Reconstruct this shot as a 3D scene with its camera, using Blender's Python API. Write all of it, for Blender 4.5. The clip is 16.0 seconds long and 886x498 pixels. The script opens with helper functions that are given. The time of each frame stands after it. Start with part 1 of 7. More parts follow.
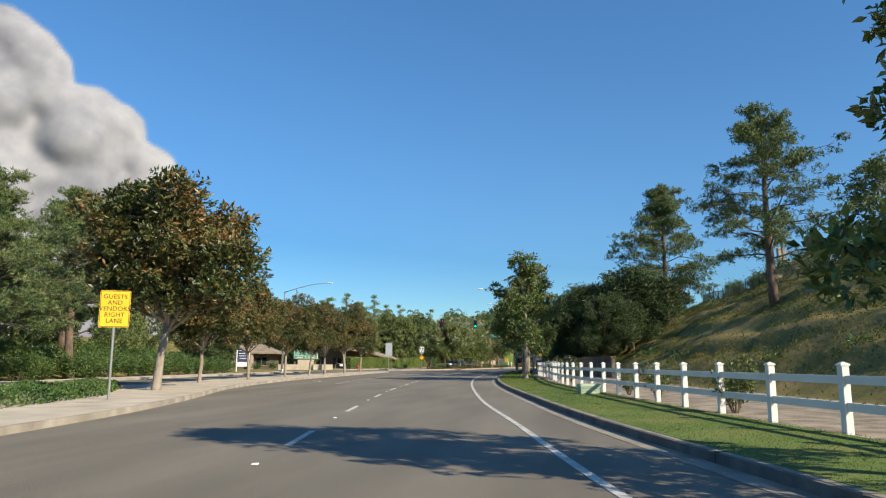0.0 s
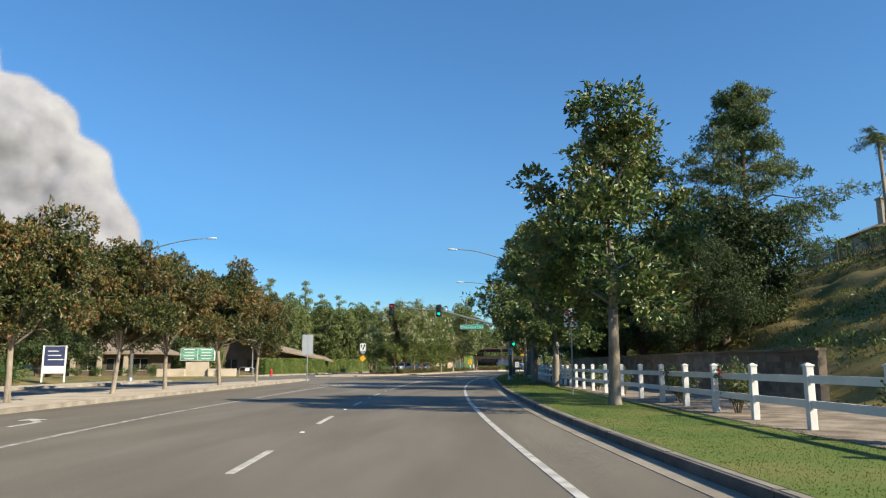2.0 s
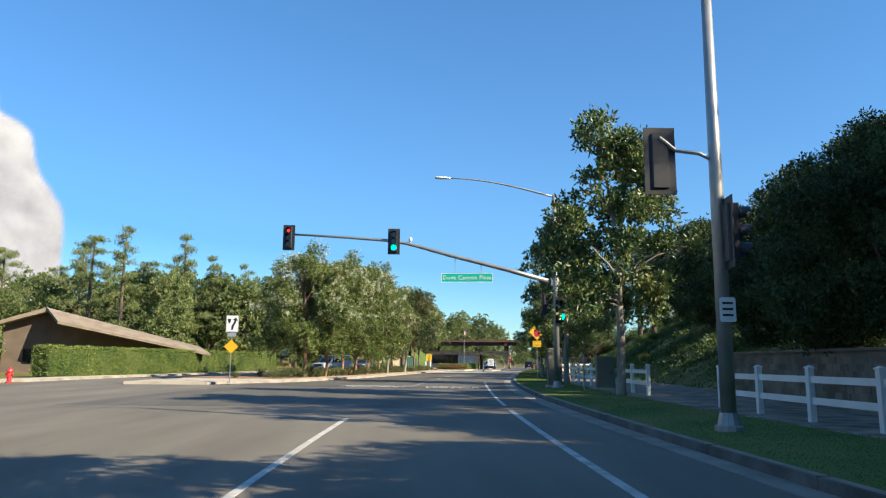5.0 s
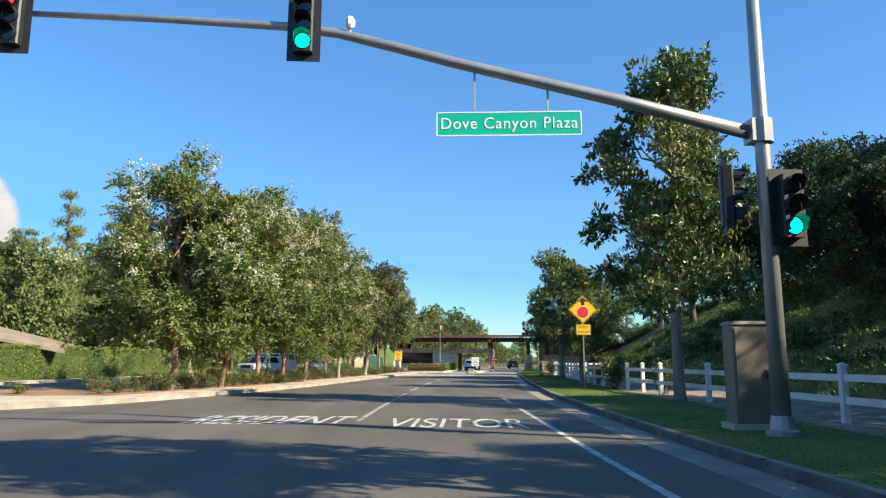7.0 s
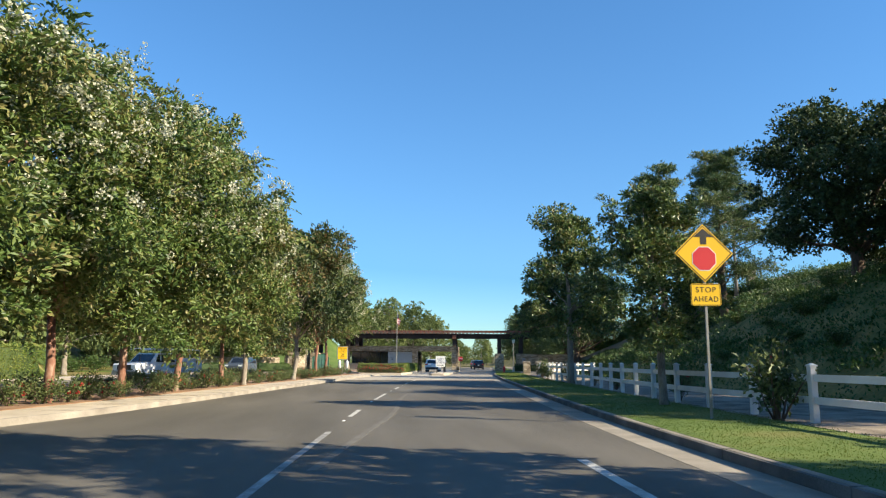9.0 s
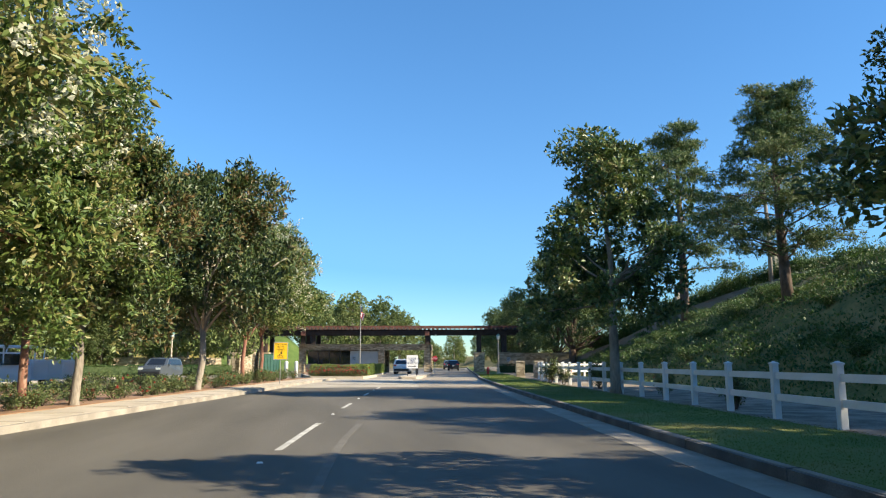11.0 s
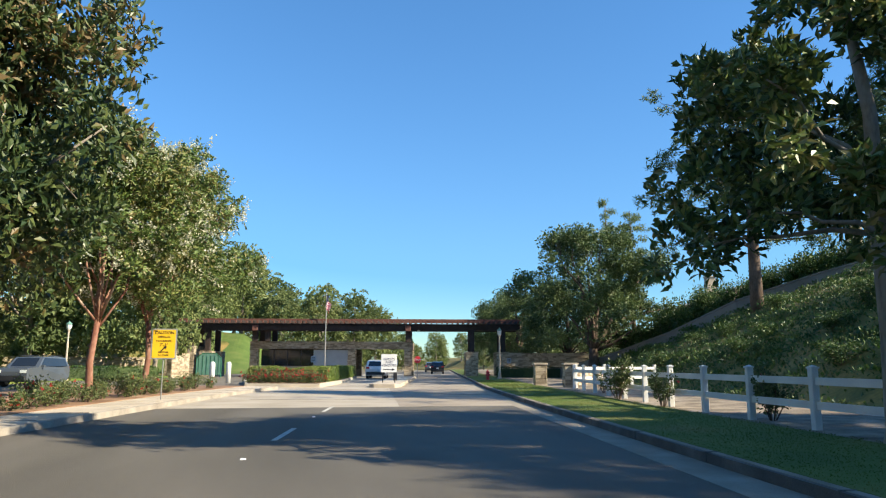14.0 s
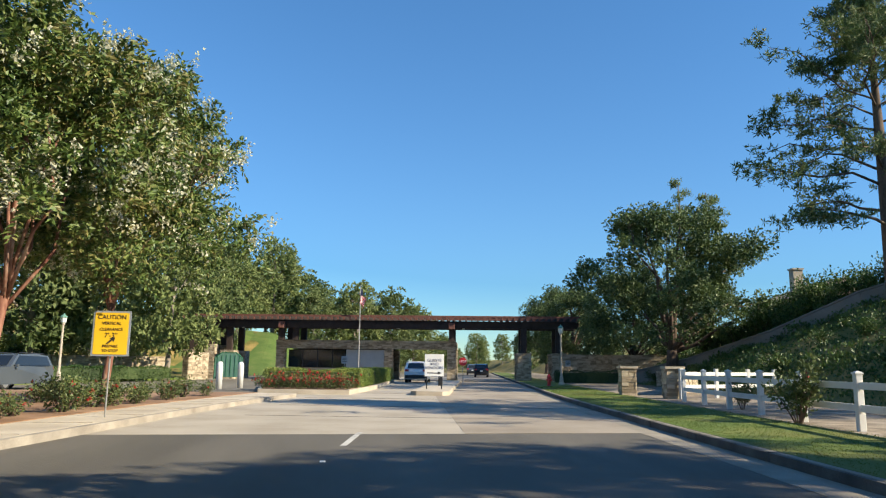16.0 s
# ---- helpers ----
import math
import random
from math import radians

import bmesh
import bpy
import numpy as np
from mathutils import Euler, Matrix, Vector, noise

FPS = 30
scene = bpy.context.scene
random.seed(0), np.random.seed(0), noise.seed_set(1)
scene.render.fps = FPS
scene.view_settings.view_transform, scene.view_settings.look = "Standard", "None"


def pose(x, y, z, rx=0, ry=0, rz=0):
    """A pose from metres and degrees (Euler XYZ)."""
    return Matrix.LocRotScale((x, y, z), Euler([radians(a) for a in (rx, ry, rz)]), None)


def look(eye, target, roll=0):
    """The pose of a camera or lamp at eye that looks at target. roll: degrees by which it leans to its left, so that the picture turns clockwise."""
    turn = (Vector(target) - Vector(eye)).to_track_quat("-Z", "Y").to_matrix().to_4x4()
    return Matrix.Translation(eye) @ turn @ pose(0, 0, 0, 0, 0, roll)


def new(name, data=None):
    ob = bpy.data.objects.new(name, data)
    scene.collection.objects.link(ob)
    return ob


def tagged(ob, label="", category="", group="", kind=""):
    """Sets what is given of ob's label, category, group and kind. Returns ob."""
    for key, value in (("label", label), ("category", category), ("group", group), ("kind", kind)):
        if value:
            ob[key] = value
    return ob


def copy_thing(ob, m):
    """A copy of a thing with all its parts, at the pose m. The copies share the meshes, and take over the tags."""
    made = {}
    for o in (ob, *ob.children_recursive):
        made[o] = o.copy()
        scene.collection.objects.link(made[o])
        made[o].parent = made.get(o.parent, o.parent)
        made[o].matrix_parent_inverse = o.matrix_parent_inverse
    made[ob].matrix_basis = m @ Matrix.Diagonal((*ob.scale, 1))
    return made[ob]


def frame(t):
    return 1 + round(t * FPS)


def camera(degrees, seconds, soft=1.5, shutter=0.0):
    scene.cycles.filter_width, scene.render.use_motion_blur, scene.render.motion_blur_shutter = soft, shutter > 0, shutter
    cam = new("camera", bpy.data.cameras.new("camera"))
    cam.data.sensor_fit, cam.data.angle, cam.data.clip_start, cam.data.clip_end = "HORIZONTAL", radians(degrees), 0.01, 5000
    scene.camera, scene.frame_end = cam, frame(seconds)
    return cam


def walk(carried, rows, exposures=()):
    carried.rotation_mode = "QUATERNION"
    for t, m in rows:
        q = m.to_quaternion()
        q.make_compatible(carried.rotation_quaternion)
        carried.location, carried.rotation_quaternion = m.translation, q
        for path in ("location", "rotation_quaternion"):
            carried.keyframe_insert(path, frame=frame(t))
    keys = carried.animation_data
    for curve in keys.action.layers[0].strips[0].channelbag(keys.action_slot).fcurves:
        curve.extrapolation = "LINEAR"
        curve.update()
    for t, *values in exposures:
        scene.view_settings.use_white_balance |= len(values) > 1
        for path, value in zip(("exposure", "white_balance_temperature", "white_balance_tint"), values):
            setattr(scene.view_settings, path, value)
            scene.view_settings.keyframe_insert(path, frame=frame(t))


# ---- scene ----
import functools

cam = camera(64.27, 16.0, soft=1.2, shutter=0.0)
PATH = [
    (0, (2.955, 12.823, 1.329), (1.623, 22.606, 2.920), 0.09),
    (0.5, (1.492, 21.007, 1.326), (0.364, 30.812, 2.935), 0.34),
    (1, (0.258, 29.324, 1.310), (-0.662, 39.150, 2.927), 0.29),
    (1.5, (-0.816, 37.681, 1.298), (-1.556, 47.527, 2.886), 0.02),
    (2, (-1.836, 45.854, 1.329), (-2.431, 55.703, 2.954), -0.17),
    (2.5, (-2.810, 53.785, 1.329), (-3.313, 63.638, 2.957), -0.18),
    (3, (-3.641, 61.537, 1.338), (-4.060, 71.401, 2.931), 0.50),
    (3.5, (-4.334, 68.970, 1.347), (-4.557, 78.840, 2.938), 0.57),
    (4, (-4.900, 76.287, 1.362), (-4.958, 86.161, 2.938), 0.25),
    (4.2, (-5.079, 79.057, 1.373), (-5.084, 88.930, 2.961), 0.30),
    (6.3, (-5.551, 106.250, 1.334), (-4.990, 116.109, 2.908), 0.06),
    (6.5, (-5.508, 108.356, 1.339), (-4.913, 118.212, 2.923), -0.04),
    (7, (-5.399, 113.128, 1.345), (-4.738, 122.980, 2.927), 0.17),
    (7.5, (-5.256, 117.704, 1.338), (-4.432, 127.541, 2.938), 0.47),
    (8, (-5.064, 122.189, 1.364), (-4.075, 132.011, 2.961), 0.44),
    (8.5, (-4.806, 126.479, 1.359), (-3.674, 136.283, 2.970), 0.40),
    (9, (-4.511, 130.403, 1.331), (-3.237, 140.195, 2.915), 0.34),
    (9.5, (-4.193, 133.894, 1.330), (-2.787, 143.665, 2.931), 0.16),
    (9.7, (-4.071, 135.072, 1.322), (-2.630, 144.839, 2.915), 0.15),
    (11.8, (-2.286, 150.226, 1.360), (-0.421, 159.921, 2.954), 0.06),
    (12, (-2.104, 151.380, 1.369), (-0.215, 161.070, 2.963), 0.13),
    (12.5, (-1.673, 153.965, 1.354), (0.271, 163.644, 2.947), 0.08),
    (13, (-1.346, 156.407, 1.325), (0.654, 166.073, 2.933), 0.08),
    (13.5, (-1.046, 158.669, 1.329), (0.975, 168.328, 2.948), 0.12),
    (14, (-0.800, 160.849, 1.341), (1.210, 170.511, 2.955), 0.22),
    (14.5, (-0.643, 163.079, 1.353), (1.343, 172.746, 2.969), 0.25),
    (15, (-0.446, 165.067, 1.359), (1.416, 174.760, 2.968), 0.34),
    (15.5, (-0.334, 167.104, 1.353), (1.307, 176.836, 2.968), 0.48),
    (16, (-0.192, 169.143, 1.344), (1.316, 178.891, 2.986), 0.68),
]
walk(cam, [(t, look(eye, target, roll)) for t, eye, target, roll in PATH], [(0, 0.69, 6350, 8), (2, 0.76, 6350, 8), (3, 1.0, 6350, 8), (4, 1.0, 6350, 8), (6.4, 1.18, 6300, 8), (8, 1.1, 6350, 8), (12, 1.2, 6350, 8), (14.5, 1.13, 6350, 8), (16, 0.93, 6350, 8)])

# ---------------------------------------------------------------- light
SUN = Vector((0.735, -0.425, 0.525)).normalized()
world = bpy.data.worlds.new("sky")
world.use_nodes = True
scene.world = world
wn = world.node_tree.nodes
sky = wn.new("ShaderNodeTexSky")
sky.sky_type = "NISHITA"
sky.sun_disc = False
sky.sun_elevation = math.asin(SUN.z)
sky.sun_rotation = math.atan2(SUN.x, SUN.y)
sky.altitude = 300
sky.air_density = 1.1
sky.dust_density = 0.0
sky.ozone_density = 3.4
hue = wn.new("ShaderNodeHueSaturation")
hue.inputs["Saturation"].default_value = 1.19
# the bright low sky is tinted by clear dry air instead of white haze
level = wn.new("ShaderNodeRGBToBW")
span = wn.new("ShaderNodeMapRange")
span.inputs["From Min"].default_value, span.inputs["From Max"].default_value = 0.9, 4.2
clear_air = wn.new("ShaderNodeMix")
clear_air.data_type, clear_air.blend_type = "RGBA", "MULTIPLY"
clear_air.inputs[7].default_value = (0.46, 0.62, 0.74, 1)
wn["Background"].inputs["Strength"].default_value = 0.105
world.node_tree.links.new(sky.outputs[0], hue.inputs["Color"])
world.node_tree.links.new(hue.outputs[0], level.inputs[0])
world.node_tree.links.new(level.outputs[0], span.inputs["Value"])
world.node_tree.links.new(span.outputs[0], clear_air.inputs[0])
world.node_tree.links.new(hue.outputs[0], clear_air.inputs[6])
world.node_tree.links.new(clear_air.outputs[2], wn["Background"].inputs["Color"])
sun_data = bpy.data.lights.new("sun", "SUN")
sun_data.energy = 4.8
sun_data.angle = math.radians(0.53)
sun_data.color = (1.0, 0.87, 0.66)
sun = new("sun", sun_data)
sun.matrix_world = look((0, 0, 60), Vector((0, 0, 60)) - SUN * 10)

# ---------------------------------------------------------------- materials
def material(name, colours, scale=8.0, rough=0.8, bump=0.0, fine=90.0, metal=0.0, island=0.0, spot=None, translucent=0.0, per_object=0.0, spec=0.5, stretch=(1, 1, 1)):
    """A surface with two scales of colour noise and fine relief. colours: two or three."""
    m = bpy.data.materials.new(name)
    m.use_nodes = True
    nt = m.node_tree
    n, l = nt.nodes, nt.links
    bsdf = n["Principled BSDF"]
    bsdf.inputs["Roughness"].default_value = rough
    bsdf.inputs["Metallic"].default_value = metal
    bsdf.inputs["Specular IOR Level"].default_value = spec
    geo = n.new("ShaderNodeTexCoord")
    mp = n.new("ShaderNodeMapping")
    mp.inputs["Scale"].default_value = stretch
    l.new(geo.outputs["Object"], mp.inputs["Vector"])
    a = n.new("ShaderNodeTexNoise")
    a.inputs["Scale"].default_value = scale
    a.inputs["Detail"].default_value = 5
    b = n.new("ShaderNodeTexNoise")
    b.inputs["Scale"].default_value = fine
    b.inputs["Detail"].default_value = 3
    l.new(mp.outputs[0], a.inputs["Vector"])
    l.new(mp.outputs[0], b.inputs["Vector"])
    add = n.new("ShaderNodeMath")
    add.operation = "MULTIPLY_ADD"
    add.inputs[1].default_value = 0.45
    l.new(b.outputs["Fac"], add.inputs[0])
    l.new(a.outputs["Fac"], add.inputs[2])
    fac = add.outputs[0]
    sub = n.new("ShaderNodeMath")
    sub.operation = "ADD"
    sub.inputs[1].default_value = -0.225
    l.new(fac, sub.inputs[0])
    fac = sub.outputs[0]
    if island or per_object:
        if island:
            r = n.new("ShaderNodeNewGeometry").outputs["Random Per Island"]
            amount = island
        else:
            r = n.new("ShaderNodeObjectInfo").outputs["Random"]
            amount = per_object
        k = n.new("ShaderNodeMath")
        k.operation = "MULTIPLY_ADD"
        k.inputs[1].default_value = amount
        l.new(r, k.inputs[0])
        l.new(fac, k.inputs[2])
        k2 = n.new("ShaderNodeMath")
        k2.operation = "ADD"
        k2.inputs[1].default_value = -amount / 2
        l.new(k.outputs[0], k2.inputs[0])
        fac = k2.outputs[0]
    ramp = n.new("ShaderNodeValToRGB")
    cr = ramp.color_ramp
    cr.elements[0].position, cr.elements[1].position = 0.3, 0.7
    if len(colours) == 3:
        cr.elements.new(0.5)
    elif len(colours) == 4:
        cr.elements.new(0.45)
        cr.elements.new(0.62)
    for e, c in zip(cr.elements, colours):
        e.color = (*c, 1)
    l.new(fac, ramp.inputs[0])
    l.new(ramp.outputs[0], bsdf.inputs["Base Color"])
    if bump:
        bp = n.new("ShaderNodeBump")
        bp.inputs["Strength"].default_value = bump
        bp.inputs["Distance"].default_value = 0.02
        l.new(b.outputs["Fac"], bp.inputs["Height"])
        l.new(bp.outputs[0], bsdf.inputs["Normal"])
    if translucent:
        tr = n.new("ShaderNodeBsdfTranslucent")
        l.new(ramp.outputs[0], tr.inputs["Color"])
        mx = n.new("ShaderNodeMixShader")
        mx.inputs[0].default_value = translucent
        l.new(bsdf.outputs[0], mx.inputs[1])
        l.new(tr.outputs[0], mx.inputs[2])
        l.new(mx.outputs[0], n["Material Output"].inputs[0])
    return m


def glow(name, colour, strength):
    m = bpy.data.materials.new(name)
    m.use_nodes = True
    b = m.node_tree.nodes["Principled BSDF"]
    b.inputs["Base Color"].default_value = (*colour, 1)
    b.inputs["Emission Color"].default_value = (*colour, 1)
    b.inputs["Emission Strength"].default_value = strength
    return m


ASPHALT = material("asphalt", [(0.130, 0.112, 0.084), (0.165, 0.143, 0.108), (0.204, 0.178, 0.138)], 0.7, 0.85, 0.5, 160, stretch=(1, 0.16, 1))
ASPHALT_NEW = material("sealed_asphalt", [(0.088, 0.078, 0.060), (0.113, 0.100, 0.078), (0.142, 0.126, 0.100)], 0.7, 0.8, 0.5, 160, stretch=(1, 0.16, 1))
GUTTER = material("gutter_concrete", [(0.200, 0.172, 0.132), (0.268, 0.232, 0.180), (0.335, 0.290, 0.228)], 1.2, 0.9, 0.3, 60)
KERB_DARK = material("dark_kerb", [(0.07, 0.067, 0.062), (0.11, 0.104, 0.095), (0.17, 0.16, 0.145)], 1.5, 0.9, 0.3, 60)
GROUND = material("dry_ground", [(0.10, 0.085, 0.045), (0.17, 0.135, 0.075), (0.24, 0.19, 0.12)], 0.3, 0.95, 0.4, 20)
CONCRETE = material("concrete", [(0.38, 0.32, 0.245), (0.48, 0.41, 0.315), (0.56, 0.485, 0.38)], 0.8, 0.9, 0.3, 60)
KERB = material("kerb_concrete", [(0.22, 0.19, 0.155), (0.33, 0.29, 0.235), (0.44, 0.39, 0.32)], 1.2, 0.9, 0.3, 60)
PAVING_WORN = material("worn_concrete_road", [(0.25, 0.205, 0.155), (0.31, 0.26, 0.20), (0.37, 0.315, 0.245)], 0.6, 0.9, 0.3, 60)
PAVING = material("light_concrete_road", [(0.31, 0.265, 0.205), (0.39, 0.34, 0.27), (0.45, 0.395, 0.32)], 0.5, 0.9, 0.3, 60)
PAINT = material("road_paint", [(0.30, 0.285, 0.25), (0.50, 0.48, 0.43), (0.62, 0.60, 0.55)], 3.0, 0.7, 0.2, 70)
FADED = material("faded_road_paint", [(0.14, 0.135, 0.125), (0.30, 0.29, 0.27), (0.50, 0.49, 0.46)], 2.5, 0.8, 0.3, 40)
GRASS_SOIL = material("lawn_soil", [(0.066, 0.113, 0.013), (0.104, 0.151, 0.019), (0.170, 0.167, 0.039)], 0.4, 0.95, 0.6, 40)
LAWN_BRIGHT = material("sunlit_lawn", [(0.054, 0.095, 0.013), (0.081, 0.131, 0.020), (0.117, 0.149, 0.032)], 0.5, 0.95, 0.5, 30)
DIRT = material("dirt", [(0.12, 0.095, 0.065), (0.23, 0.185, 0.135), (0.36, 0.30, 0.23)], 1.6, 0.95, 0.8, 22)
MULCH = material("mulch", [(0.19, 0.105, 0.055), (0.27, 0.155, 0.085), (0.33, 0.21, 0.13)], 1.0, 0.95, 0.6, 30)
HILL = material("hill_ground", [(0.07, 0.085, 0.012), (0.17, 0.142, 0.03), (0.30, 0.20, 0.06)], 0.45, 0.95, 0.8, 7)
WHITE_VINYL = material("white_painted_rail", [(0.66, 0.65, 0.62), (0.78, 0.77, 0.74)], 1.5, 0.5, 0.05, 40)
GALV = material("galvanised_steel", [(0.30, 0.30, 0.29), (0.40, 0.40, 0.39)], 2.0, 0.45, 0.05, 60, metal=0.6)
DARK_METAL = material("black_metal", [(0.012, 0.012, 0.013), (0.022, 0.022, 0.024)], 4, 0.5)
BARK_GREY = material("grey_bark", [(0.16, 0.13, 0.10), (0.27, 0.23, 0.18), (0.34, 0.30, 0.25)], 3, 0.9, 0.6, 25, stretch=(1, 1, 0.35))
BARK_PINE = material("pine_bark", [(0.06, 0.04, 0.028), (0.13, 0.09, 0.065), (0.18, 0.13, 0.10)], 3, 0.95, 0.8, 18, stretch=(1, 1, 0.35))
BARK_RED = material("peeling_red_bark", [(0.14, 0.045, 0.028), (0.25, 0.12, 0.075), (0.42, 0.33, 0.25)], 2.2, 0.75, 0.3, 20, stretch=(1, 1, 0.4))
LEAF_MAG = material("magnolia_leaf", [(0.032, 0.055, 0.014), (0.072, 0.092, 0.022), (0.135, 0.118, 0.034), (0.25, 0.135, 0.048)], 0.5, 0.45, 0.0, 5, island=0.46, spec=0.5, translucent=0.18)
LEAF_MAG_DEEP = material("deep_magnolia_leaf", [(0.03, 0.056, 0.016), (0.062, 0.095, 0.026), (0.11, 0.138, 0.04), (0.17, 0.115, 0.042)], 0.5, 0.45, 0.0, 5, island=0.44, translucent=0.18)
LEAF_MAG_R = material("street_tree_leaf", [(0.04, 0.075, 0.022), (0.10, 0.155, 0.038), (0.175, 0.225, 0.058), (0.22, 0.20, 0.07)], 0.35, 0.42, 0.0, 5, island=0.5, translucent=0.18)
LEAF_CRAPE = material("crape_leaf", [(0.056, 0.10, 0.02), (0.118, 0.176, 0.036), (0.19, 0.235, 0.06), (0.24, 0.215, 0.073)], 0.4, 0.5, 0.0, 5, island=0.5, translucent=0.22)
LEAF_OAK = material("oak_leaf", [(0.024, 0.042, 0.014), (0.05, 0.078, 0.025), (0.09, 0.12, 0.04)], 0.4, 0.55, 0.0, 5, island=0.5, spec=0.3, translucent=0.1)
LEAF_OAK_GREEN = material("live_oak_leaf", [(0.05, 0.085, 0.026), (0.092, 0.138, 0.042), (0.145, 0.19, 0.062)], 0.4, 0.5, 0.0, 5, island=0.5, spec=0.4, translucent=0.16)
LEAF_PINE = material("pine_needles", [(0.045, 0.085, 0.026), (0.105, 0.16, 0.05), (0.21, 0.225, 0.08)], 0.35, 0.6, 0.0, 5, island=0.4, translucent=0.22)
LEAF_HEDGE = material("hedge_leaf", [(0.09, 0.15, 0.022), (0.16, 0.225, 0.036), (0.25, 0.27, 0.06)], 0.4, 0.55, 0.0, 5, island=0.5, translucent=0.22)
LEAF_IVY = material("ivy_leaf", [(0.029, 0.072, 0.013), (0.065, 0.124, 0.023), (0.117, 0.163, 0.039)], 0.4, 0.5, 0.0, 5, island=0.5, translucent=0.22)
LEAF_BUSH = material("bush_leaf", [(0.055, 0.085, 0.024), (0.105, 0.145, 0.042), (0.17, 0.19, 0.065)], 0.6, 0.55, 0.0, 5, island=0.5, translucent=0.22)
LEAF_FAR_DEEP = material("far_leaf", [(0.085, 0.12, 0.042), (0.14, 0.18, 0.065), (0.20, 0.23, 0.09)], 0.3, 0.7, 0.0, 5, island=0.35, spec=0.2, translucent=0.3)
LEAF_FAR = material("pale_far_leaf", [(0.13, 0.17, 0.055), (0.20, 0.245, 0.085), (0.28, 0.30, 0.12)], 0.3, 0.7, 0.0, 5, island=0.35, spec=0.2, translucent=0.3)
FLOWER_WHITE = material("white_blossom", [(0.50, 0.50, 0.34), (0.70, 0.68, 0.52)], 2, 0.7, island=0.4, translucent=0.36)
FLOWER_RED = material("red_rose", [(0.30, 0.012, 0.012), (0.50, 0.03, 0.03)], 2, 0.6, island=0.4)
GRASS = material("grass_blade", [(0.066, 0.113, 0.013), (0.108, 0.155, 0.022), (0.185, 0.175, 0.047)], 0.4, 0.7, 0.0, 5, island=0.2, spec=0.2, translucent=0.4)
SLOPE_LEAF = material("slope_cover", [(0.06, 0.085, 0.014), (0.125, 0.122, 0.028), (0.22, 0.165, 0.05)], 0.22, 0.8, 0.0, 5, island=0.15, spec=0.15, translucent=0.22)
ROOF = material("brown_roof", [(0.20, 0.155, 0.11), (0.29, 0.23, 0.165)], 1.0, 0.9, 0.4, 30)
STUCCO = material("beige_stucco", [(0.36, 0.30, 0.22), (0.45, 0.38, 0.29)], 0.8, 0.9, 0.3, 60)
# grey taken darker for the shade the slope wall stands in
SHADED_STUCCO = material("shaded_grey_stucco", [(0.20, 0.18, 0.155), (0.26, 0.235, 0.20)], 0.8, 0.9, 0.3, 50)
# the shade under the eaves is put into this wall colour
SHADED_WALL = material("shaded_brown_wall", [(0.10, 0.075, 0.055), (0.15, 0.115, 0.085)], 0.8, 0.9, 0.2, 40)
BLOCK = material("tan_block", [(0.13, 0.10, 0.07), (0.19, 0.15, 0.11), (0.25, 0.20, 0.15)], 1.2, 0.95, 0.6, 25, island=0.35)
STONE_FAR = material("stacked_stone", [(0.24, 0.19, 0.125), (0.40, 0.32, 0.22), (0.54, 0.45, 0.32)], 2.2, 0.9, 0.6, 14, island=0.5, stretch=(1, 1, 3))
TIMBER = material("dark_timber", [(0.030, 0.020, 0.016), (0.052, 0.034, 0.027)], 2.0, 0.8, 0.3, 30, stretch=(1, 1, 1))
# lighter than the beams: sunlight on their ends is put into the colour
TIMBER_END = material("lit_red_brown_timber", [(0.13, 0.05, 0.035), (0.20, 0.085, 0.06)], 2.0, 0.8, 0.3, 30)
SIGN_YELLOW = material("yellow_sign_sheet", [(0.80, 0.47, 0.012), (0.86, 0.52, 0.02)], 0.8, 0.45)
SIGN_ORANGE = material("orange_sign_sheet", [(0.83, 0.38, 0.008), (0.87, 0.42, 0.012)], 0.8, 0.45)
SIGN_BLACK = material("black_sign_ink", [(0.015, 0.014, 0.013), (0.025, 0.023, 0.02)], 2, 0.6)
SIGN_WHITE = material("white_sign_sheet", [(0.72, 0.72, 0.70), (0.80, 0.80, 0.78)], 0.8, 0.5)
SIGN_GREEN = material("green_sign_sheet", [(0.0, 0.40, 0.28), (0.0, 0.44, 0.31)], 0.8, 0.45)
BOARD_GREEN = material("sun_bleached_green_board", [(0.10, 0.34, 0.22), (0.18, 0.42, 0.29)], 0.8, 0.5)
SIGN_RED = material("red_sign_sheet", [(0.55, 0.03, 0.035), (0.62, 0.04, 0.045)], 0.8, 0.45)
SIGN_NAVY = material("navy_sign_sheet", [(0.03, 0.04, 0.10), (0.04, 0.055, 0.13)], 0.8, 0.5)
SIGN_GREY = material("bare_aluminium_sheet", [(0.33, 0.36, 0.39), (0.42, 0.45, 0.48)], 0.8, 0.4, metal=0.4)
CAR_WHITE = material("white_car_paint", [(0.70, 0.70, 0.70), (0.76, 0.76, 0.76)], 0.5, 0.25)
CAR_GREY = material("grey_car_paint", [(0.10, 0.12, 0.14), (0.13, 0.15, 0.17)], 0.5, 0.25, metal=0.4)
CAR_DARK = material("dark_car_paint", [(0.02, 0.024, 0.03), (0.03, 0.034, 0.04)], 0.5, 0.25, metal=0.3)
GLASS_DARK = material("tinted_glass", [(0.012, 0.015, 0.018), (0.02, 0.024, 0.028)], 0.5, 0.06, spec=0.8)
CABINET_TAN = material("dull_tan_cabinet_paint", [(0.15, 0.13, 0.095), (0.20, 0.175, 0.13)], 1.2, 0.6, 0.1, 40)
RUBBER = material("black_rubber", [(0.015, 0.015, 0.015), (0.025, 0.025, 0.025)], 4, 0.85)
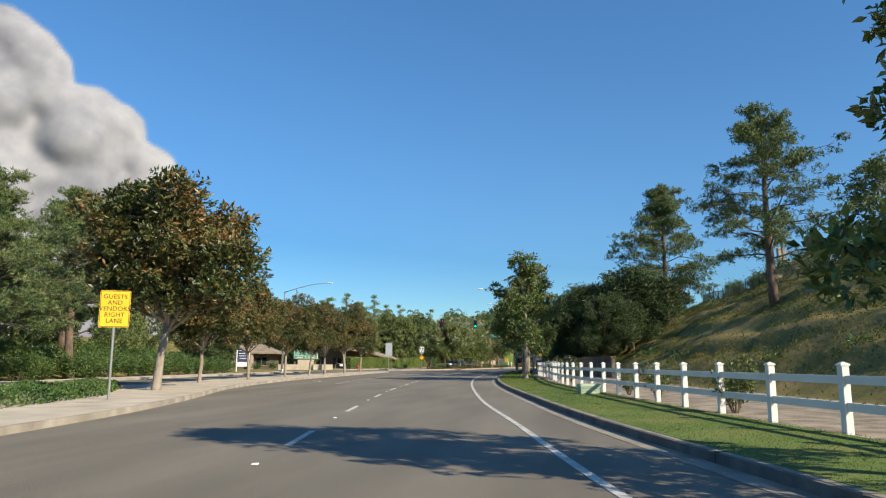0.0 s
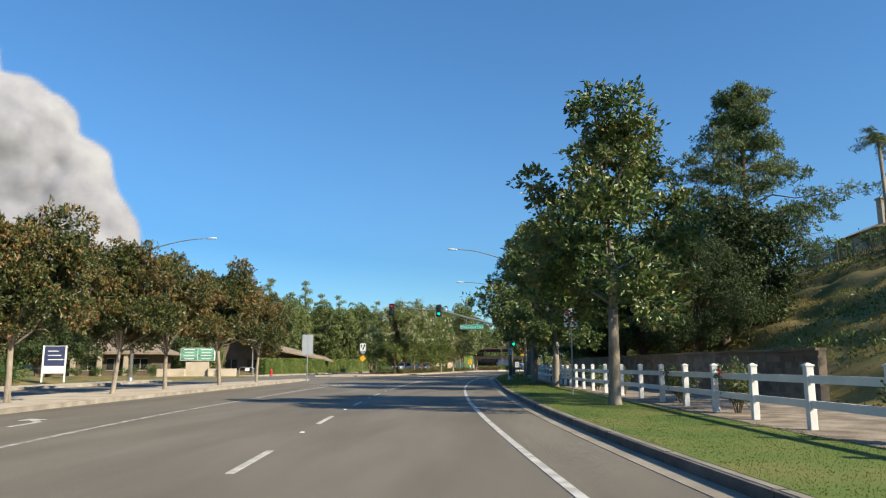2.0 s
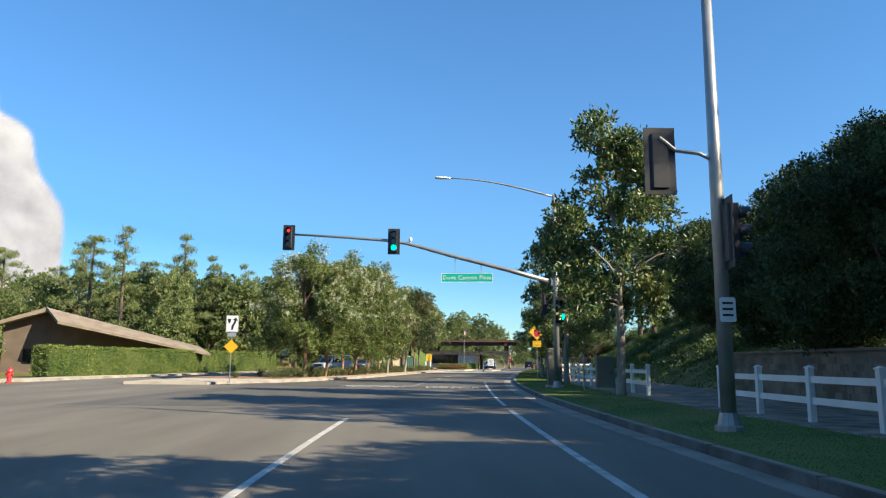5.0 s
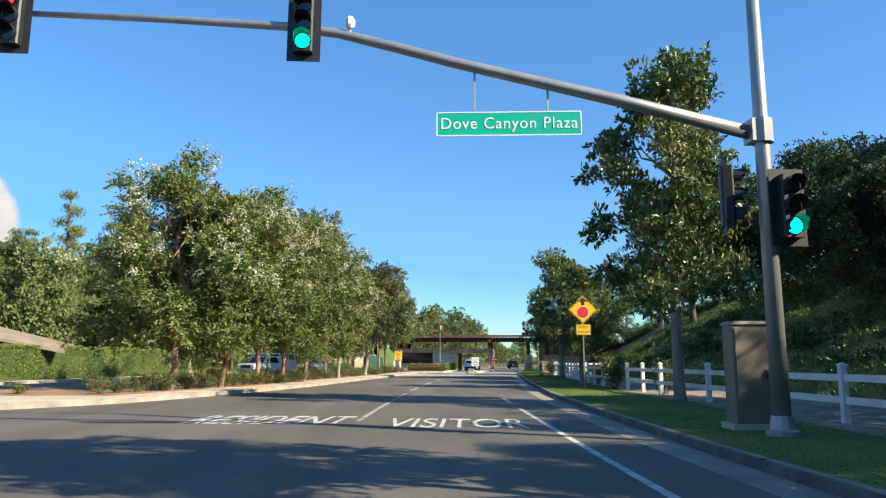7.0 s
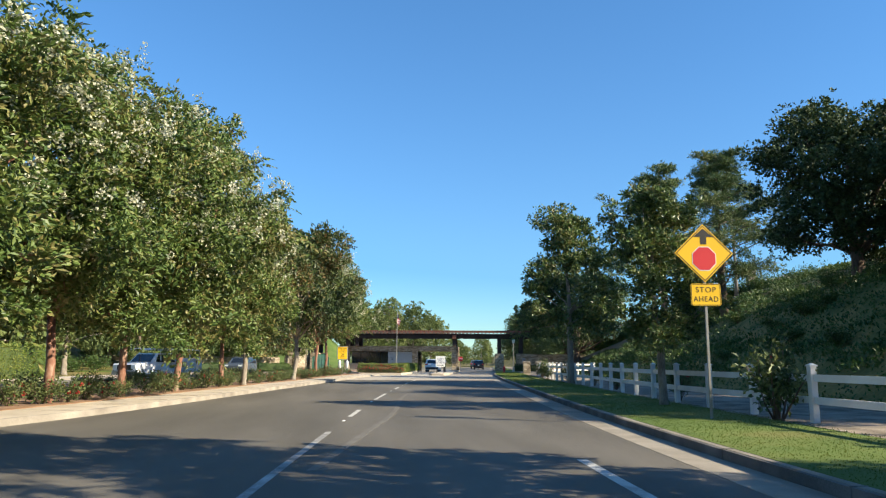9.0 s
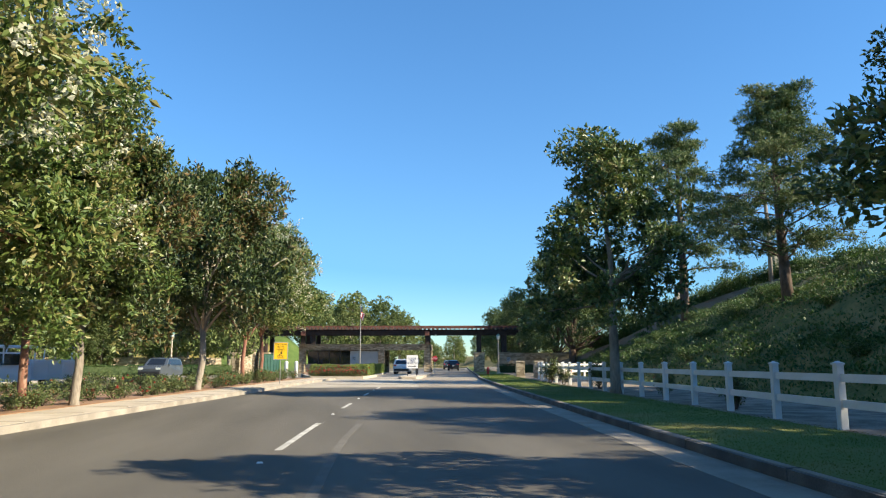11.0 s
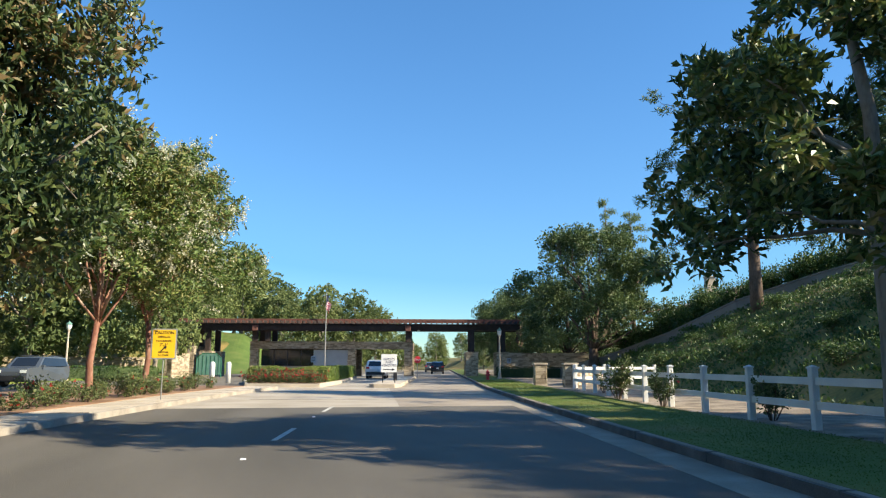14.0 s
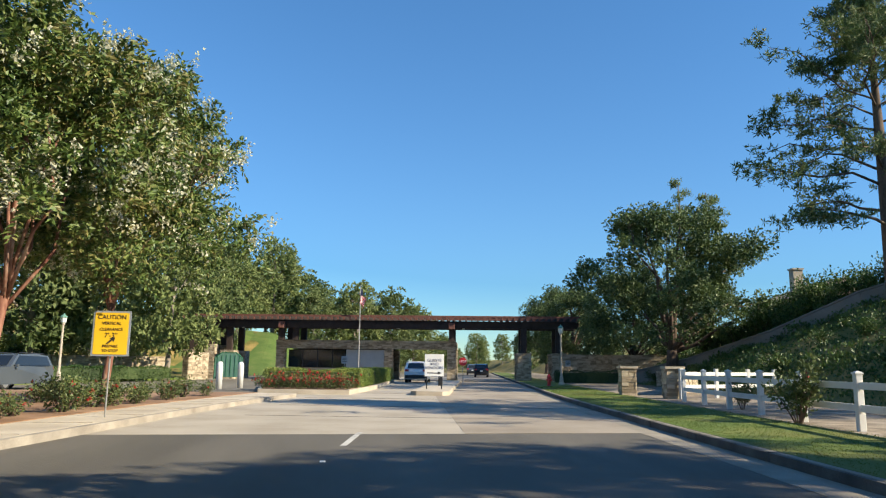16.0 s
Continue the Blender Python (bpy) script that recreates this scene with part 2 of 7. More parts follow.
TAIL_RED = material("red_lamp_lens", [(0.35, 0.01, 0.01), (0.45, 0.02, 0.02)], 2, 0.3)
PLASTIC_GREEN = material("pale_green_box_paint", [(0.30, 0.38, 0.27), (0.38, 0.46, 0.34)], 1, 0.6)
GREEN_SCREEN = material("green_mesh_screen", [(0.02, 0.12, 0.065), (0.035, 0.17, 0.09)], 1, 0.8)
PATINA = material("green_patina", [(0.10, 0.22, 0.17), (0.15, 0.30, 0.23)], 2, 0.6)
LAMP_GLASS = material("frosted_lamp_glass", [(0.60, 0.64, 0.58), (0.70, 0.74, 0.68)], 2, 0.4)
LIGHT_GREEN = glow("green_signal_light", (0.0, 1.0, 0.48), 1.6)
LIGHT_RED = glow("red_signal_light", (1.0, 0.03, 0.03), 1.2)

# ---------------------------------------------------------------- mesh helpers
RNG = np.random.default_rng(7)


class Geo:
    """Collects vertices and faces for one mesh."""

    def __init__(self):
        self.v, self.f, self.m = [], [], []

    def add(self, verts, faces, m=0):
        k = len(self.v)
        self.v += [tuple(p) for p in verts]
        self.f += [tuple(i + k for i in f) for f in faces]
        self.m += [m] * len(faces)
        return self

    def box(self, c, s, rz=0.0, rx=0.0, ry=0.0, taper=1.0, m=0, bevel=0.0):
        """A box about its centre, with chamfered upright edges where bevel is given."""
        x, y, z = s[0] / 2, s[1] / 2, s[2] / 2
        b = min(bevel, x * 0.9, y * 0.9)
        ring = [(-x, -y), (x, -y), (x, y), (-x, y)] if not b else [(-x + b, -y), (x - b, -y), (x, -y + b), (x, y - b), (x - b, y), (-x + b, y), (-x, y - b), (-x, -y + b)]
        n = len(ring)
        pts = [(px, py, -z) for px, py in ring] + [(px * taper, py * taper, z) for px, py in ring]
        mat = Matrix.Translation(c) @ Euler((rx, ry, rz)).to_matrix().to_4x4()
        faces = [tuple(range(n - 1, -1, -1)), tuple(range(n, 2 * n))] + [(i, (i + 1) % n, n + (i + 1) % n, n + i) for i in range(n)]
        return self.add([mat @ Vector(p) for p in pts], faces, m)

    def tube(self, pts, radii, n=8, cap=True, m=0):
        """A round bar along points."""
        pts = [Vector(p) for p in pts]
        if not hasattr(radii, "__len__"):
            radii = [radii] * len(pts)
        rings = []
        side = None
        for i, p in enumerate(pts):
            d = (pts[min(i + 1, len(pts) - 1)] - pts[max(i - 1, 0)]).normalized()
            if side is None:
                side = d.orthogonal().normalized()
            side = (side - d * side.dot(d)).normalized()
            up = d.cross(side)
            rings.append([p + (side * math.cos(a) + up * math.sin(a)) * radii[i] for a in (2 * math.pi * k / n for k in range(n))])
        verts = [v for r in rings for v in r]
        faces = [(i * n + k, i * n + (k + 1) % n, (i + 1) * n + (k + 1) % n, (i + 1) * n + k) for i in range(len(pts) - 1) for k in range(n)]
        if cap:
            faces += [tuple(range(n - 1, -1, -1)), tuple(range((len(pts) - 1) * n, len(pts) * n))]
        return self.add(verts, faces, m)

    def lathe(self, c, profile, n=16, m=0):
        """A turned form from (radius, height) steps."""
        verts = [(c[0] + r * math.cos(2 * math.pi * k / n), c[1] + r * math.sin(2 * math.pi * k / n), c[2] + h) for r, h in profile for k in range(n)]
        faces = [(i * n + k, i * n + (k + 1) % n, (i + 1) * n + (k + 1) % n, (i + 1) * n + k) for i in range(len(profile) - 1) for k in range(n)]
        faces += [tuple(range(n - 1, -1, -1)), tuple(range((len(profile) - 1) * n, len(profile) * n))]
        return self.add(verts, faces, m)

    def prism(self, outline, y0, y1, m=0, axis="y"):
        """An outline in x and z drawn out along y (or in x and y along z)."""
        n = len(outline)
        if axis == "y":
            verts = [(a, y0, b) for a, b in outline] + [(a, y1, b) for a, b in outline]
        elif axis == "x":
            verts = [(y0, a, b) for a, b in outline] + [(y1, a, b) for a, b in outline]
        else:
            verts = [(a, b, y0) for a, b in outline] + [(a, b, y1) for a, b in outline]
        faces = [tuple(range(n - 1, -1, -1)), tuple(range(n, 2 * n))] + [(i, (i + 1) % n, n + (i + 1) % n, n + i) for i in range(n)]
        return self.add(verts, faces, m)

    def mesh(self, name, mats, smooth=False):
        me = bpy.data.meshes.new(name)
        me.from_pydata(self.v, [], self.f)
        for mat in mats if isinstance(mats, (list, tuple)) else [mats]:
            me.materials.append(mat)
        if any(self.m):
            me.polygons.foreach_set("material_index", self.m)
        bm = bmesh.new()
        bm.from_mesh(me)
        bmesh.ops.recalc_face_normals(bm, faces=bm.faces)
        bm.to_mesh(me)
        bm.free()
        if smooth:
            me.polygons.foreach_set("use_smooth", [True] * len(me.polygons))
        return me


def part(name, geo, mat, parent=None, label="", smooth=False):
    me = geo.mesh(name, mat, smooth) if isinstance(geo, Geo) else geo
    ob = new(name, me)
    if parent is not None:
        ob.parent = parent
    if label:
        tagged(ob, label)
    return ob


def thing(name, label, category, group="", m=None, kind=""):
    ob = new(name)
    tagged(ob, label, category, group, kind)
    if m is not None:
        ob.matrix_world = m
    return ob


def raw_mesh(name, verts, faces, mat, mats=None):
    """A mesh straight from arrays; all faces have the same count of corners."""
    verts, faces = np.asarray(verts, np.float32), np.asarray(faces, np.int32)
    me = bpy.data.meshes.new(name)
    k = faces.shape[1]
    me.vertices.add(len(verts))
    me.vertices.foreach_set("co", verts.ravel())
    me.loops.add(faces.size)
    me.loops.foreach_set("vertex_index", faces.ravel())
    me.polygons.add(len(faces))
    me.polygons.foreach_set("loop_start", np.arange(0, faces.size, k, dtype=np.int32))
    me.polygons.foreach_set("use_smooth", np.zeros(len(faces), bool))
    for mm in mats or [mat]:
        me.materials.append(mm)
    me.update(calc_edges=True)
    return me


def unit(v):
    return v / np.maximum(np.linalg.norm(v, axis=-1, keepdims=True), 1e-9)


def leaves(pos, out, length, width, rng, droop=0.0, spread=1.0, fold=0.25):
    """Folded leaf blades at pos that point roughly along out: vertices and triangles."""
    n = len(pos)
    d = unit(out + spread * rng.normal(size=(n, 3)) - np.array([0, 0, droop]))
    s = unit(np.cross(d, unit(rng.normal(size=(n, 3)) + np.array([0, 0, 0.8]))))
    u = np.cross(s, d)
    ln = (length * rng.uniform(0.65, 1.3, n))[:, None]
    w = (width * rng.uniform(0.7, 1.25, n))[:, None]
    mid = pos + d * ln * 0.5
    v = np.stack([pos, mid - s * w / 2 + u * w * fold, pos + d * ln, mid + s * w / 2 + u * w * fold], 1).reshape(-1, 3)
    k = np.arange(n)[:, None] * 4
    f = np.concatenate([k + [0, 1, 2], k + [0, 2, 3]], 1).reshape(-1, 3)
    return v, f


def joined(lots):
    vs, fs, k = [], [], 0
    for v, f in lots:
        vs.append(v)
        fs.append(f + k)
        k += len(v)
    return np.concatenate(vs), np.concatenate(fs)


# ---------------------------------------------------------------- the plan
def curve(ys, xs):
    """A smooth line x(y) through a few knots."""
    ys, xs = np.array(ys, float), np.array(xs, float)
    slope = np.gradient(xs, ys)

    def at(y):
        y = np.asarray(y, float)
        i = np.clip(np.searchsorted(ys, y) - 1, 0, len(ys) - 2)
        h = ys[i + 1] - ys[i]
        t = (y - ys[i]) / h
        inside = (1 + 2 * t) * (1 - t) ** 2 * xs[i] + t * (1 - t) ** 2 * h * slope[i] + t * t * (3 - 2 * t) * xs[i + 1] - t * t * (1 - t) * h * slope[i + 1]
        low = xs[0] + (y - ys[0]) * slope[0]
        high = xs[-1] + (y - ys[-1]) * slope[-1]
        return np.where(y < ys[0], low, np.where(y > ys[-1], high, inside))

    return at


# road edge (gutter) by the verge
EDGE = curve([-60, 0, 21, 29, 40, 54, 68, 80, 95, 110, 120, 130, 140, 153, 165, 182, 197, 220, 246, 320], [24, 10.2, 5.65, 4.1, 2.5, 0.75, -0.35, -0.85, -1.1, -1.15, -0.9, -0.25, 0.7, 2.35, 4.1, 6.7, 9.2, 13.8, 19.0, 34])
BIKE = curve([-20, 10, 21, 28.6, 36.5, 45.5, 58, 72, 80, 90, 99, 113, 130, 141, 160], [11.5, 5.9, 3.65, 2.45, 1.15, 0.0, -1.35, -2.45, -2.85, -3.15, -3.2, -2.9, -2.0, -1.2, 1.2])
LANE = curve([0, 24, 34, 43, 50, 57, 65, 72, 80, 90, 107, 130, 145, 157, 168, 176, 184, 200], [3.0, -1.1, -2.6, -3.8, -4.6, -5.25, -5.95, -6.45, -6.95, -7.3, -7.35, -6.2, -4.8, -3.45, -1.95, -0.8, 0.45, 3])
TURN_LANE = curve([50, 58, 66, 73, 88, 97], [-8.7, -10.0, -10.9, -11.3, -12.0, -12.0])
MED1 = curve([-40, 0, 15, 24.8, 29, 34.5, 40, 46, 52, 57, 64, 72, 80, 90, 100, 112], [3.5, -3.0, -5.2, -6.8, -7.5, -8.8, -10.4, -12.3, -13.6, -14.4, -15.3, -15.9, -16.3, -16.8, -17.3, -18.0])
MED1_BACK = curve([-40, 0, 30, 48, 55, 64, 79, 90, 100, 112], [-6, -11.5, -15.5, -18.0, -18.9, -19.9, -20.6, -20.7, -20.2, -18.4])
MED2 = curve([131, 134, 136.5, 140, 143.5, 146.5, 151, 158, 165, 173.7, 184, 192, 199.5], [-17.8, -16.0, -14.3, -13.0, -12.1, -11.2, -10.2, -9.0, -7.85, -6.35, -4.7, -3.4, -1.7])
MED2_BACK = curve([131, 136, 141, 160, 180, 200, 215], [-22.5, -22.2, -21.2, -18.2, -15.6, -13.4, -11.5])
FAR_EDGE = curve([-60, 0, 40, 70, 100, 118, 140, 181, 200, 215, 260], [-12, -21, -26, -28, -28.5, -29.5, -29.0, -23.4, -20.5, -18.5, -12])


def ground_height(x, y):
    """The land: flat along the road, a bank on the far side, and the long slope."""
    x, y = np.asarray(x, float), np.asarray(y, float)
    s = x - EDGE(np.clip(y, -60, 320))
    ridge = np.interp(y, [-100, 60, 110, 141, 170, 200, 230, 300, 500], [12.5, 12.5, 12.5, 12.0, 10.8, 8.8, 6.2, 4.0, 3.0])
    rise = np.clip(s - 9.0, 0, None) * np.interp(y, [100, 130, 163, 182, 220], [0.54, 0.58, 0.64, 0.56, 0.47])
    z = rise / (1 + (rise / ridge) ** 4) ** 0.25 + np.clip(s - 30, 0, 400) * 0.02
    bump = 0.20 * np.sin(x * 0.9 + y * 0.35) * np.sin(y * 0.6 - x * 0.2) + 0.10 * np.sin(x * 2.1 - y * 1.3) + 0.20 * (0.6 + 0.4 * np.sin(y * 0.37 + x * 0.9)) * np.sin(s * 2.1 + 0.05 * y + 1.4 * np.sin(y * 0.13)) * np.interp(y, [0, 110, 130], [1, 1, 0.4])
    z = z + bump * np.clip(rise / 2, 0, 1)
    f = FAR_EDGE(np.clip(y, -60, 260)) - x
    bank = np.interp(y, [-50, 80, 100, 112], [1.0, 1.0, 0.5, 0.0])
    z = z + bank * np.clip((f - 6) * 0.22, 0, 3.0)
    z = z + np.clip((y - 215) / 30, 0, 1) * np.clip((f - 8) * 0.28, 0, 5)
    z = np.where((s < 0.2) & (f < 0.1), -0.12, np.where(s < 0.2, np.where(f < 0.6, 0.0, z + 0.10), z + 0.12))
    rise = np.clip((y - 258) / 28, 0, 1)
    side = np.clip((-1.0 - x) / 9, 0, 1)
    return z + 6.5 * rise * rise * (3 - 2 * rise) * side * side * (3 - 2 * side)


def on_ground(x, y):
    return float(ground_height(x, y))


def make_ground():
    s = np.unique(np.concatenate([np.linspace(-160, -20, 57), np.linspace(-20, 0.1, 12), np.linspace(0.2, 34, 60), np.linspace(34, 160, 30), [-2500, -1200, -600, -300, 300, 600, 1200, 2500]]))
    y = np.unique(np.concatenate([np.linspace(-60, 320, 191), [-1500, -600, -200, -100, 360, 420, 520, 700, 1200, 2500]]))
    sx, yy = np.meshgrid(s, y)
    x = sx + EDGE(np.clip(yy, -60, 320))
    z = ground_height(x, yy)
    v = np.stack([x, yy, z], -1).reshape(-1, 3)
    nx = len(s)
    i, j = np.meshgrid(np.arange(len(s) - 1), np.arange(len(y) - 1))
    a = (j * nx + i).ravel()
    f = np.stack([a, a + 1, a + nx + 1, a + nx], 1)
    me = raw_mesh("ground", v, f, HILL)
    me.polygons.foreach_set("use_smooth", [True] * len(f))
    tagged(new("ground", me), "dry earth and hillside ground beside the road", "ground", kind="structure")


make_ground()


def ribbon(name, left, right, ys, z0, z1, mat, label, category, parent=None, thick=0.3, kind="structure"):
    """A band of ground between two lines x(y), with upright sides."""
    ys = np.asarray(ys, float)
    l, r = left(ys), right(ys)
    n = len(ys)
    zl = z0(ys) if callable(z0) else np.full(n, z0)
    zr = z1(ys) if callable(z1) else np.full(n, z1)
    v = np.concatenate([np.stack([l, ys, zl], 1), np.stack([r, ys, zr], 1), np.stack([l, ys, zl - thick], 1), np.stack([r, ys, zr - thick], 1)])
    i = np.arange(n - 1)
    f = np.concatenate([np.stack([i, n + i, n + i + 1, i + 1], 1), np.stack([2 * n + i, i, i + 1, 2 * n + i + 1], 1), np.stack([n + i, 3 * n + i, 3 * n + i + 1, n + i + 1], 1), np.array([[0, 2 * n, 3 * n, n], [n - 1, 2 * n - 1, 4 * n - 1, 3 * n - 1]])])
    ob = new(name, raw_mesh(name, v, f, mat))
    if parent is not None:
        ob.parent = parent
    if label:
        tagged(ob, label, category, kind=kind)
    return ob


def off(line, d):
    return lambda y: line(y) + d


YS = np.arange(-60, 320.1, 2.0)
ribbon("road", off(FAR_EDGE, -0.05), off(EDGE, 0.05), YS, 0.0, 0.0, ASPHALT, "worn grey asphalt road with painted lanes", "road")
RESEAL = np.arange(112.0, 186.1, 2.0)
ribbon("road_2", off(MED2, 0.02), off(EDGE, -0.62), RESEAL[10:], 0.004, 0.004, ASPHALT_NEW, "darker resealed asphalt road past the junction", "road")
ribbon("road_3", off(LANE, -9.5), off(EDGE, -0.55), RESEAL[:11], 0.004, 0.004, ASPHALT_NEW, "darker resealed asphalt through the junction", "road")
stripe_scar = curve([137, 139.1, 142.5, 145.5, 147.8, 157.9, 161.6], [-5.3, -5.0, -4.45, -3.95, -3.55, -2.45, -1.9])
# side street
part_side = Geo().box((-60, 119, -0.146), (62, 17, 0.3))
tagged(part("side_road", part_side, ASPHALT), "grey asphalt side street at the junction", "road", kind="structure")
# concrete road before the gate
APRON = np.arange(183.6, 262, 1.5)
ribbon("gate_paving", off(curve([183, 199, 215, 262], [-5.0, -2.2, 0.0, 10]), 0.0), off(EDGE, -0.62), APRON, 0.006, 0.006, PAVING, "pale concrete road slab before the gatehouse", "road")
PAVE_JOINT = curve([183, 203, 262], [2.45, 4.75, 16.0])
ribbon("gate_paving_2", off(PAVE_JOINT, 0.02), off(EDGE, -0.62), APRON, 0.010, 0.010, PAVING_WORN, "older tan concrete slab of the resident lane", "road")
for y0 in (188.0, 193.0, 198.5, 204.0, 210.0, 216.0, 222.0):
    x0, x1 = float(PAVE_JOINT(y0)) - 5.5, float(EDGE(y0)) - 0.66
    ob = part("paving_joint", Geo().box(((x0 + x1) / 2, y0, 0.008), (x1 - x0, 0.035, 0.010), rz=-0.2), KERB_DARK)
    tagged(ob, "dark sawn joint across the concrete road", "road marking", kind="structure")
# gutter, kerb, verge
ribbon("gutter", lambda y: EDGE(y) - np.interp(y, [0, 100, 126, 320], [0.38, 0.38, 0.66, 0.66]), EDGE, YS, 0.008, 0.008, GUTTER, "concrete gutter strip along the kerb", "gutter")
# the face is darker than the pale edge on top
ribbon("kerb_face", EDGE, off(EDGE, 0.06), YS, 0.145, 0.145, KERB_DARK, "dark kerb face along the gutter", "kerb")
ribbon("kerb", off(EDGE, 0.06), off(EDGE, 0.17), YS, 0.152, 0.155, GUTTER, "pale concrete kerb edge along the grass verge", "kerb")
ribbon("verge", off(EDGE, 0.17), off(EDGE, 3.0), YS, 0.16, 0.20, GRASS_SOIL, "mown green grass verge with dry patches", "lawn")
ribbon("dirt_path", off(EDGE, 3.0), off(EDGE, 8.8), YS, 0.17, 0.22, DIRT, "bare dirt track behind the rail fence", "path")
# central reservations
Y1 = np.arange(-40, 110.1, 1.5)
ribbon("median_kerb", MED1, off(MED1, -0.16), Y1, 0.15, 0.15, KERB, "pale concrete kerb of the central island", "kerb")
ribbon("median", off(MED1, -0.16), MED1_BACK, Y1, 0.154, 0.16, CONCRETE, "tan stamped concrete central island", "pavement")
Y2 = np.arange(131, 200.1, 1.5)
ribbon("median_kerb_2", MED2, off(MED2, -0.16), Y2, 0.15, 0.15, KERB, "pale concrete kerb of the planted island", "kerb")
ribbon("median_2", off(MED2, -0.16), off(MED2, -1.6), Y2, 0.155, 0.17, CONCRETE, "tan concrete walk strip of the planted island", "pavement")
ribbon("planting_bed", off(MED2, -1.6), MED2_BACK, Y2[5:], 0.19, 0.24, MULCH, "red-brown mulch bed of the planted island", "planting bed")
ribbon("median_nose", off(MED2, -1.6), MED2_BACK, Y2[:6], 0.17, 0.17, CONCRETE, "tan concrete nose of the planted island", "pavement")
ribbon("far_kerb", off(FAR_EDGE, -0.3), FAR_EDGE, np.arange(-60, 108, 2.0), 0.15, 0.15, KERB, "pale concrete kerb across the road", "kerb")
ribbon("far_kerb_2", off(FAR_EDGE, -0.3), FAR_EDGE, np.arange(130, 240, 2.0), 0.15, 0.15, KERB, "pale concrete kerb across the road", "kerb")
ribbon("far_pavement", off(FAR_EDGE, -2.6), off(FAR_EDGE, -0.3), np.arange(-60, 108, 2.0), 0.16, 0.155, CONCRETE, "tan concrete footway across the road", "pavement")
ribbon("far_pavement_2", off(FAR_EDGE, -2.0), off(FAR_EDGE, -0.3), np.arange(130, 240, 2.0), 0.16, 0.155, CONCRETE, "tan concrete footway across the road", "pavement")


def kerb_joints(name, line, ys, inner, outer, label):
    """Thin dark gaps between the cast lengths of a kerb."""
    g = Geo()
    for y in ys:
        turn = math.atan2(-(float(line(y + 0.5)) - float(line(y))), 0.5)
        g.box((float(line(y)) + (inner + outer) / 2, y, 0.083), (abs(outer - inner), 0.022, 0.155), rz=turn)
    tagged(part(name, g, KERB_DARK), label, "kerb joint", kind="structure")


kerb_joints("kerb_joints", EDGE, np.arange(14, 230, 3.0), -0.008, 0.178, "dark joints between the kerb lengths by the verge")
WALK_JOINTS = Geo()
for y in np.arange(30, 109, 2.4):
    x0, x1 = float(MED1_BACK(y)), float(MED1(y)) - 0.18
    WALK_JOINTS.box(((x0 + x1) / 2, y, 0.154), (x1 - x0, 0.02, 0.010))
for y in np.arange(134, 199, 2.4):
    x0, x1 = float(MED2(y)) - 1.58, float(MED2(y)) - 0.18
    WALK_JOINTS.box(((x0 + x1) / 2, y, 0.160), (x1 - x0, 0.02, 0.022))
tagged(part("walk_joints", WALK_JOINTS, KERB), "tooled joints across the tan concrete islands", "pavement joint", kind="structure")

# ---------------------------------------------------------------- road markings
def stripe(name, line, y0, y1, width, label, z=0.008, mat=None):
    ys = np.linspace(y0, y1, max(2, int((y1 - y0) / 1.5) + 1))
    ob = ribbon(name, off(line, -width / 2), off(line, width / 2), ys, z, z, mat or PAINT, label, "road marking", thick=0.012)
    return ob


for y0 in (9.0, 16.6, 24.2, 32.2, 40.2, 47.2, 54.8, 62.4, 69.9, 77.3):
    stripe("lane_dash", LANE, y0, y0 + 2.4, 0.11, "worn white painted lane dash on asphalt")
stripe("lane_line", LANE, 85.8, 107.5, 0.11, "solid white lane line on asphalt")
stripe("lane_line", LANE, 129.8, 144.4, 0.11, "faded white lane line on dark asphalt", mat=FADED)
for y0 in (148.2, 156.0, 158.4, 166.0, 174.0, 181.5):
    stripe("lane_dash", LANE, y0, y0 + 2.4, 0.11, "worn white painted lane dash on asphalt")
stripe("bike_lane_line", BIKE, -20, 111, 0.13, "solid white bike lane line on asphalt")
stripe("bike_lane_line", BIKE, 113, 134, 0.12, "solid white bike lane line on asphalt")
stripe("bike_lane_dash", BIKE, 137.2, 140.2, 0.15, "white bike lane dash on asphalt")
stripe("turn_lane_line", TURN_LANE, 57, 95, 0.11, "worn white turn lane line on asphalt", mat=FADED)

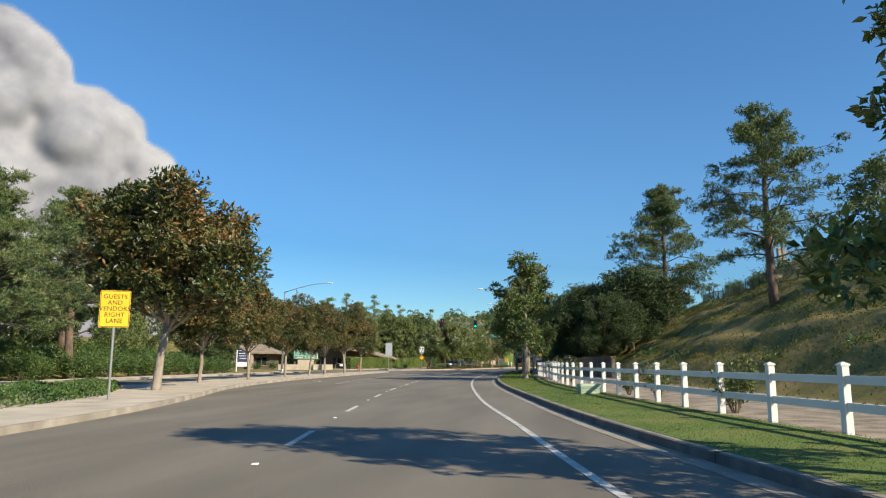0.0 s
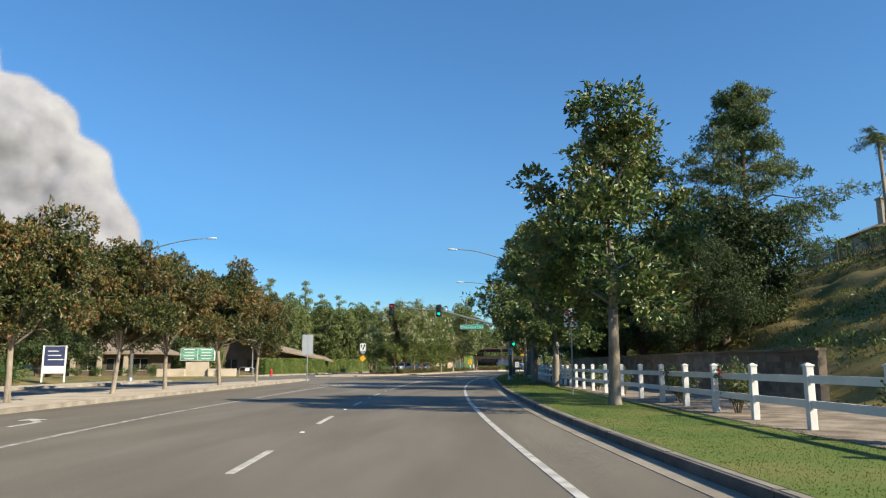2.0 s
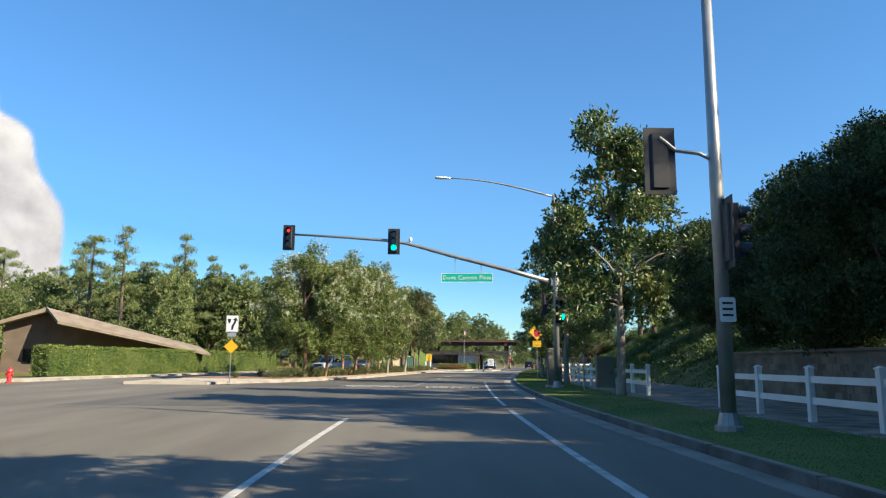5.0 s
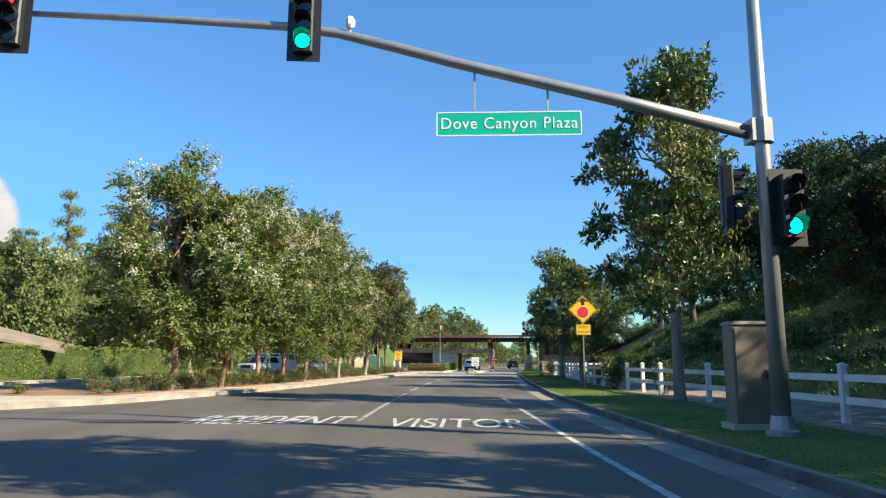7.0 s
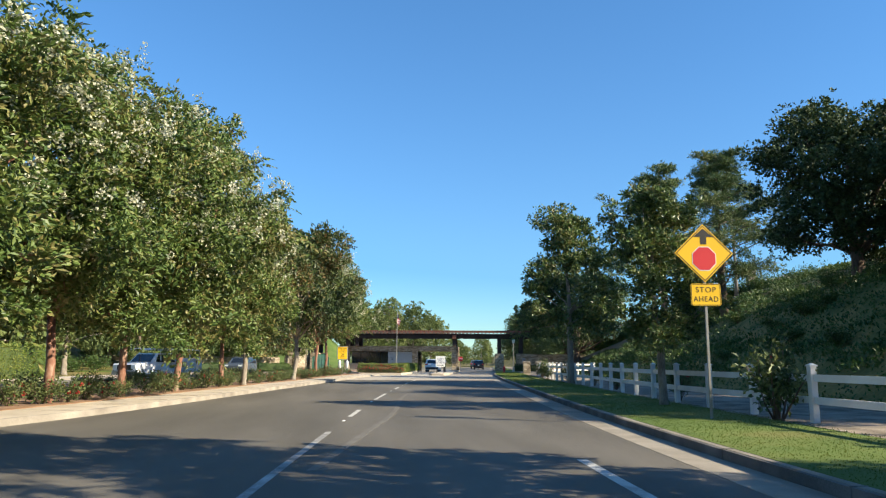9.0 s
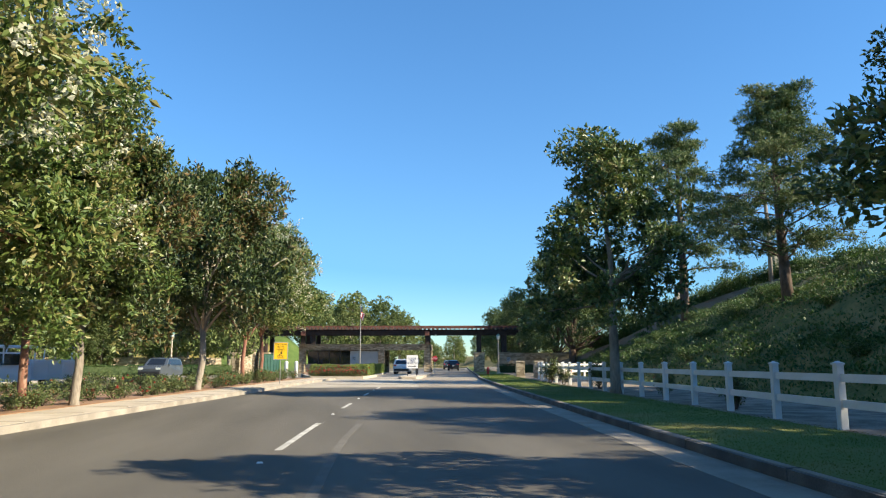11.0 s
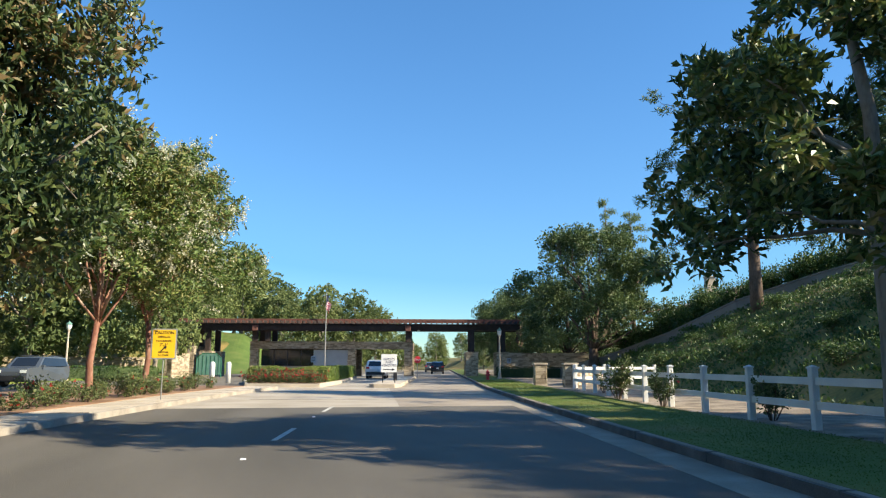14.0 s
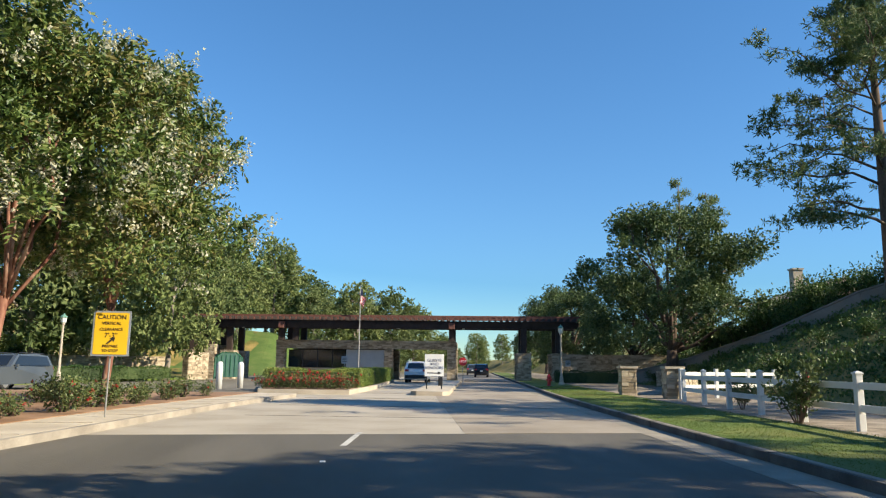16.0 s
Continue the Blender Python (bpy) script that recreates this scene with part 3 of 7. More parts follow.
# ---------------------------------------------------------------- trees
def crown_blobs(kind, rng):
    """Centres and radii of the leaf masses of one tree of unit build, in metres."""
    out = []
    if kind == "magnolia":  # broad oval, 6.5 m
        for k in range(34):
            h = (k * 0.7549 + rng.uniform(0, 0.08)) % 1.0
            reach = 2.55 * math.sqrt(max(0.05, 1 - (2 * h - 0.8) ** 2 / 1.5))
            a = k * 3.58 + rng.uniform(-0.5, 0.5)
            r = reach * math.sqrt(rng.uniform(0.15, 1)) * 0.8
            out.append((r * math.cos(a), r * math.sin(a), 2.3 + 3.6 * h, rng.uniform(0.6, 1.0)))
    elif kind == "street":  # taller, ragged
        for k in range(38):
            h = (k * 0.7549 + rng.uniform(0, 0.08)) % 1.0
            reach = 2.55 * (1 - h) ** 0.5 * (0.62 + 0.38 * min(h * 3.2, 1)) + 0.35
            a = k * 3.58 + rng.uniform(-0.5, 0.5)
            r = reach * math.sqrt(rng.uniform(0.0, 1)) * 0.9
            out.append((r * math.cos(a), r * math.sin(a), 2.5 + 5.6 * h, rng.uniform(0.42, 0.88)))
    elif kind == "crape":
        for k in range(50):
            h = (k * 0.7549 + rng.uniform(0, 0.08)) % 1.0
            reach = 2.8 * math.sqrt(max(0.08, 1 - (2 * h - 0.6) ** 2 / 2.1))
            a = k * 3.58 + rng.uniform(-0.5, 0.5)
            r = reach * math.sqrt(rng.uniform(0.15, 1)) * 0.85
            out.append((r * math.cos(a), r * math.sin(a), 1.65 + 4.85 * h, rng.uniform(0.5, 0.9)))
    elif kind in ("oak", "fence_oak"):
        for k in range(52):
            h = (k * 0.7549 + rng.uniform(0, 0.08)) % 1.0
            reach = 5.2 * math.sqrt(max(0.08, 1 - (2 * h - 0.8) ** 2 / 1.6))
            a = k * 3.58 + rng.uniform(-0.5, 0.5)
            r = reach * math.sqrt(rng.uniform(0.02, 1)) * 0.85
            out.append((r * math.cos(a), r * math.sin(a), 1.9 + 6.6 * h, rng.uniform(0.85, 1.55)))
    elif kind == "gate_oak":  # low broad head of separate rounded masses
        for k in range(34):
            h = (k * 0.7549 + rng.uniform(0, 0.08)) % 1.0
            reach = 5.4 * math.sqrt(max(0.08, 1 - (2 * h - 0.7) ** 2 / 1.75))
            a = k * 3.58 + rng.uniform(-0.5, 0.5)
            r = reach * math.sqrt(rng.uniform(0.12, 1)) * 0.88
            out.append((r * math.cos(a), r * math.sin(a), 1.9 + 6.4 * h, rng.uniform(0.75, 1.4)))
    elif kind == "round":  # far trees
        for k in range(40):
            h = (k * 0.7549 + rng.uniform(0, 0.08)) % 1.0
            reach = 3.6 * math.sqrt(max(0.05, 1 - (2 * h - 0.75) ** 2 / 1.6))
            a = k * 3.58 + rng.uniform(-0.5, 0.5)
            r = reach * math.sqrt(rng.uniform(0.2, 1)) * 0.85
            out.append((r * math.cos(a), r * math.sin(a), 1.6 + 8.0 * h, rng.uniform(0.8, 1.4)))
    if kind != "round":  # lobes: each limb's end carries a bunch of smaller masses
        lobes = np.array(out)[: len(out) if kind in ("oak", "fence_oak", "gate_oak", "magnolia", "street") else len(out) * 3 // 4]
        out = []
        for x, y, z, q in lobes:
            for k in range(3):
                d = rng.normal(size=3)
                far, small = (1.15, 0.55) if "oak" in kind else (1.2, 0.5) if kind == "street" else (1.45, 0.45)
                d = d / np.linalg.norm(d) * q * rng.uniform(0.5, far)
                out.append((x + d[0], y + d[1], z + d[2] * 0.8, q * rng.uniform(small, 0.85)))
    out = np.array(out)
    goal = {"magnolia": 6.6, "street": 8.7, "crape": 7.1, "oak": 9.8, "fence_oak": 9.8, "gate_oak": 9.8, "round": 10.5}[kind]
    low = out[:, 2].min()
    top = (out[:, 2] + out[:, 3]).max()
    out[:, 2] = low + (out[:, 2] - low) * (goal - low) / (top - low)
    return out


def limb(geo, a, b, r0, r1, rng, n=6, wave=0.12, steps=5):
    a, b = np.array(a, float), np.array(b, float)
    pts, radii = [], []
    ln = np.linalg.norm(b - a)
    for k in range(steps):
        t = k / (steps - 1)
        p = a + (b - a) * t + (rng.normal(size=3) * wave * ln * 0.35 * math.sin(math.pi * t) if 0 < k < steps - 1 else 0)
        p[2] += 0.10 * ln * math.sin(math.pi * t) * 0.5
        pts.append(p)
        radii.append(r0 + (r1 - r0) * t)
    geo.tube(pts, radii, n)
    return pts


LEAF_SPEC = {
    # leaf length, width, leaves a cubic-ish unit, spread, droop
    "magnolia": (0.165, 0.078, 760, 0.9, 0.0),
    "street": (0.175, 0.088, 640, 0.9, 0.1),
    "crape": (0.118, 0.056, 880, 0.9, 0.35),
    "oak": (0.20, 0.115, 215, 1.0, 0.0),
    "fence_oak": (0.135, 0.08, 520, 1.0, 0.0),
    "gate_oak": (0.17, 0.10, 260, 1.0, 0.0),
    "round": (0.36, 0.21, 88, 1.0, 0.0),
}


def leafy_tree(name, kind, seed, label, bark, leaf, lean=0.0, trunk_r=0.13, fork=2.0, stems=1, density=1.0, blossom=None, lift=0.0):
    rng = np.random.default_rng(seed)
    blobs = crown_blobs(kind, rng)
    blobs[:, 2] += lift * np.clip((blobs[:, 2].max() - blobs[:, 2]) / 3.0, 0, 1)
    length, width, dens, spread, droop = LEAF_SPEC[kind]
    root = thing(name, label, "tree")
    wood = Geo()
    top = np.array([lean * fork, 0, fork])
    for s in range(stems):
        base = np.array([0, 0, -0.15]) if stems == 1 else np.array([0.14 * math.cos(2.1 * s), 0.14 * math.sin(2.1 * s), -0.15])
        pts = [base, base + (top - base) * 0.12, base + (top - base) * 0.5 + rng.normal(size=3) * 0.05, top]
        wood.tube(pts, [trunk_r * 1.45, trunk_r * 1.05, trunk_r * 0.92, trunk_r * 0.8], 10)
    leader = blobs[np.argmax(blobs[:, 2])][:3]
    tall = np.array([leader[0] * 0.5, leader[1] * 0.5, leader[2]])
    order = np.argsort(rng.random(len(blobs)))[: {"crape": 9}.get(kind, 13)]
    for b in blobs[order]:
        start = top + np.array([0, 0, rng.uniform(-0.35, 0.15) * fork * 0.5])
        if kind in ("street", "round"):
            start = top + (tall - top) * float(np.clip((b[2] - top[2]) / (tall[2] - top[2]) - 0.22, 0, 0.8))
        pts = limb(wood, start, b[:3], trunk_r * (0.30 if kind == "street" else 0.42), 0.012, rng)
        for q in range(2):
            tip = b[:3] + rng.normal(size=3) * b[3] * 0.45
            limb(wood, pts[3], tip, 0.018, 0.005, rng, n=4, steps=3)
    limb(wood, top, tall, trunk_r * 0.7, 0.02, rng, n=8, wave=0.05)
    part("trunk", wood, bark, root, smooth=True)
    lots, blos = [], []
    for b in blobs:
        n = int(dens * density * b[3] ** 2 * 1.6)
        d = unit(rng.normal(size=(n, 3)))
        rad = b[3] * np.clip(rng.uniform(0.2, 1.0, n) ** 0.45 + rng.normal(size=n) * 0.10, 0.1, 1.35)
        # twigs: leaves gather in rosettes
        rosette = unit(rng.normal(size=(max(6, n // 7), 3)))
        pick = rng.integers(0, len(rosette), n)
        d = unit(rosette[pick] + 0.20 * d)
        rr = rng.uniform(0.45, 1.15, len(rosette))[pick] * b[3] + rng.normal(size=n) * 0.05
        p = b[:3] + d * rr[:, None] * np.array([1, 1, 0.85])
        lots.append(leaves(p, d * 0.7 + np.array([0, 0, 0.35]), length, width, rng, droop, spread))
        if kind in ("oak", "fence_oak", "gate_oak", "crape"):  # leaves deep in the crown close it to the light
            m = int(n * 0.14)
            q = b[:3] + unit(rng.normal(size=(m, 3))) * (b[3] * 0.5 * rng.random(m) ** 0.4)[:, None]
            lots.append(leaves(q, rng.normal(size=(m, 3)), length * 1.25, width * 1.6, rng, 0.0, 1.0))
        if blossom is not None and b[2] > 2.9:
            k = rng.integers(2, 5)  # loose panicles that hang from the tips
            c = b[:3] + unit(rng.normal(size=(k, 3)) + np.array([0, 0, 0.3])) * b[3] * 1.15
            hang = rng.uniform(-0.5, 0.5, (k * 36, 1)) * np.repeat(rng.normal(size=(k, 3)) * 0.18 + np.array([0, 0, -0.30]), 36, 0)
            pp = np.repeat(c, 36, 0) + hang + rng.normal(size=(k * 36, 3)) * 0.055
            blos.append(leaves(pp, rng.normal(size=(k * 36, 3)), 0.06, 0.06, rng))
    if kind == "crape":
        for b in blobs:
            for s in range(int(rng.integers(1, 4))):
                a = unit(rng.normal(size=3) + np.array([b[0], b[1], 0.8]) * 0.35)
                t = np.linspace(0.3, 1.0, 26)[:, None]
                line = b[:3] + a * t * b[3] * 1.75 + np.array([0, 0, -0.55]) * t ** 2.2 * b[3]
                side = unit(np.cross(a, [0, 0, 1.0])) * np.where(np.arange(26) % 2, 1, -1)[:, None]
                lots.append(leaves(line, side + a * 0.4, length * 1.15, width * 1.1, rng, 0.25, 0.25))
    v, f = joined(lots)
    part("crown", raw_mesh("crown", v, f, leaf), None, root)
    if blos:
        v, f = joined(blos)
        part("blossom", raw_mesh("blossom", v, f, blossom), None, root, "small white blossom clusters")
    return root


def pine_tree(name, seed, label, height=15.0, spread=5.4, low=0.22, needles=1.0, leaf=None, dense=1.0):
    rng = np.random.default_rng(seed)
    root = thing(name, label, "tree")
    wood = Geo()
    bend = rng.normal(size=2) * 0.25
    axis = lambda t: np.array([bend[0] * math.sin(3 * t), bend[1] * math.sin(2.5 * t), height * t])
    wood.tube([axis(t) - (np.array([0, 0, 0.3]) if t == 0 else 0) for t in np.linspace(0, 0.98, 9)], list(np.linspace(0.36, 0.05, 9)), 10)
    lots = []
    count = int(34 * dense)
    for k in range(count):
        t = low + (0.97 - low) * (k + rng.uniform(0, 0.8)) / count
        a = k * 2.4 + rng.uniform(-0.5, 0.5)
        u = (t - low) / (1 - low)
        reach = spread * (0.55 + 0.55 * math.sin(math.pi * min(1, u * 1.25 + 0.12))) * (1 - u ** 3 * 0.62) * rng.uniform(0.65, 1.05)
        s = axis(t)
        e = s + np.array([math.cos(a) * reach, math.sin(a) * reach, reach * rng.uniform(0.05, 0.5)])
        pts = limb(wood, s, e, 0.07 * (1.2 - u), 0.015, rng, n=5, wave=0.15)
        for j in range(int(rng.integers(6, 10) * dense)):
            w = rng.uniform(0.35, 1.05)
            c = s + (e - s) * w + rng.normal(size=3) * np.array([0.45, 0.45, 0.22]) * (reach / 4 + 0.3)
            limb(wood, s + (e - s) * max(0.2, w - 0.15), c, 0.02, 0.006, rng, n=3, steps=3)
            m = int(rng.integers(14, 22))  # a rounded pad of tufts
            tuft = c + unit(rng.normal(size=(m, 3))) * rng.uniform(0.3, 1.0, (m, 1)) * np.array([0.85, 0.85, 0.42])
            n = int(9 * needles)
            pp = np.repeat(tuft, n, 0)
            dd = unit(rng.normal(size=(m * n, 3)) + np.array([0, 0, 0.45]))
            lots.append(leaves(pp, dd, 0.27, 0.06, rng, 0.0, 0.1))
    part("trunk", wood, BARK_PINE, root, smooth=True)
    v, f = joined(lots)
    part("crown", raw_mesh("crown", v, f, leaf or LEAF_PINE), None, root)
    return root


def plant(src, x, y, z=None, turn=0.0, size=1.0, tall=1.0):
    """A copy of a tree at a place."""
    z = on_ground(x, y) if z is None else z
    m = Matrix.Translation((x, y, z)) @ Matrix.Rotation(turn, 4, "Z") @ Matrix.Diagonal((size, size, size * tall, 1))
    return copy_thing(src, m)


def place(src, x, y, z=None, turn=0.0, size=1.0, tall=1.0):
    """Moves the first tree of a kind to its own place."""
    z = on_ground(x, y) if z is None else z
    src.matrix_world = Matrix.Translation((x, y, z)) @ Matrix.Rotation(turn, 4, "Z") @ Matrix.Diagonal((size, size, size * tall, 1))
    return src


def grove(sources, spots):
    """Puts trees at (x, y, z, size, tall); the sources take the first places, after all copies are made."""
    k = len(sources)
    for i in range(len(spots) - 1, -1, -1):
        x, y, z, size, tall = spots[i]
        (plant if i >= k else place)(sources[i % k], x, y, z, i * 1.7, size, tall)


MAG_LABEL = "magnolia with dark glossy leaves and rust-brown tips, grey trunk"
mags = [leafy_tree("magnolia_tree", "magnolia", s, MAG_LABEL, BARK_GREY, LEAF_MAG, 0.11, 0.11, 1.9, lift=0.25) for s in (11, 12, 13)]
for t in mags:
    tagged(t, group="island magnolias")
grove(mags, [(-13.3, 41.5, 0.2, 1.72, 0.86), (-16.4, 51.6, 0.16, 1.02, 1.06), (-17.2, 60.5, 0.16, 0.95, 1.12), (-17.5, 68.5, 0.16, 0.93, 1.12), (-18.0, 76.0, 0.16, 0.93, 1.12), (-18.2, 81.5, 0.16, 0.96, 1.12), (-18.4, 89.5, 0.16, 1.05, 1.13), (-18.7, 97.5, 0.16, 0.95, 1.13)])
deep = [leafy_tree("magnolia_tree", "magnolia", s, "tall magnolia with dense dark green crown in the rose bed", BARK_GREY, LEAF_MAG_DEEP, 0.05, 0.11, 1.8) for s in (14, 15)]
for t in deep:
    tagged(t, group="island magnolias")
grove(deep, [(-8.0, 176.4, 0.22, 1.33, 1.14), (-9.5, 165.6, 0.22, 1.13, 1.12)])
STREET_LABEL = "young broadleaf street tree with glossy leaves on the grass verge"
streets = [leafy_tree("street_tree", "street", s, STREET_LABEL, BARK_GREY, LEAF_MAG_R, 0.02, 0.15, 2.6) for s in (21, 22, 23)]
for t in streets:
    tagged(t, group="verge street trees")
grove(streets, [(1.86, 67.0, 0.2, 1.18, 0.92), (1.8, 83.8, 0.2, 1.15, 0.9), (1.2, 91.6, 0.2, 1.36, 0.87), (2.0, 117.2, 0.2, 1.12, 1.15), (3.4, 134.8, 0.2, 1.16, 1.13), (4.3, 149.7, 0.2, 0.8, 0.92), (8.05, 170.0, 0.2, 1.25, 0.97), (8.45, 20.1, 0.2, 1.02, 0.94)])
CRAPE_LABEL = "crape myrtle with white blossom and peeling red-brown trunk"
crapes = [leafy_tree("crape_myrtle", "crape", s, CRAPE_LABEL, BARK_RED, LEAF_CRAPE, 0.04, 0.085, 1.7, blossom=FLOWER_WHITE) for s in (31, 32, 33)]
for t in crapes:
    tagged(t, group="island crape myrtles")
grove(crapes, [(-14.5, 143.0, 0.22, 1.52, 0.92), (-13.4, 146.9, 0.22, 1.46, 0.93), (-12.5, 150.9, 0.22, 1.50, 0.94), (-11.8, 154.7, 0.22, 1.52, 1.03), (-11.1, 158.9, 0.22, 1.46, 1.05), (-10.3, 164.2, 0.22, 1.30, 1.03)])
gate_crapes = [leafy_tree("crape_myrtle", "crape", s, CRAPE_LABEL, BARK_RED, LEAF_CRAPE, 0.04, 0.085, 2.0, blossom=FLOWER_WHITE, lift=1.25) for s in (34, 35)]
for t in gate_crapes:
    tagged(t, group="island crape myrtles")
grove(gate_crapes, [(-7.0, 184.9, 0.22, 1.3, 0.97), (-6.5, 190.6, 0.22, 1.36, 1.07)])
OAK_LABEL = "large dark live oak with dense crown and spreading limbs"
oaks = [leafy_tree("oak_tree", "oak", s, OAK_LABEL, BARK_PINE, LEAF_OAK, 0.03, 0.30, 1.2) for s in (41, 42)]
# the five oaks from (20, 151.5) to (15.5, 140.5) are added shade casters
grove(oaks, [(12.6, 89.8, None, 0.95, 1.05), (12.8, 98.0, None, 1.02, 0.86), (12.0, 105.5, None, 0.85, 0.85), (10.4, 119.0, None, 0.7, 0.8), (22.6, 165.0, None, 1.15, 0.95), (24.5, 157.5, None, 0.9, 1.0), (-45.5, 113.0, None, 0.95, 1.15), (-49.5, 121.0, None, 0.95, 1.2), (20.0, 151.5, None, 0.95, 1.0), (17.5, 144.5, None, 0.85, 0.95), (24.0, 140.0, None, 0.9, 0.95), (27.0, 149.0, None, 0.95, 0.95), (15.5, 140.5, None, 0.7, 0.95), (13.0, 121.5, None, 0.9, 0.95), (13.5, 128.5, None, 0.9, 0.9)])
gate_oak = leafy_tree("oak_tree", "gate_oak", 47, "broad round-headed live oak on the slope by the gate", BARK_PINE, LEAF_OAK_GREEN, 0.03, 0.32, 1.4, density=1.3, lift=0.1)
grove([gate_oak], [(23.6, 216.5, None, 1.38, 0.94), (24.6, 240.0, 0.6, 1.05, 0.88), (29.0, 254.0, 0.6, 1.2, 0.95), (26.2, 229.0, 0.8, 1.05, 0.95), (31.0, 270.0, 0.6, 1.0, 1.0)])
fence_oaks = [leafy_tree("oak_tree", "fence_oak", s, "dark live oak leaning over the white rail fence", BARK_PINE, LEAF_OAK, 0.03, 0.26, 2.0, lift=1.0) for s in (43,)]
grove(fence_oaks, [(9.4, 84.5, None, 0.6, 1.25), (8.3, 92.5, None, 0.88, 1.15), (8.6, 100.5, None, 0.85, 1.1), (8.2, 109.0, None, 0.8, 1.05), (12.5, 115.0, None, 0.85, 1.0)])
pines = [pine_tree("pine_tree", 51, "tall pine with open blue-green crown on the slope"), pine_tree("pine_tree", 52, "tall pine with dense green crown on the slope", 15, 5.6, 0.16, 1.0, None, 1.3)]
grove(pines, [(18.4, 62.0, None, 0.92, 0.98), (18.0, 99.5, None, 1.1, 1.02), (28.3, 201.2, None, 1.22, 0.97), (24.3, 182.0, None, 1.0, 0.88), (-32.0, 62.0, None, 0.95, 1.0), (-29.5, 50.0, None, 0.95, 0.9), (-40.0, 72.0, None, 1.0, 1.05), (-35.0, 54.0, None, 1.0, 1.0)])
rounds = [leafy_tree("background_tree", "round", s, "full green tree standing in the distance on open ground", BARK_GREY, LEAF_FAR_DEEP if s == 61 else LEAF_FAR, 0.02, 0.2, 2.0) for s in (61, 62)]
spots = []
rng = np.random.default_rng(3)
for k in range(20):
    x = -97 + k * 4.5 + rng.uniform(-1.5, 1.5)
    spots.append((x, 212 + (-14 if k % 2 else 0) + rng.uniform(-6, 20) + max(0, (x + 40)) * 1.1, 0.2, rng.uniform(1.35, 1.65) * (0.8 if k % 2 else 1), rng.uniform(1.0, 1.2)))
for x, y, q in ((-26, 227, 0.55), (-31, 233, 0.7), (-36, 224, 0.65), (-41, 228, 0.75), (-34, 240, 0.85), (-27, 244, 0.75), (-45, 217, 0.75), (-48, 226, 0.9), (-22, 238, 0.6), (-38.5, 46, 0.7), (-41, 55, 0.8), (-40, 65, 0.75), (-42.5, 74, 0.85), (-42, 84, 0.8), (-44, 93, 0.8), (-37, 36, 0.75)):
    spots.append((x, y, None, q, 0.95))
for k in range(5):
    spots.append((-62 + rng.uniform(-6, 10), 34 + k * 18, None, rng.uniform(0.8, 1.1), 1.0))
for k in range(13):
    spots.append((14 + k * 5.5, 352 + rng.uniform(0, 30), None, rng.uniform(0.6, 0.95), rng.uniform(0.85, 1.15)))
for k in range(6):
    spots.append((4 + k * 9, 318 + rng.uniform(-8, 20), None, rng.uniform(0.7, 0.9), 1.0))
for x, y, h in ((-17, 284, 1.1), (-10, 290, 1.25), (-3, 287, 1.05), (4, 292, 1.2), (10, 296, 1.15), (15, 302, 0.95)):
    spots.append((x, y, None if x < 2 else 0.3, 1.45, h * 0.86))
for x, y, s in ((-20, 305, 1.9), (-13, 309, 1.8), (-6.5, 306, 1.85), (0, 311, 1.8), (6, 314, 1.7)):
    spots.append((x, y, None if x < 2 else 0.0, s, 0.79))
for x, y in ((-30, 250), (-23, 262), (-38, 240), (-46, 232), (-14, 276)):
    spots.append((x, y, None, 1.15, 1.0))
for x, y, s in ((38, 31, 0.7), (35, 52, 0.6), (29.2, 70, 0.72), (33.0, 86, 0.4)):
    spots.append((x, y, None, s, 1.0))
for x, y, q in ((-46.5, 152.5, 0.75), (-42.6, 149.5, 0.55), (-51.5, 155.5, 0.85), (-57.0, 158.0, 0.9)):
    spots.append((x, y, 0.2, q, 1.0))
for k in range(15):
    spots.append((-86 + k * 4.2 + rng.uniform(-1.2, 1.2), 186 + rng.uniform(-5, 12), 0.2, rng.uniform(0.95, 1.25), rng.uniform(0.95, 1.2)))
grove(rounds, spots)

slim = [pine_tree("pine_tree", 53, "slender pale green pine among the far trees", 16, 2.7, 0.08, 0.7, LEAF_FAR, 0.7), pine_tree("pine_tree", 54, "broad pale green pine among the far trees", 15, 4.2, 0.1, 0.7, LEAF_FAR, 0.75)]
grove(slim, [(28.8, 224.5, None, 0.62, 1.5), (31.9, 225.5, None, 0.62, 1.42), (-47.0, 206.0, 0.2, 1.0, 1.12), (-62.0, 200.0, 0.2, 1.05, 1.0), (-36.0, 209.0, 0.2, 0.9, 1.2), (-54.0, 198.0, 0.2, 1.0, 1.05), (-28.0, 214.0, 0.2, 0.85, 1.2), (-70.0, 196.0, 0.2, 1.1, 1.1), (-42.0, 212.0, 0.2, 0.8, 1.25), (-61.0, 183.0, 0.2, 0.95, 1.12), (-51.5, 185.0, 0.2, 0.9, 1.16), (-43.5, 187.5, 0.2, 0.95, 1.05), (-35.5, 189.0, 0.2, 0.85, 1.15), (-66.0, 160.0, 0.2, 0.85, 1.05), (-42.5, 177.0, 0.2, 1.0, 1.1), (-48.0, 180.5, 0.2, 1.05, 1.1), (-37.5, 183.0, 0.2, 1.0, 1.1)])

# ---------------------------------------------------------------- rail fence
FENCE = curve([20, 30, 38, 50, 60, 70, 78, 90, 105, 125, 142, 150, 165, 178, 186, 195], [9.0, 7.15, 6.05, 4.55, 3.9, 3.6, 2.95, 2.75, 2.7, 3.4, 4.6, 5.2, 7.6, 9.5, 11.0, 12.9])


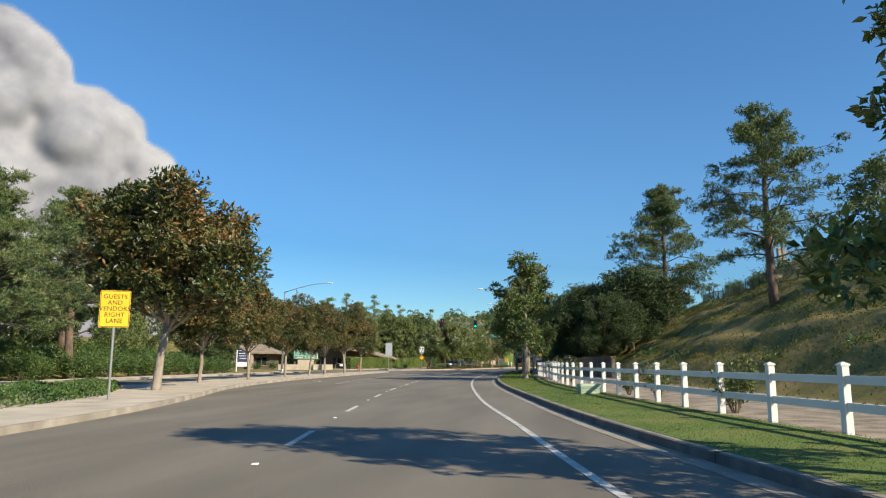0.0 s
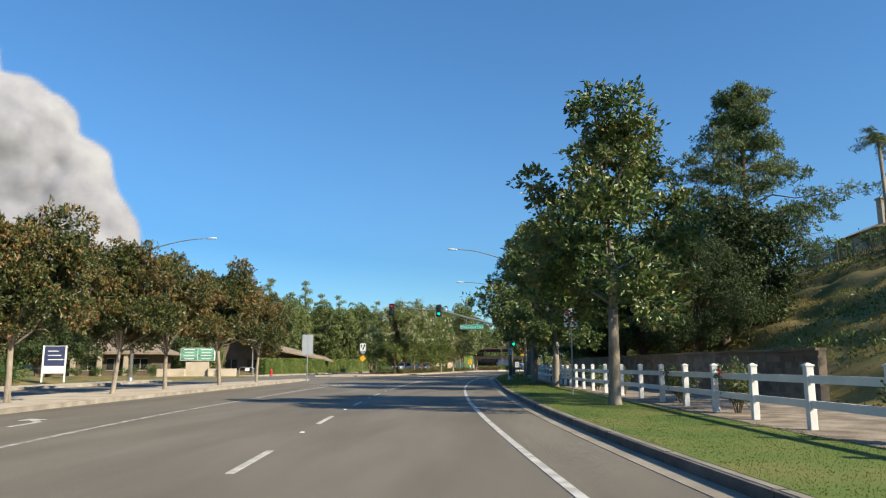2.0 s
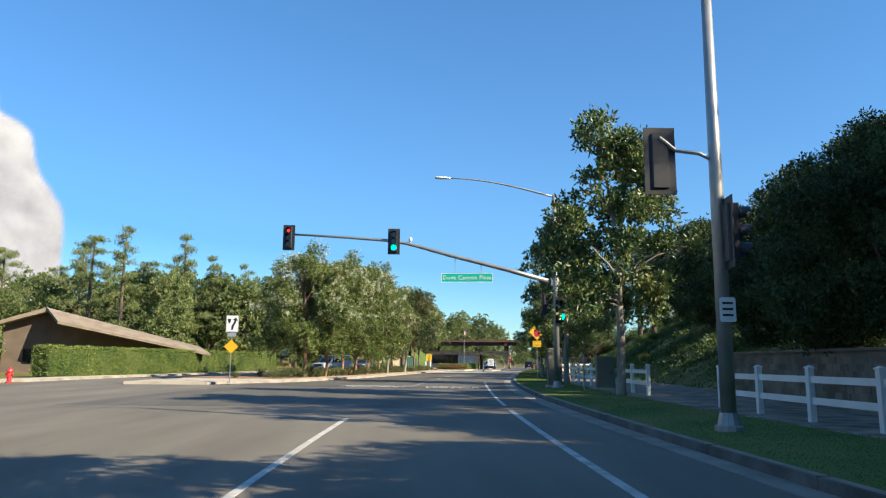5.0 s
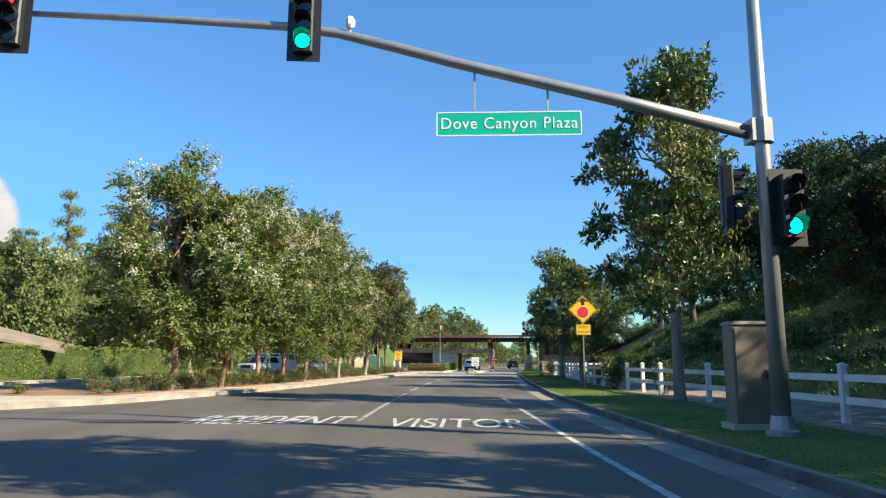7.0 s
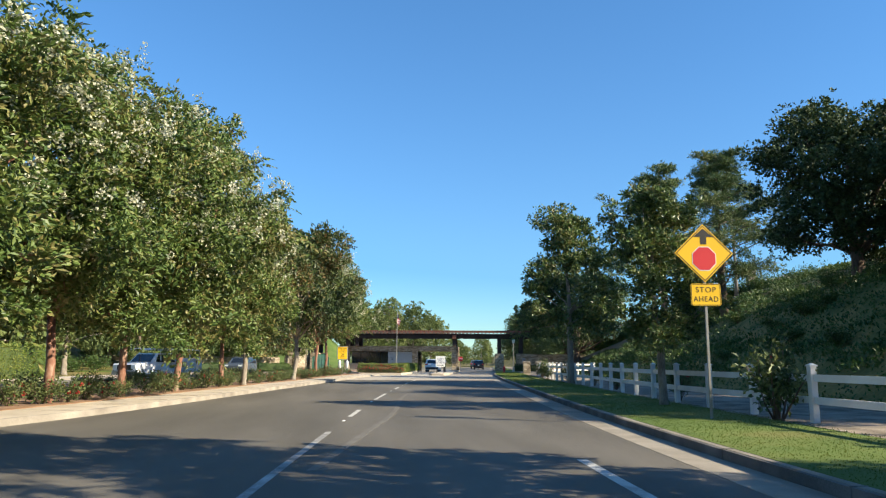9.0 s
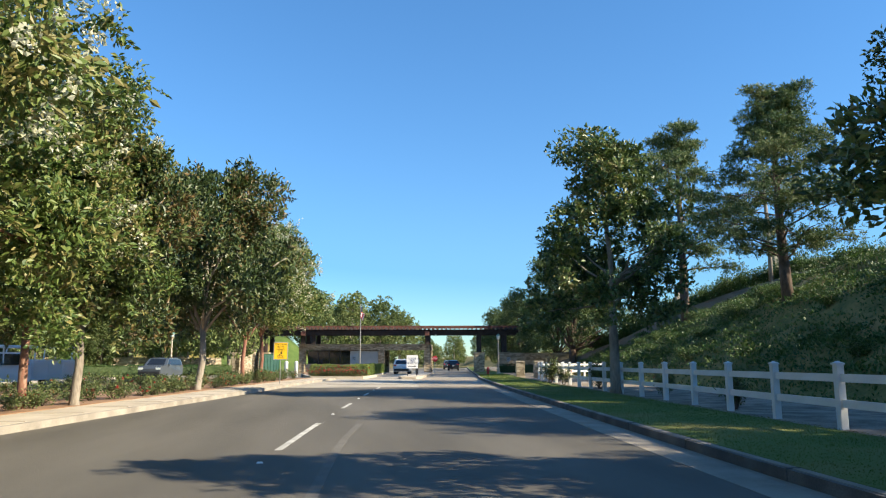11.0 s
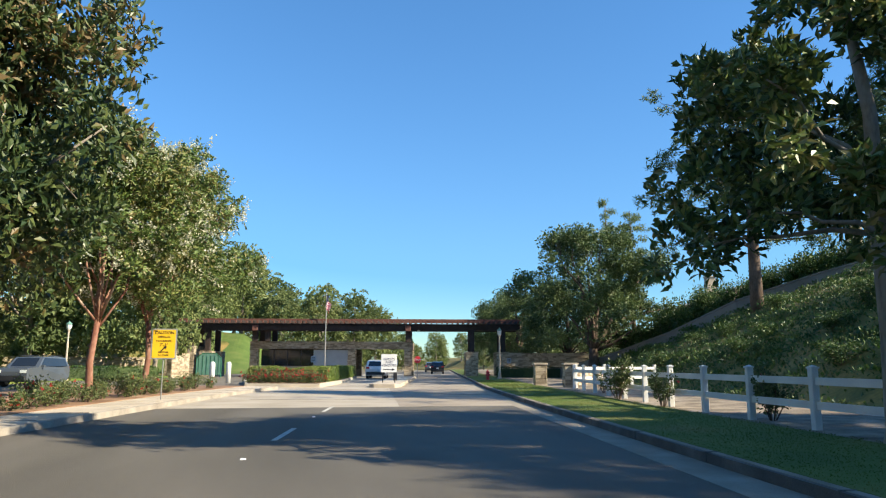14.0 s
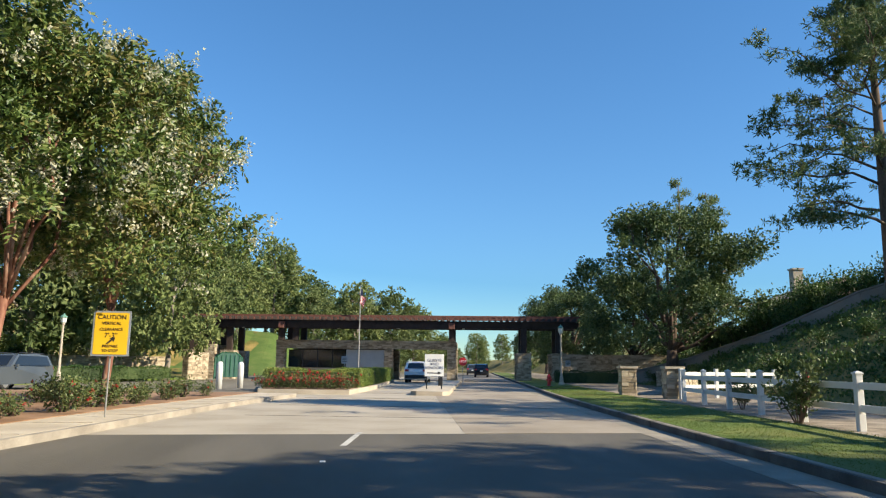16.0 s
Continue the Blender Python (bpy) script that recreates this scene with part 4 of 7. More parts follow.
def rail_fence():
    root = thing("rail_fence", "white two-rail fence with square posts beside the grass verge", "fence")
    line = FENCE
    post = Geo().box((0, 0, 0.5), (0.14, 0.14, 1.2), bevel=0.012).box((0, 0, 1.105), (0.165, 0.165, 0.03)).box((0, 0, 1.135), (0.165, 0.165, 0.04), taper=0.15).mesh("post", WHITE_VINYL)
    ys = []
    y = 16.0
    while y < 195.5:
        ys.append(y)
        g = float(line(y + 1) - line(y))
        y += 2.42 / math.sqrt(1 + g * g)
    for i, y in enumerate(ys):
        x = float(line(y))
        if 111 < y < 116:
            continue
        ob = part("post", post, None, root)
        z = 0.20
        ob.location = (x, y, z)
        ob.rotation_euler = (0, 0, math.atan2(-(float(line(y + 1)) - x), 1))
        if i + 1 < len(ys) and not 108.5 < y < 116:
            x2, y2 = float(line(ys[i + 1])), ys[i + 1]
            ln = math.hypot(x2 - x, y2 - y)
            for h in (0.42, 0.86):
                r = part("rail", rail_mesh(round(ln, 1)), None, root)
                r.location = ((x + x2) / 2, (y + y2) / 2, z + h)
                r.rotation_euler = (0, 0, math.atan2(-(x2 - x), y2 - y))
    return root



@functools.lru_cache(None)
def rail_mesh(ln):
    return Geo().box((0, 0, 0), (0.045, ln - 0.135, 0.14), bevel=0.006).mesh("rail", WHITE_VINYL)


rail_fence()

# ---------------------------------------------------------------- lettering
def lettering(name, text, mat, size, parent, m, label="", stretch=1.0, depth=0.004, spacing=1.0, across=0.0):
    """Raised letters in the built-in font, centred, as one mesh."""
    cu = bpy.data.curves.new(name, "FONT")
    cu.body, cu.size, cu.extrude = text, size, depth
    cu.align_x, cu.align_y = "CENTER", "CENTER"
    cu.space_character = spacing
    tmp = bpy.data.objects.new(name, cu)
    me = bpy.data.meshes.new_from_object(tmp)
    bpy.data.objects.remove(tmp)
    bpy.data.curves.remove(cu)
    me.materials.clear()
    me.materials.append(mat)
    wide = max(v.co.x for v in me.vertices) - min(v.co.x for v in me.vertices)
    me.transform(Matrix.Diagonal((across / wide if across else 1, stretch, 1, 1)))
    ob = new(name, me)
    if parent is not None:
        ob.parent = parent
    ob.matrix_local = m
    if label:
        tagged(ob, label)
    return ob


FACE = Matrix.Rotation(math.pi / 2, 4, "X")  # letters upright, read from -y


def sheet(w, h, t=0.006, r=0.04):
    """A sign plate with rounded corners, in x and z, facing -y."""
    out = []
    for cx, cz, a0 in ((w / 2 - r, h / 2 - r, 0), (-w / 2 + r, h / 2 - r, 90), (-w / 2 + r, -h / 2 + r, 180), (w / 2 - r, -h / 2 + r, 270)):
        for k in range(5):
            a = math.radians(a0 + 22.5 * k)
            out.append((cx + r * math.cos(a), cz + r * math.sin(a)))
    return Geo().prism(out, -t / 2, t / 2)


def rim(w, h, r, band, y):
    """A painted border line on a plate."""
    g = Geo()
    def loop(w, h, r):
        return [(cx + r * math.cos(math.radians(a0 + 22.5 * k)), cz + r * math.sin(math.radians(a0 + 22.5 * k))) for cx, cz, a0 in ((w / 2 - r, h / 2 - r, 0), (-w / 2 + r, h / 2 - r, 90), (-w / 2 + r, -h / 2 + r, 180), (w / 2 - r, -h / 2 + r, 270)) for k in range(5)]
    a, b = loop(w, h, r), loop(w - 2 * band, h - 2 * band, max(0.005, r - band))
    n = len(a)
    g.add([(x, y, z) for x, z in a] + [(x, y, z) for x, z in b], [(i, (i + 1) % n, n + (i + 1) % n, n + i) for i in range(n)])
    return g


def sign_post(root, h, r=0.03, square=True, below=0.2):
    g = Geo()
    if square:
        g.box((0, 0.035, h / 2 - below / 2), (0.05, 0.05, h + below))
    else:
        g.tube([(0, 0.04, -below), (0, 0.04, h)], r, 10)
    return part("post", g, GALV, root, "galvanised steel post")


def facing(x, y, z, turn=0.0):
    return pose(x, y, z, 0, 0, turn)


def lane_sign():
    root = thing("road_sign", "yellow guests and vendors lane sign on a steel post", "sign", m=facing(-10.63, 34.0, 0.16, 25))
    sign_post(root, 2.5, 0.04, False)
    p = part("plate", sheet(0.91, 1.19, r=0.06), SIGN_YELLOW, root)
    p.location = (0, 0, 2.87)
    part("border", rim(0.88, 1.16, 0.05, 0.018, -0.006), SIGN_BLACK, p)
    for k, line in enumerate(("GUESTS", "AND", "VENDORS", "RIGHT", "LANE")):
        lettering("lettering", line, SIGN_BLACK, 0.20, p, Matrix.Translation((0, -0.006, 0.39 - 0.195 * k)) @ FACE, spacing=1.05)


def parking_sign():
    root = thing("parking_sign", "white no parking sign on a steel post in the verge", "sign", m=facing(1.5, 73.9, 0.18))
    sign_post(root, 3.3)
    p = part("plate", sheet(0.56, 0.74), SIGN_WHITE, root)
    p.location = (0, 0, 2.98)
    part("panel", Geo().box((-0.17, -0.006, 0.25), (0.17, 0.006, 0.19)), SIGN_RED, p, "red panel with white letters")
    lettering("lettering", "NO", SIGN_WHITE, 0.13, p, Matrix.Translation((-0.17, -0.012, 0.25)) @ FACE)
    lettering("lettering", "PARKING", SIGN_RED, 0.115, p, Matrix.Translation((0, -0.006, 0.07)) @ FACE)
    for k in range(3):
        part("text_bar", Geo().box((0, -0.005, -0.08 - 0.09 * k), (0.40 - 0.05 * (k % 2), 0.004, 0.035)), SIGN_RED, p)


def stop_ahead_sign():
    root = thing("warning_sign", "yellow stop ahead diamond sign on a perforated post", "sign", m=facing(3.12, 144.8, 0.18, -6))
    sign_post(root, 4.0)
    d = part("diamond_plate", Geo().prism([(0, 0.645), (-0.645, 0), (0, -0.645), (0.645, 0)], -0.003, 0.003), SIGN_YELLOW, root)
    d.location = (0, 0, 3.54)
    a, b = 0.615, 0.59
    part("border", Geo().add([(0, -0.006, a), (-a, -0.006, 0), (0, -0.006, -a), (a, -0.006, 0), (0, -0.006, b), (-b, -0.006, 0), (0, -0.006, -b), (b, -0.006, 0)], [(i, (i + 1) % 4, 4 + (i + 1) % 4, 4 + i) for i in range(4)]), SIGN_BLACK, d)
    oct_ = [(0.27 * math.cos(math.radians(22.5 + 45 * k)), -0.12 + 0.27 * math.sin(math.radians(22.5 + 45 * k))) for k in range(8)]
    part("octagon_rim", Geo().prism([(x * 1.06, -0.12 + (z + 0.12) * 1.06) for x, z in oct_], -0.007, -0.004), SIGN_WHITE, d)
    part("octagon", Geo().prism(oct_, -0.010, -0.006), SIGN_RED, d, "red octagon symbol")
    part("arrow", Geo().prism([(-0.07, 0.20), (0.07, 0.20), (0.07, 0.36), (0.22, 0.36), (0, 0.55), (-0.22, 0.36), (-0.07, 0.36)], -0.008, -0.004), SIGN_BLACK, d)
    p = part("plaque", sheet(0.66, 0.48), SIGN_YELLOW, root)
    p.location = (0, 0, 2.63)
    part("border", rim(0.64, 0.46, 0.035, 0.012, -0.006), SIGN_BLACK, p)
    for k, line in enumerate(("STOP", "AHEAD")):
        lettering("lettering", line, SIGN_BLACK, 0.165, p, Matrix.Translation((0, -0.006, 0.10 - 0.20 * k)) @ FACE, spacing=1.15, depth=0.001, across=0.44 if k == 0 else 0.54)


def keep_right_sign():
    root = thing("keep_right_sign", "white keep-side sign over an orange diamond marker", "sign", m=facing(-16.9, 132.2, 0.15, 0))
    sign_post(root, 3.75)
    p = part("plate", sheet(0.73, 0.97), SIGN_WHITE, root)
    p.location = (0, 0, 3.36)
    k = 1.22
    part("border", rim(0.70, 0.94, 0.035, 0.012, -0.006), SIGN_BLACK, p)
    part("arrow", Geo().prism([(k * u, k * v) for u, v in ((-0.06, -0.30), (0.04, -0.30), (0.08, -0.12), (0.17, 0.05), (0.19, 0.15), (0.27, 0.13), (0.16, 0.31), (0.01, 0.18), (0.09, 0.17), (0.06, 0.06), (-0.03, -0.10))], -0.008, -0.004), SIGN_BLACK, p)
    part("island_mark", Geo().prism([(k * u, k * v) for u, v in ((-0.22, 0.24), (-0.07, 0.24), (-0.07, 0.12), (-0.145, -0.02), (-0.22, 0.12))], -0.008, -0.004), SIGN_BLACK, p)
    q = part("small_plate", sheet(0.52, 0.22), SIGN_GREY, root)
    q.location = (0, 0, 2.72)
    d = part("diamond_plate", Geo().prism([(0, 0.41), (-0.41, 0), (0, -0.41), (0.41, 0)], -0.003, 0.003), SIGN_ORANGE, root, "plain orange diamond marker")
    d.location = (0, 0, 2.02)


def caution_sign():
    root = thing("clearance_sign", "yellow vertical clearance caution sign on a thin post", "sign", m=facing(-5.05, 185.9, 0.2, -2))
    sign_post(root, 1.5, 0.02, False)
    f = part("frame", sheet(0.80, 1.0, 0.03, 0.02), SIGN_GREY, root)
    f.location = (0, 0, 1.78)
    p = part("plate", sheet(0.72, 0.92, 0.006, 0.02), SIGN_YELLOW, f)
    p.location = (0, -0.02, 0)
    for k, (line, size) in enumerate((("CAUTION", 0.135), ("VERTICAL", 0.092), ("CLEARANCE", 0.088), ("7'-3\"", 0.15))):
        lettering("lettering", line, SIGN_BLACK, size, f, Matrix.Translation((0, -0.026, 0.36 - 0.135 * k)) @ FACE)
    for k, line in enumerate(("PREPARE", "TO STOP")):
        lettering("lettering", line, SIGN_BLACK, 0.085, f, Matrix.Translation((0, -0.026, -0.28 - 0.10 * k)) @ FACE)
    part("arrow", Geo().prism([(-0.10, -0.22), (-0.06, -0.24), (0.04, -0.15), (0.07, -0.19), (0.10, -0.08), (-0.02, -0.10), (0.01, -0.13)], -0.028, -0.024), SIGN_BLACK, f)


lane_sign()
parking_sign()
stop_ahead_sign()
keep_right_sign()
caution_sign()


# ---------------------------------------------------------------- signals and lamps
def luminaire(root, tip, along, pole_top):
    """A bracket arm from the pole's top to a flat lamp head."""
    a, b = Vector(pole_top), Vector(tip)
    pts = [a + (b - a) * t + Vector((0, 0, (b.z - a.z) * (math.sin(t * math.pi / 2) - t) * 1.0)) for t in np.linspace(0, 1, 12)]
    part("bracket_arm", Geo().tube(pts, list(np.linspace(0.055, 0.032, 12)), 10), GALV, root, smooth=True)
    d = Vector(along).normalized()
    g = Geo()
    prof = [(0.0, 0.05), (0.10, 0.09), (0.45, 0.15), (0.72, 0.13), (0.80, 0.06)]
    for i, (s, w) in enumerate(prof):
        c = b + d * (s - 0.1)
        n = Vector((0, 0, 1)).cross(d)
        for k in range(10):
            t = 2 * math.pi * k / 10
            g.v.append(tuple(c + n * (w * math.cos(t)) + Vector((0, 0, 0.07 * (w / 0.15) ** 0.5 * math.sin(t)))))
    for i in range(4):
        for k in range(10):
            g.f.append((i * 10 + k, i * 10 + (k + 1) % 10, (i + 1) * 10 + (k + 1) % 10, (i + 1) * 10 + k))
            g.m.append(0)
    g.f += [tuple(range(9, -1, -1)), tuple(range(40, 50))]
    g.m += [0, 0]
    part("lamp_head", g, SIGN_WHITE, root, "pale grey cobra lamp head", smooth=True)


def signal_head(root, x, y, z, lit, turn=0.0, back=True, arrow=False):
    """Three lenses with visors on a black housing, facing -y; z is the middle."""
    h = part("signal_head", Geo().box((0, 0, 0), (0.34, 0.22, 1.06), bevel=0.03), DARK_METAL, root, "black three-lens signal housing")
    h.matrix_local = pose(x, y, z, 0, 0, turn)
    if back:
        part("backplate", Geo().box((0, 0.06, 0), (0.60, 0.02, 1.32)), DARK_METAL, h)
    for k, c in enumerate(("red", "amber", "green")):
        zc = 0.34 - 0.34 * k
        on = c == lit
        m = {"red": LIGHT_RED, "green": LIGHT_GREEN}.get(c, DARK_METAL) if on else GLASS_DARK
        if on and arrow:
            g = Geo().prism([(-0.10, zc), (0.02, zc + 0.10), (0.055, zc + 0.065), (0.0, zc + 0.018), (0.10, zc + 0.018), (0.10, zc - 0.018), (0.0, zc - 0.018), (0.055, zc - 0.065), (0.02, zc - 0.10)], -0.13, -0.12)
        else:
            g = Geo().tube([(0, -0.105, zc), (0, -0.125, zc)], [0.14, 0.13], 16)
        part("lens", g, m, h, c + " signal lens" if on else "")
        v = Geo()
        n = 14
        ring = [math.radians(-35 + 250 * i / (n - 1)) for i in range(n)]
        pts = [(0.155 * math.cos(a), -0.11, zc + 0.155 * math.sin(a)) for a in ring] + [(0.155 * math.cos(a), -0.33 if 0.2 < math.sin(a) else -0.24, zc + 0.155 * math.sin(a)) for a in ring]
        v.add(pts, [(i, i + 1, n + i + 1, n + i) for i in range(n - 1)])
        part("visor", v, DARK_METAL, h)
    return h


def base_plate(root, r=0.26):
    part("base", Geo().lathe((0, 0, 0), [(r, -0.05), (r, 0.06), (r * 0.8, 0.08), (r * 0.62, 0.30)], 12), GALV, root)


def junction_mast():
    root = thing("traffic_signal", "grey steel signal mast with long arm, lamp bracket and signal heads", "traffic signal", m=facing(0.9, 124.5, 0.2))
    base_plate(root)
    part("pole", Geo().tube([(0, 0, 0), (0, 0, 5), (0, 0, 9.5)], [0.15, 0.125, 0.095], 14), GALV, root, smooth=True)
    luminaire(root, (-5.3, 0, 10.3), (-1, 0, 0.02), (0, 0, 9.4))
    pts = [(0, 0.05, 5.06), (-2.4, 0.36, 5.75), (-5.2, 0.67, 6.48), (-6.5, 0.82, 6.86), (-7.4, 0.91, 7.10), (-8.4, 1.02, 7.26), (-10.6, 1.26, 7.44), (-13.4, 1.57, 7.62)]
    part("mast_arm", Geo().tube(pts, [0.125, 0.113, 0.1, 0.095, 0.088, 0.08, 0.068, 0.055], 12), GALV, root, smooth=True)
    part("collar", Geo().tube([(0, 0, 4.9), (0, 0, 5.32)], 0.19, 12).box((-0.16, 0.05, 5.12), (0.12, 0.34, 0.40)), GALV, root)
    signal_head(root, -13.45, 1.38, 7.42, "red", arrow=True)
    signal_head(root, -8.03, 0.80, 7.18, "green")
    signal_head(root, 0.24, -0.28, 3.72, "green")
    signal_head(root, -0.55, 0.28, 4.0, "none", turn=70)
    part("bracket", Geo().box((0.2, -0.15, 3.72), (0.45, 0.06, 0.06)).box((-0.3, 0.15, 4.0), (0.5, 0.06, 0.06)), GALV, root)
    p = part("name_plate", sheet(2.58, 0.45, 0.01, 0.03), SIGN_GREEN, root)
    p.location = (-4.33, 0.57, 5.34)
    p.rotation_euler = (0, 0, -0.11)
    part("border", rim(2.58, 0.45, 0.03, 0.022, -0.009), SIGN_WHITE, p)
    lettering("lettering", "Dove Canyon Plaza", SIGN_WHITE, 0.30, p, Matrix.Translation((0, -0.008, 0.0)) @ FACE, spacing=1.1, across=2.42)
    for dx, zt in ((-0.60, 6.37), (0.70, 6.03)):
        part("hanger", Geo().box((-4.33 + dx, 0.60 - dx * 0.11, (5.56 + zt) / 2), (0.035, 0.03, zt - 5.56)), GALV, root)
    part("sensor_camera", Geo().tube([(-7.2, 0.88, 6.98), (-7.2, 0.88, 7.22)], 0.02, 8).lathe((-7.2, 0.84, 7.18), [(0.06, 0), (0.09, 0.05), (0.09, 0.16), (0.05, 0.22)], 10), SIGN_WHITE, root, "small white camera housing")


def lamp_mast():
    root = thing("street_lamp", "tall grey street lamp pole with curved bracket and signal heads", "street lamp", m=facing(0.05, 103.0, 0.2))
    base_plate(root)
    part("pole", Geo().tube([(0, 0, 0), (0, 0, 5), (0, 0, 9.6)], [0.14, 0.12, 0.09], 14), GALV, root, smooth=True)
    luminaire(root, (-4.25, 0, 10.5), (-1, 0, 0.02), (0, 0, 9.5))
    signal_head(root, -1.05, 0.1, 5.0, "none", turn=180)
    signal_head(root, 0.1, -0.32, 3.55, "none", turn=85)
    pts = [(0, 0, 5.0), (-0.3, 0, 5.15), (-0.75, 0, 5.2), (-1.05, 0, 5.45)]
    part("signal_arm", Geo().tube(pts, 0.04, 8), GALV, root)
    p = part("small_plate", sheet(0.30, 0.45), SIGN_WHITE, root)
    p.location = (0.02, -0.16, 2.15)
    for k in range(3):
        part("text_bar", Geo().box((0, -0.006, 0.12 - 0.11 * k), (0.2, 0.004, 0.04)), SIGN_BLACK, p)


def far_lamp_mast():
    root = thing("street_lamp", "tall grey street lamp pole with signal across the road", "street lamp", m=facing(-29.5, 100.0, 0.15))
    base_plate(root)
    part("pole", Geo().tube([(0, 0, 0), (0, 0, 5), (0, 0, 10.2)], [0.15, 0.125, 0.09], 14), GALV, root, smooth=True)
    luminaire(root, (5.6, 0, 11.2), (1, 0, 0.02), (0, 0, 10.1))
    signal_head(root, -0.3, -0.28, 4.9, "green")
    p = part("name_plate", sheet(2.0, 0.4, 0.01, 0.03), SIGN_GREEN, root)
    p.location = (3.0, -0.1, 4.7)
    part("name_arm", Geo().tube([(0, 0, 5.0), (4.2, 0, 5.1)], [0.06, 0.04], 8), GALV, root)


def corner_signal():
    root = thing("traffic_signal", "short post-mounted red signal at the far corner", "traffic signal", m=facing(-28.6, 126.2, 0.15))
    part("pole", Geo().tube([(0, 0, 0), (0, 0, 3.4)], 0.055, 10), GALV, root)
    signal_head(root, 0, -0.1, 3.9, "red")


def guide_sign_back():
    root = thing("guide_sign", "plain grey sheet metal sign panel on the island nose", "sign", m=facing(-16.4, 103.2, 0.15, 20))
    for dx in (-0.22, 0.22):
        part("panel", Geo().box((dx, 0, 2.85), (0.43, 0.05, 1.65)), SIGN_GREY, root)
    sign_post(root, 2.1, 0.05, False)


junction_mast()
lamp_mast()
far_lamp_mast()
corner_signal()
guide_sign_back()


def lantern_post(x, y, h=4.1):
    root = thing("lamp_post", "fluted pale lamp post with a green lantern on the lawn", "lamp post", "gate lamp posts", facing(x, y, 0.15))
    part("base", Geo().lathe((0, 0, 0), [(0.22, -0.05), (0.22, 0.12), (0.15, 0.2), (0.13, 0.55), (0.09, 0.62)], 12), CONCRETE, root)
    part("shaft", Geo().lathe((0, 0, 0.6), [(0.085, 0), (0.06, h - 1.25), (0.10, h - 1.2), (0.10, h - 1.12)], 12), CONCRETE, root)
    part("lantern_glass", Geo().lathe((0, 0, h - 0.55), [(0.09, 0), (0.16, 0.10), (0.19, 0.36), (0.17, 0.40)], 8), LAMP_GLASS, root, "frosted lantern glass")
    part("lantern_cap", Geo().lathe((0, 0, h - 0.16), [(0.23, 0), (0.20, 0.06), (0.09, 0.17), (0.03, 0.20), (0.03, 0.28)], 8), PATINA, root, "green patina cap")


lantern_post(15.7, 217.2)
lantern_post(-16.8, 216.5)


def hydrant(x, y):
    root = thing("fire_hydrant", "small red fire hydrant beside the kerb", "fire hydrant", "hydrants", facing(x, y, 0.15))
    part("barrel", Geo().lathe((0, 0, 0), [(0.17, 0), (0.17, 0.05), (0.11, 0.08), (0.11, 0.52), (0.15, 0.55), (0.15, 0.60), (0.12, 0.68), (0.04, 0.74), (0.04, 0.80)], 12), SIGN_RED, root)
    part("outlet", Geo().tube([(-0.19, 0, 0.42), (0.19, 0, 0.42)], 0.055, 10), SIGN_RED, root)
    part("outlet", Geo().tube([(0, -0.19, 0.36), (0, 0, 0.36)], 0.07, 10), SIGN_RED, root)


hydrant(13.8, 214.0)
hydrant(-26.6, 127.0)

# ---------------------------------------------------------------- verge boxes
def utility_box():
    root = thing("utility_box", "low pale green utility box on the grass verge", "utility box", m=facing(4.75, 40.3, 0.17, 12))
    part("body", Geo().box((0, 0, 0.14), (0.78, 0.5, 0.32), bevel=0.03), PLASTIC_GREEN, root)
    part("lid", Geo().box((0, 0, 0.34), (0.84, 0.56, 0.10), taper=0.92, bevel=0.03), PLASTIC_GREEN, root)
    for k in range(3):
        part("louvre", Geo().box((0, -0.255, 0.06 + 0.08 * k), (0.62, 0.02, 0.025), rx=0.5), PLASTIC_GREEN, root)


def cabinet(x, y, w, d, h, turn=0.0, mat=None):
    root = thing("signal_cabinet", "plain grey metal signal cabinet standing on the verge", "cabinet", "signal cabinets", facing(x, y, 0.18, turn))
    part("plinth", Geo().box((0, 0, 0.02), (w + 0.16, d + 0.16, 0.16)), CONCRETE, root)
    part("body", Geo().box((0, 0, 0.1 + h / 2), (w, d, h), bevel=0.02), mat or SIGN_GREY, root)
    part("roof", Geo().box((0, 0, 0.1 + h + 0.03), (w + 0.06, d + 0.06, 0.06), taper=0.9), mat or SIGN_GREY, root)
    part("door", Geo().box((0, -d / 2 - 0.008, 0.1 + h / 2), (w - 0.1, 0.016, h - 0.12)), mat or SIGN_GREY, root)
    part("handle", Geo().box((w * 0.3, -d / 2 - 0.03, 0.1 + h * 0.5), (0.03, 0.03, 0.14)), DARK_METAL, root)


utility_box()
cabinet(2.75, 122.6, 0.8, 0.55, 1.35, -6, CABINET_TAN)
cabinet(1.0, 125.7, 0.70, 0.5, 1.75, -6, CABINET_TAN)


def marker_post(x, y):
    root = thing("marker_post", "thin grey steel stub post in the verge", "post", m=facing(x, y, 0.18))
    part("shaft", Geo().tube([(0, 0, -0.1), (0, 0, 1.5), (-0.06, 0, 1.62), (-0.14, 0, 1.66)], 0.035, 8), GALV, root)


marker_post(1.65, 122.0)

